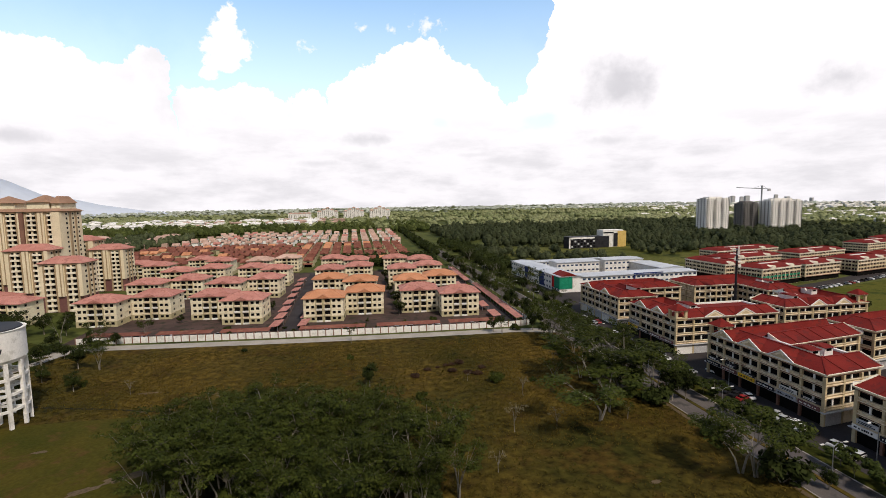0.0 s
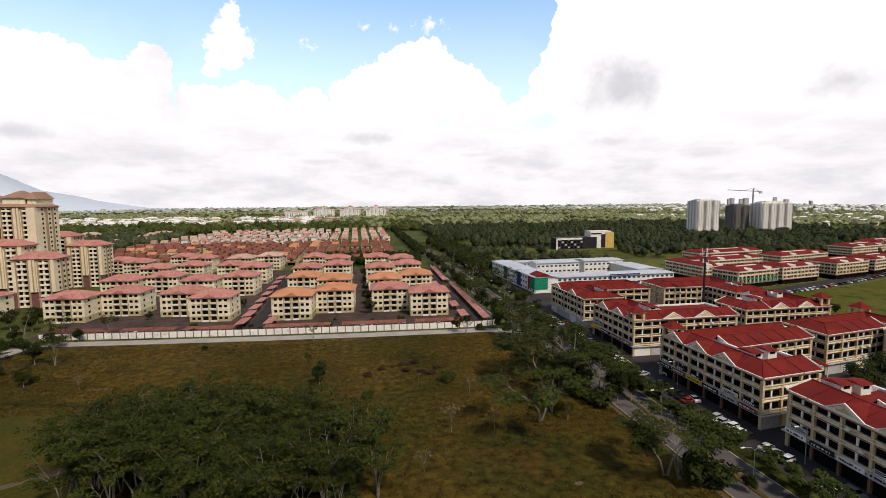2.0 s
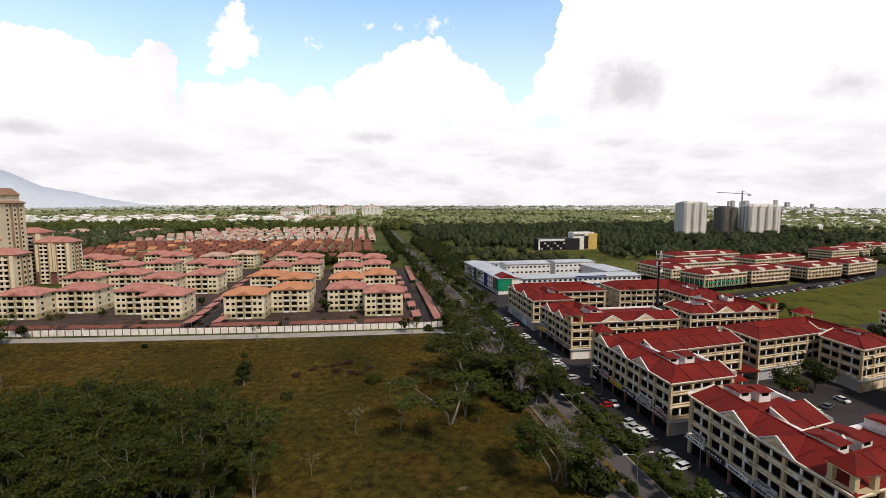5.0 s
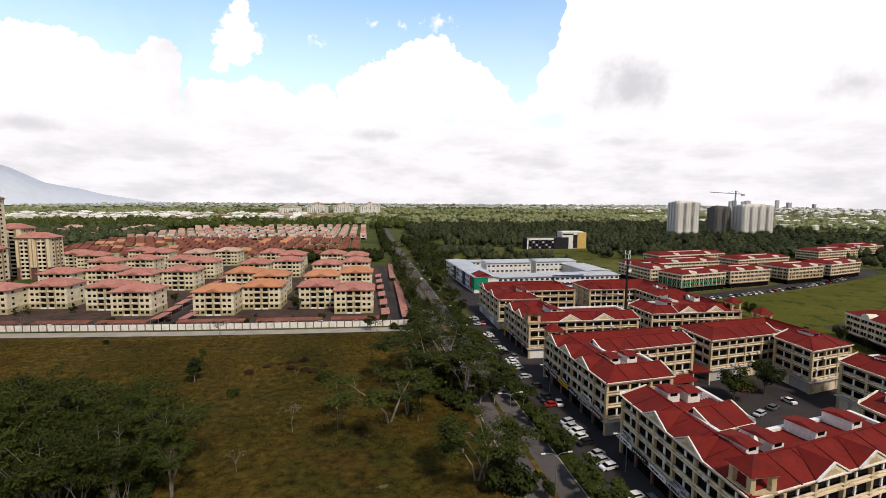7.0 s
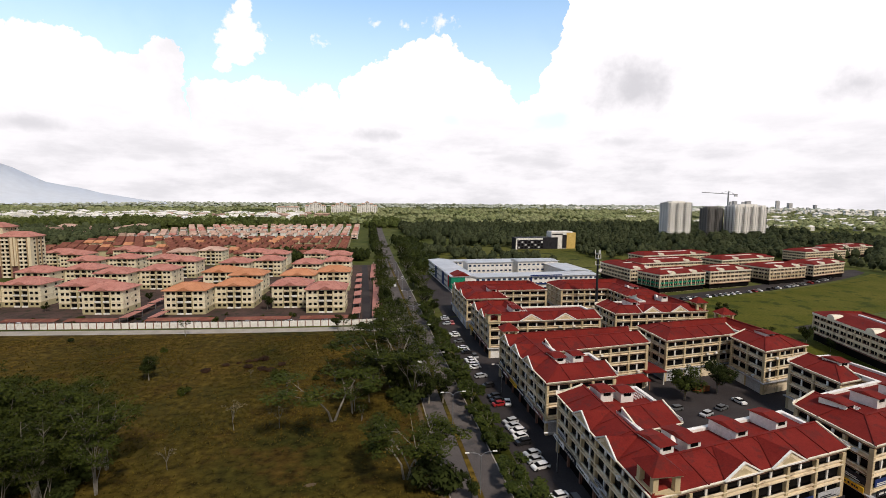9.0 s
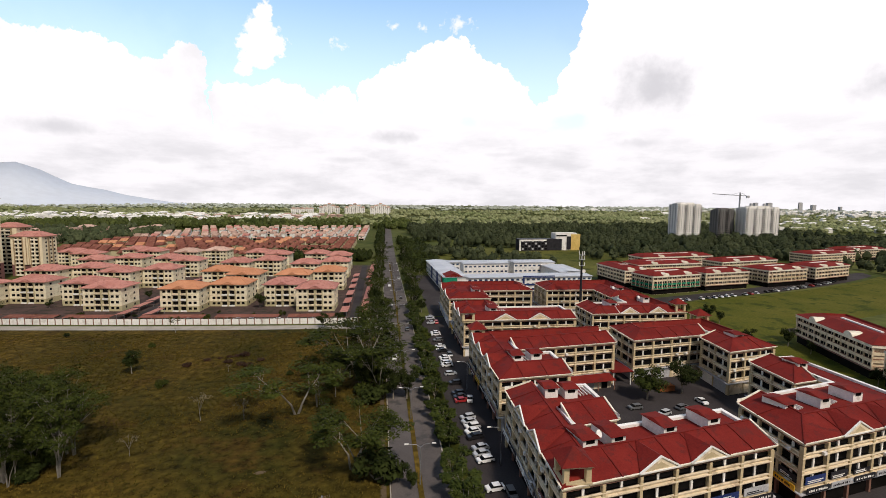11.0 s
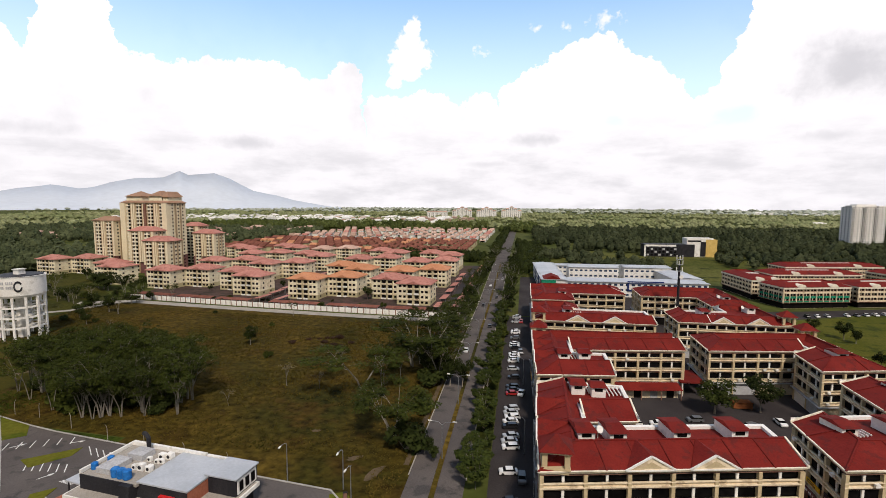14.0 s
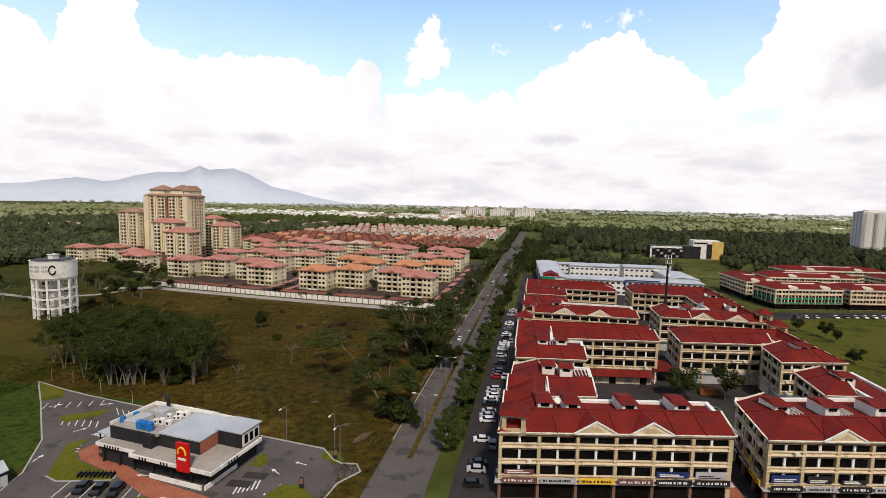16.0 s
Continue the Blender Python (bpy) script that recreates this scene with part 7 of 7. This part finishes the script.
# ---------- terraced houses ----------
def house(m, roof, wall, label):
    h = thing("terraced_house", m, label, "house", "terraced houses")
    part("wall", Geo().box(-4.2, -6, 0, 4.2, 6, 6.2).box(-4.0, -9, 0, -3.7, -6, 2.8).box(3.7, -9, 0, 4.0, -6, 2.8).box(-1.6, -6.06, 3.6, 1.6, -6.0, 5.2), wall, h)
    r = Geo().poly((-4.4, -6.8, 6.0), (4.4, -6.8, 6.0), (4.4, 0, 9.0), (-4.4, 0, 9.0)).poly((-4.4, 0, 9.0), (4.4, 0, 9.0), (4.4, 6.8, 6.0), (-4.4, 6.8, 6.0))
    r.poly((-4.3, -6.7, 6.0), (-4.3, 0, 8.95), (-4.3, 6.7, 6.0)).poly((4.3, -6.7, 6.0), (4.3, 6.7, 6.0), (4.3, 0, 8.95))
    r.poly((-4.3, -9.4, 2.8), (4.3, -9.4, 2.8), (4.3, -6, 3.7), (-4.3, -6, 3.7)).poly((-2.2, -7.0, 6.1), (2.2, -7.0, 6.1), (0, -7.0, 7.7)).poly((-2.2, -7, 6.1), (0, -7, 7.7), (0, -3, 7.7)).poly((2.2, -7, 6.1), (0, -3, 7.7), (0, -7, 7.7))
    part("roof", r, roof, h)
    part("window", Geo().box(-1.3, -6.12, 3.8, 1.3, -6.06, 5.0).box(-3.2, -6.12, 0.2, 3.2, -6.0, 2.3), M_glass, h)
    return h


HB = [house(FAR, M_roof_brown, M_olive, "two-storey terraced house with brown tiled roof"), house(FAR, M_roof_orange, M_cream, "two-storey terraced house with orange tiled roof"), house(FAR, M_roof_pale, M_white, "white terraced house with pale roof"), house(FAR, M_roof_pink, M_white, "white terraced house with pink roof")]
hr_ = random.Random(8)


def put_house(k, m):
    p = HB[k]
    if p.name not in fresh:
        fresh[p.name] = 1
        p.matrix_world = m
    else:
        copy_thing(p, m)


for row in range(7):
    y = 457 + row * 26
    for i in range(27):
        x = -238 + i * 11
        if hr_.random() < 0.9 and not (-36 < x < -5 and 447 < y < 493):
            put_house(0 if hr_.random() < 0.86 else 1, at(x, y + hr_.uniform(-1, 1), 0, 180 if row % 2 else 0))
for row in range(6):
    y = 665 + row * 39
    for i in range(22):
        x = -228 + i * 13.5
        if hr_.random() < 0.85:
            put_house(2 if hr_.random() < 0.85 else 3, at(x, y, 0, 180 if row % 2 else 0))

# far white apartment cluster and scattered town
for i, (x, y, h) in enumerate(((-206, 1711, 29), (-110, 1690, 40), (-21, 1680, 40), (68, 1669, 42))):
    t = thing("far_apartment", pose(x, y, 0), "far white apartment block with stepped pinkish roofs", "apartment", "far apartment blocks")
    w = 70 if i else 76
    for k in range(5):
        u = -w / 2 + w * (k + 0.5) / 5
        z = h * (0.72 + 0.28 * (1 - abs(k - 2) / 2)) if i else h * 0.8
        m = part("section", Geo().box(u - w / 10, -8, 0, u + w / 10, 8, z), M_white, t)
        o = rect(u - w / 10 - 0.5, -9, u + w / 10 + 0.5, 9)
        g = Geo()
        up = hip(g, o, z, 5, 4)
        g.poly(*((*q, z + 4) for q in up))
        part("roof", g, M_roof_pale, m)
        g = Geo()
        for f in range(int(z / 4)):
            for s in (-0.5, 0.5):
                g.box(u + s * w / 12 - 0.9, -8.15, 4 * f + 1.2, u + s * w / 12 + 0.9, -8.0, 4 * f + 3.2)
        tagged(part("glazing", g, M_glass, m), kind="stuff")


def town(name, count, x0, x1, y0, y1, hmax, mat, label, seed):
    rng, g = random.Random(seed), Geo()
    for _ in range(count):
        x, y, w, d, h = rng.uniform(x0, x1), rng.uniform(y0, y1), rng.uniform(8, 34), rng.uniform(8, 20), rng.uniform(5, hmax)
        g.box(x - w / 2, y - d / 2, 0, x + w / 2, y + d / 2, h)
        if rng.random() < 0.6:
            k = len(g.v)
            g.v += [(x - w / 2 - 1, y - d / 2 - 1, h), (x + w / 2 + 1, y - d / 2 - 1, h), (x + w / 2 + 1, y + d / 2 + 1, h), (x - w / 2 - 1, y + d / 2 + 1, h), (x - w / 4, y, h + 3), (x + w / 4, y, h + 3)]
            g.f += [(k, k + 1, k + 5, k + 4), (k + 1, k + 2, k + 5), (k + 2, k + 3, k + 4, k + 5), (k + 3, k, k + 4)]
    return solid(name, g, mat, label, "town", "stuff")


town("far_town_white", 300, -1150, -119, 1199, 1627, 12, M_white, "scattered white buildings of the far town", 1)
town("far_town_tan", 70, -641, -56, 1303, 1565, 10, M_roof_pale, "scattered tan roofs of the far town", 2)
town("far_houses_west", 90, -745, -275, 582, 896, 7, M_roof_pale, "low houses among the trees", 3)
town("far_city", 420, 1300, 3100, 1350, 3000, 11, M_white, "pale city buildings near the horizon", 4)
town("far_town_east", 110, 850, 1750, 820, 1400, 9, M_white, "white houses among the trees of the eastern plain", 6)
# Plain grey paint stands in for haze on these buildings.
town("far_high_rises", 10, 2500, 3300, 2500, 3100, 62, M_grey, "high-rise buildings on the skyline, greyed for haze", 5)

# hills on the horizon
RIDGE = ((-3900, 2350, 70), (-3440, 2738, 122), (-3384, 2807, 143), (-3263, 2948, 172), (-3153, 3067, 147), (-3093, 3128, 161), (-3016, 3202, 197), (-2893, 3314, 233), (-2747, 3438, 247), (-2656, 3506, 301),
         (-2603, 3549, 267), (-2448, 3658, 290), (-2342, 3732, 242), (-2195, 3827, 145), (-2035, 3917, 113), (-1909, 3983, 74), (-1600, 4100, 12), (-1420, 4170, -2))
g = Geo()
pts = []
for (ax, ay, az), (bx, by, bz) in zip(RIDGE, RIDGE[1:]):
    for k in range(3):
        t = k / 3
        x = ax + (bx - ax) * t
        pts.append((x, ay + (by - ay) * t, az + (bz - az) * t + noise.noise((x * 0.008, 0.0, 3.3)) * 5))
for x, y, z in pts:
    g.v += [(x * 0.85, y * 0.85, -1), (x * 0.93, y * 0.93, z * 0.42), (x, y, z), (x * 1.04, y * 1.04, -1)]
for k in range(len(pts) - 1):
    g.f += [(4 * k + i, 4 * k + 4 + i, 4 * k + 5 + i, 4 * k + 1 + i) for i in range(3)]
hills = solid("backdrop_hills", g, M_hill, "hills on the horizon, haze painted into their blue", "hills", "structure")
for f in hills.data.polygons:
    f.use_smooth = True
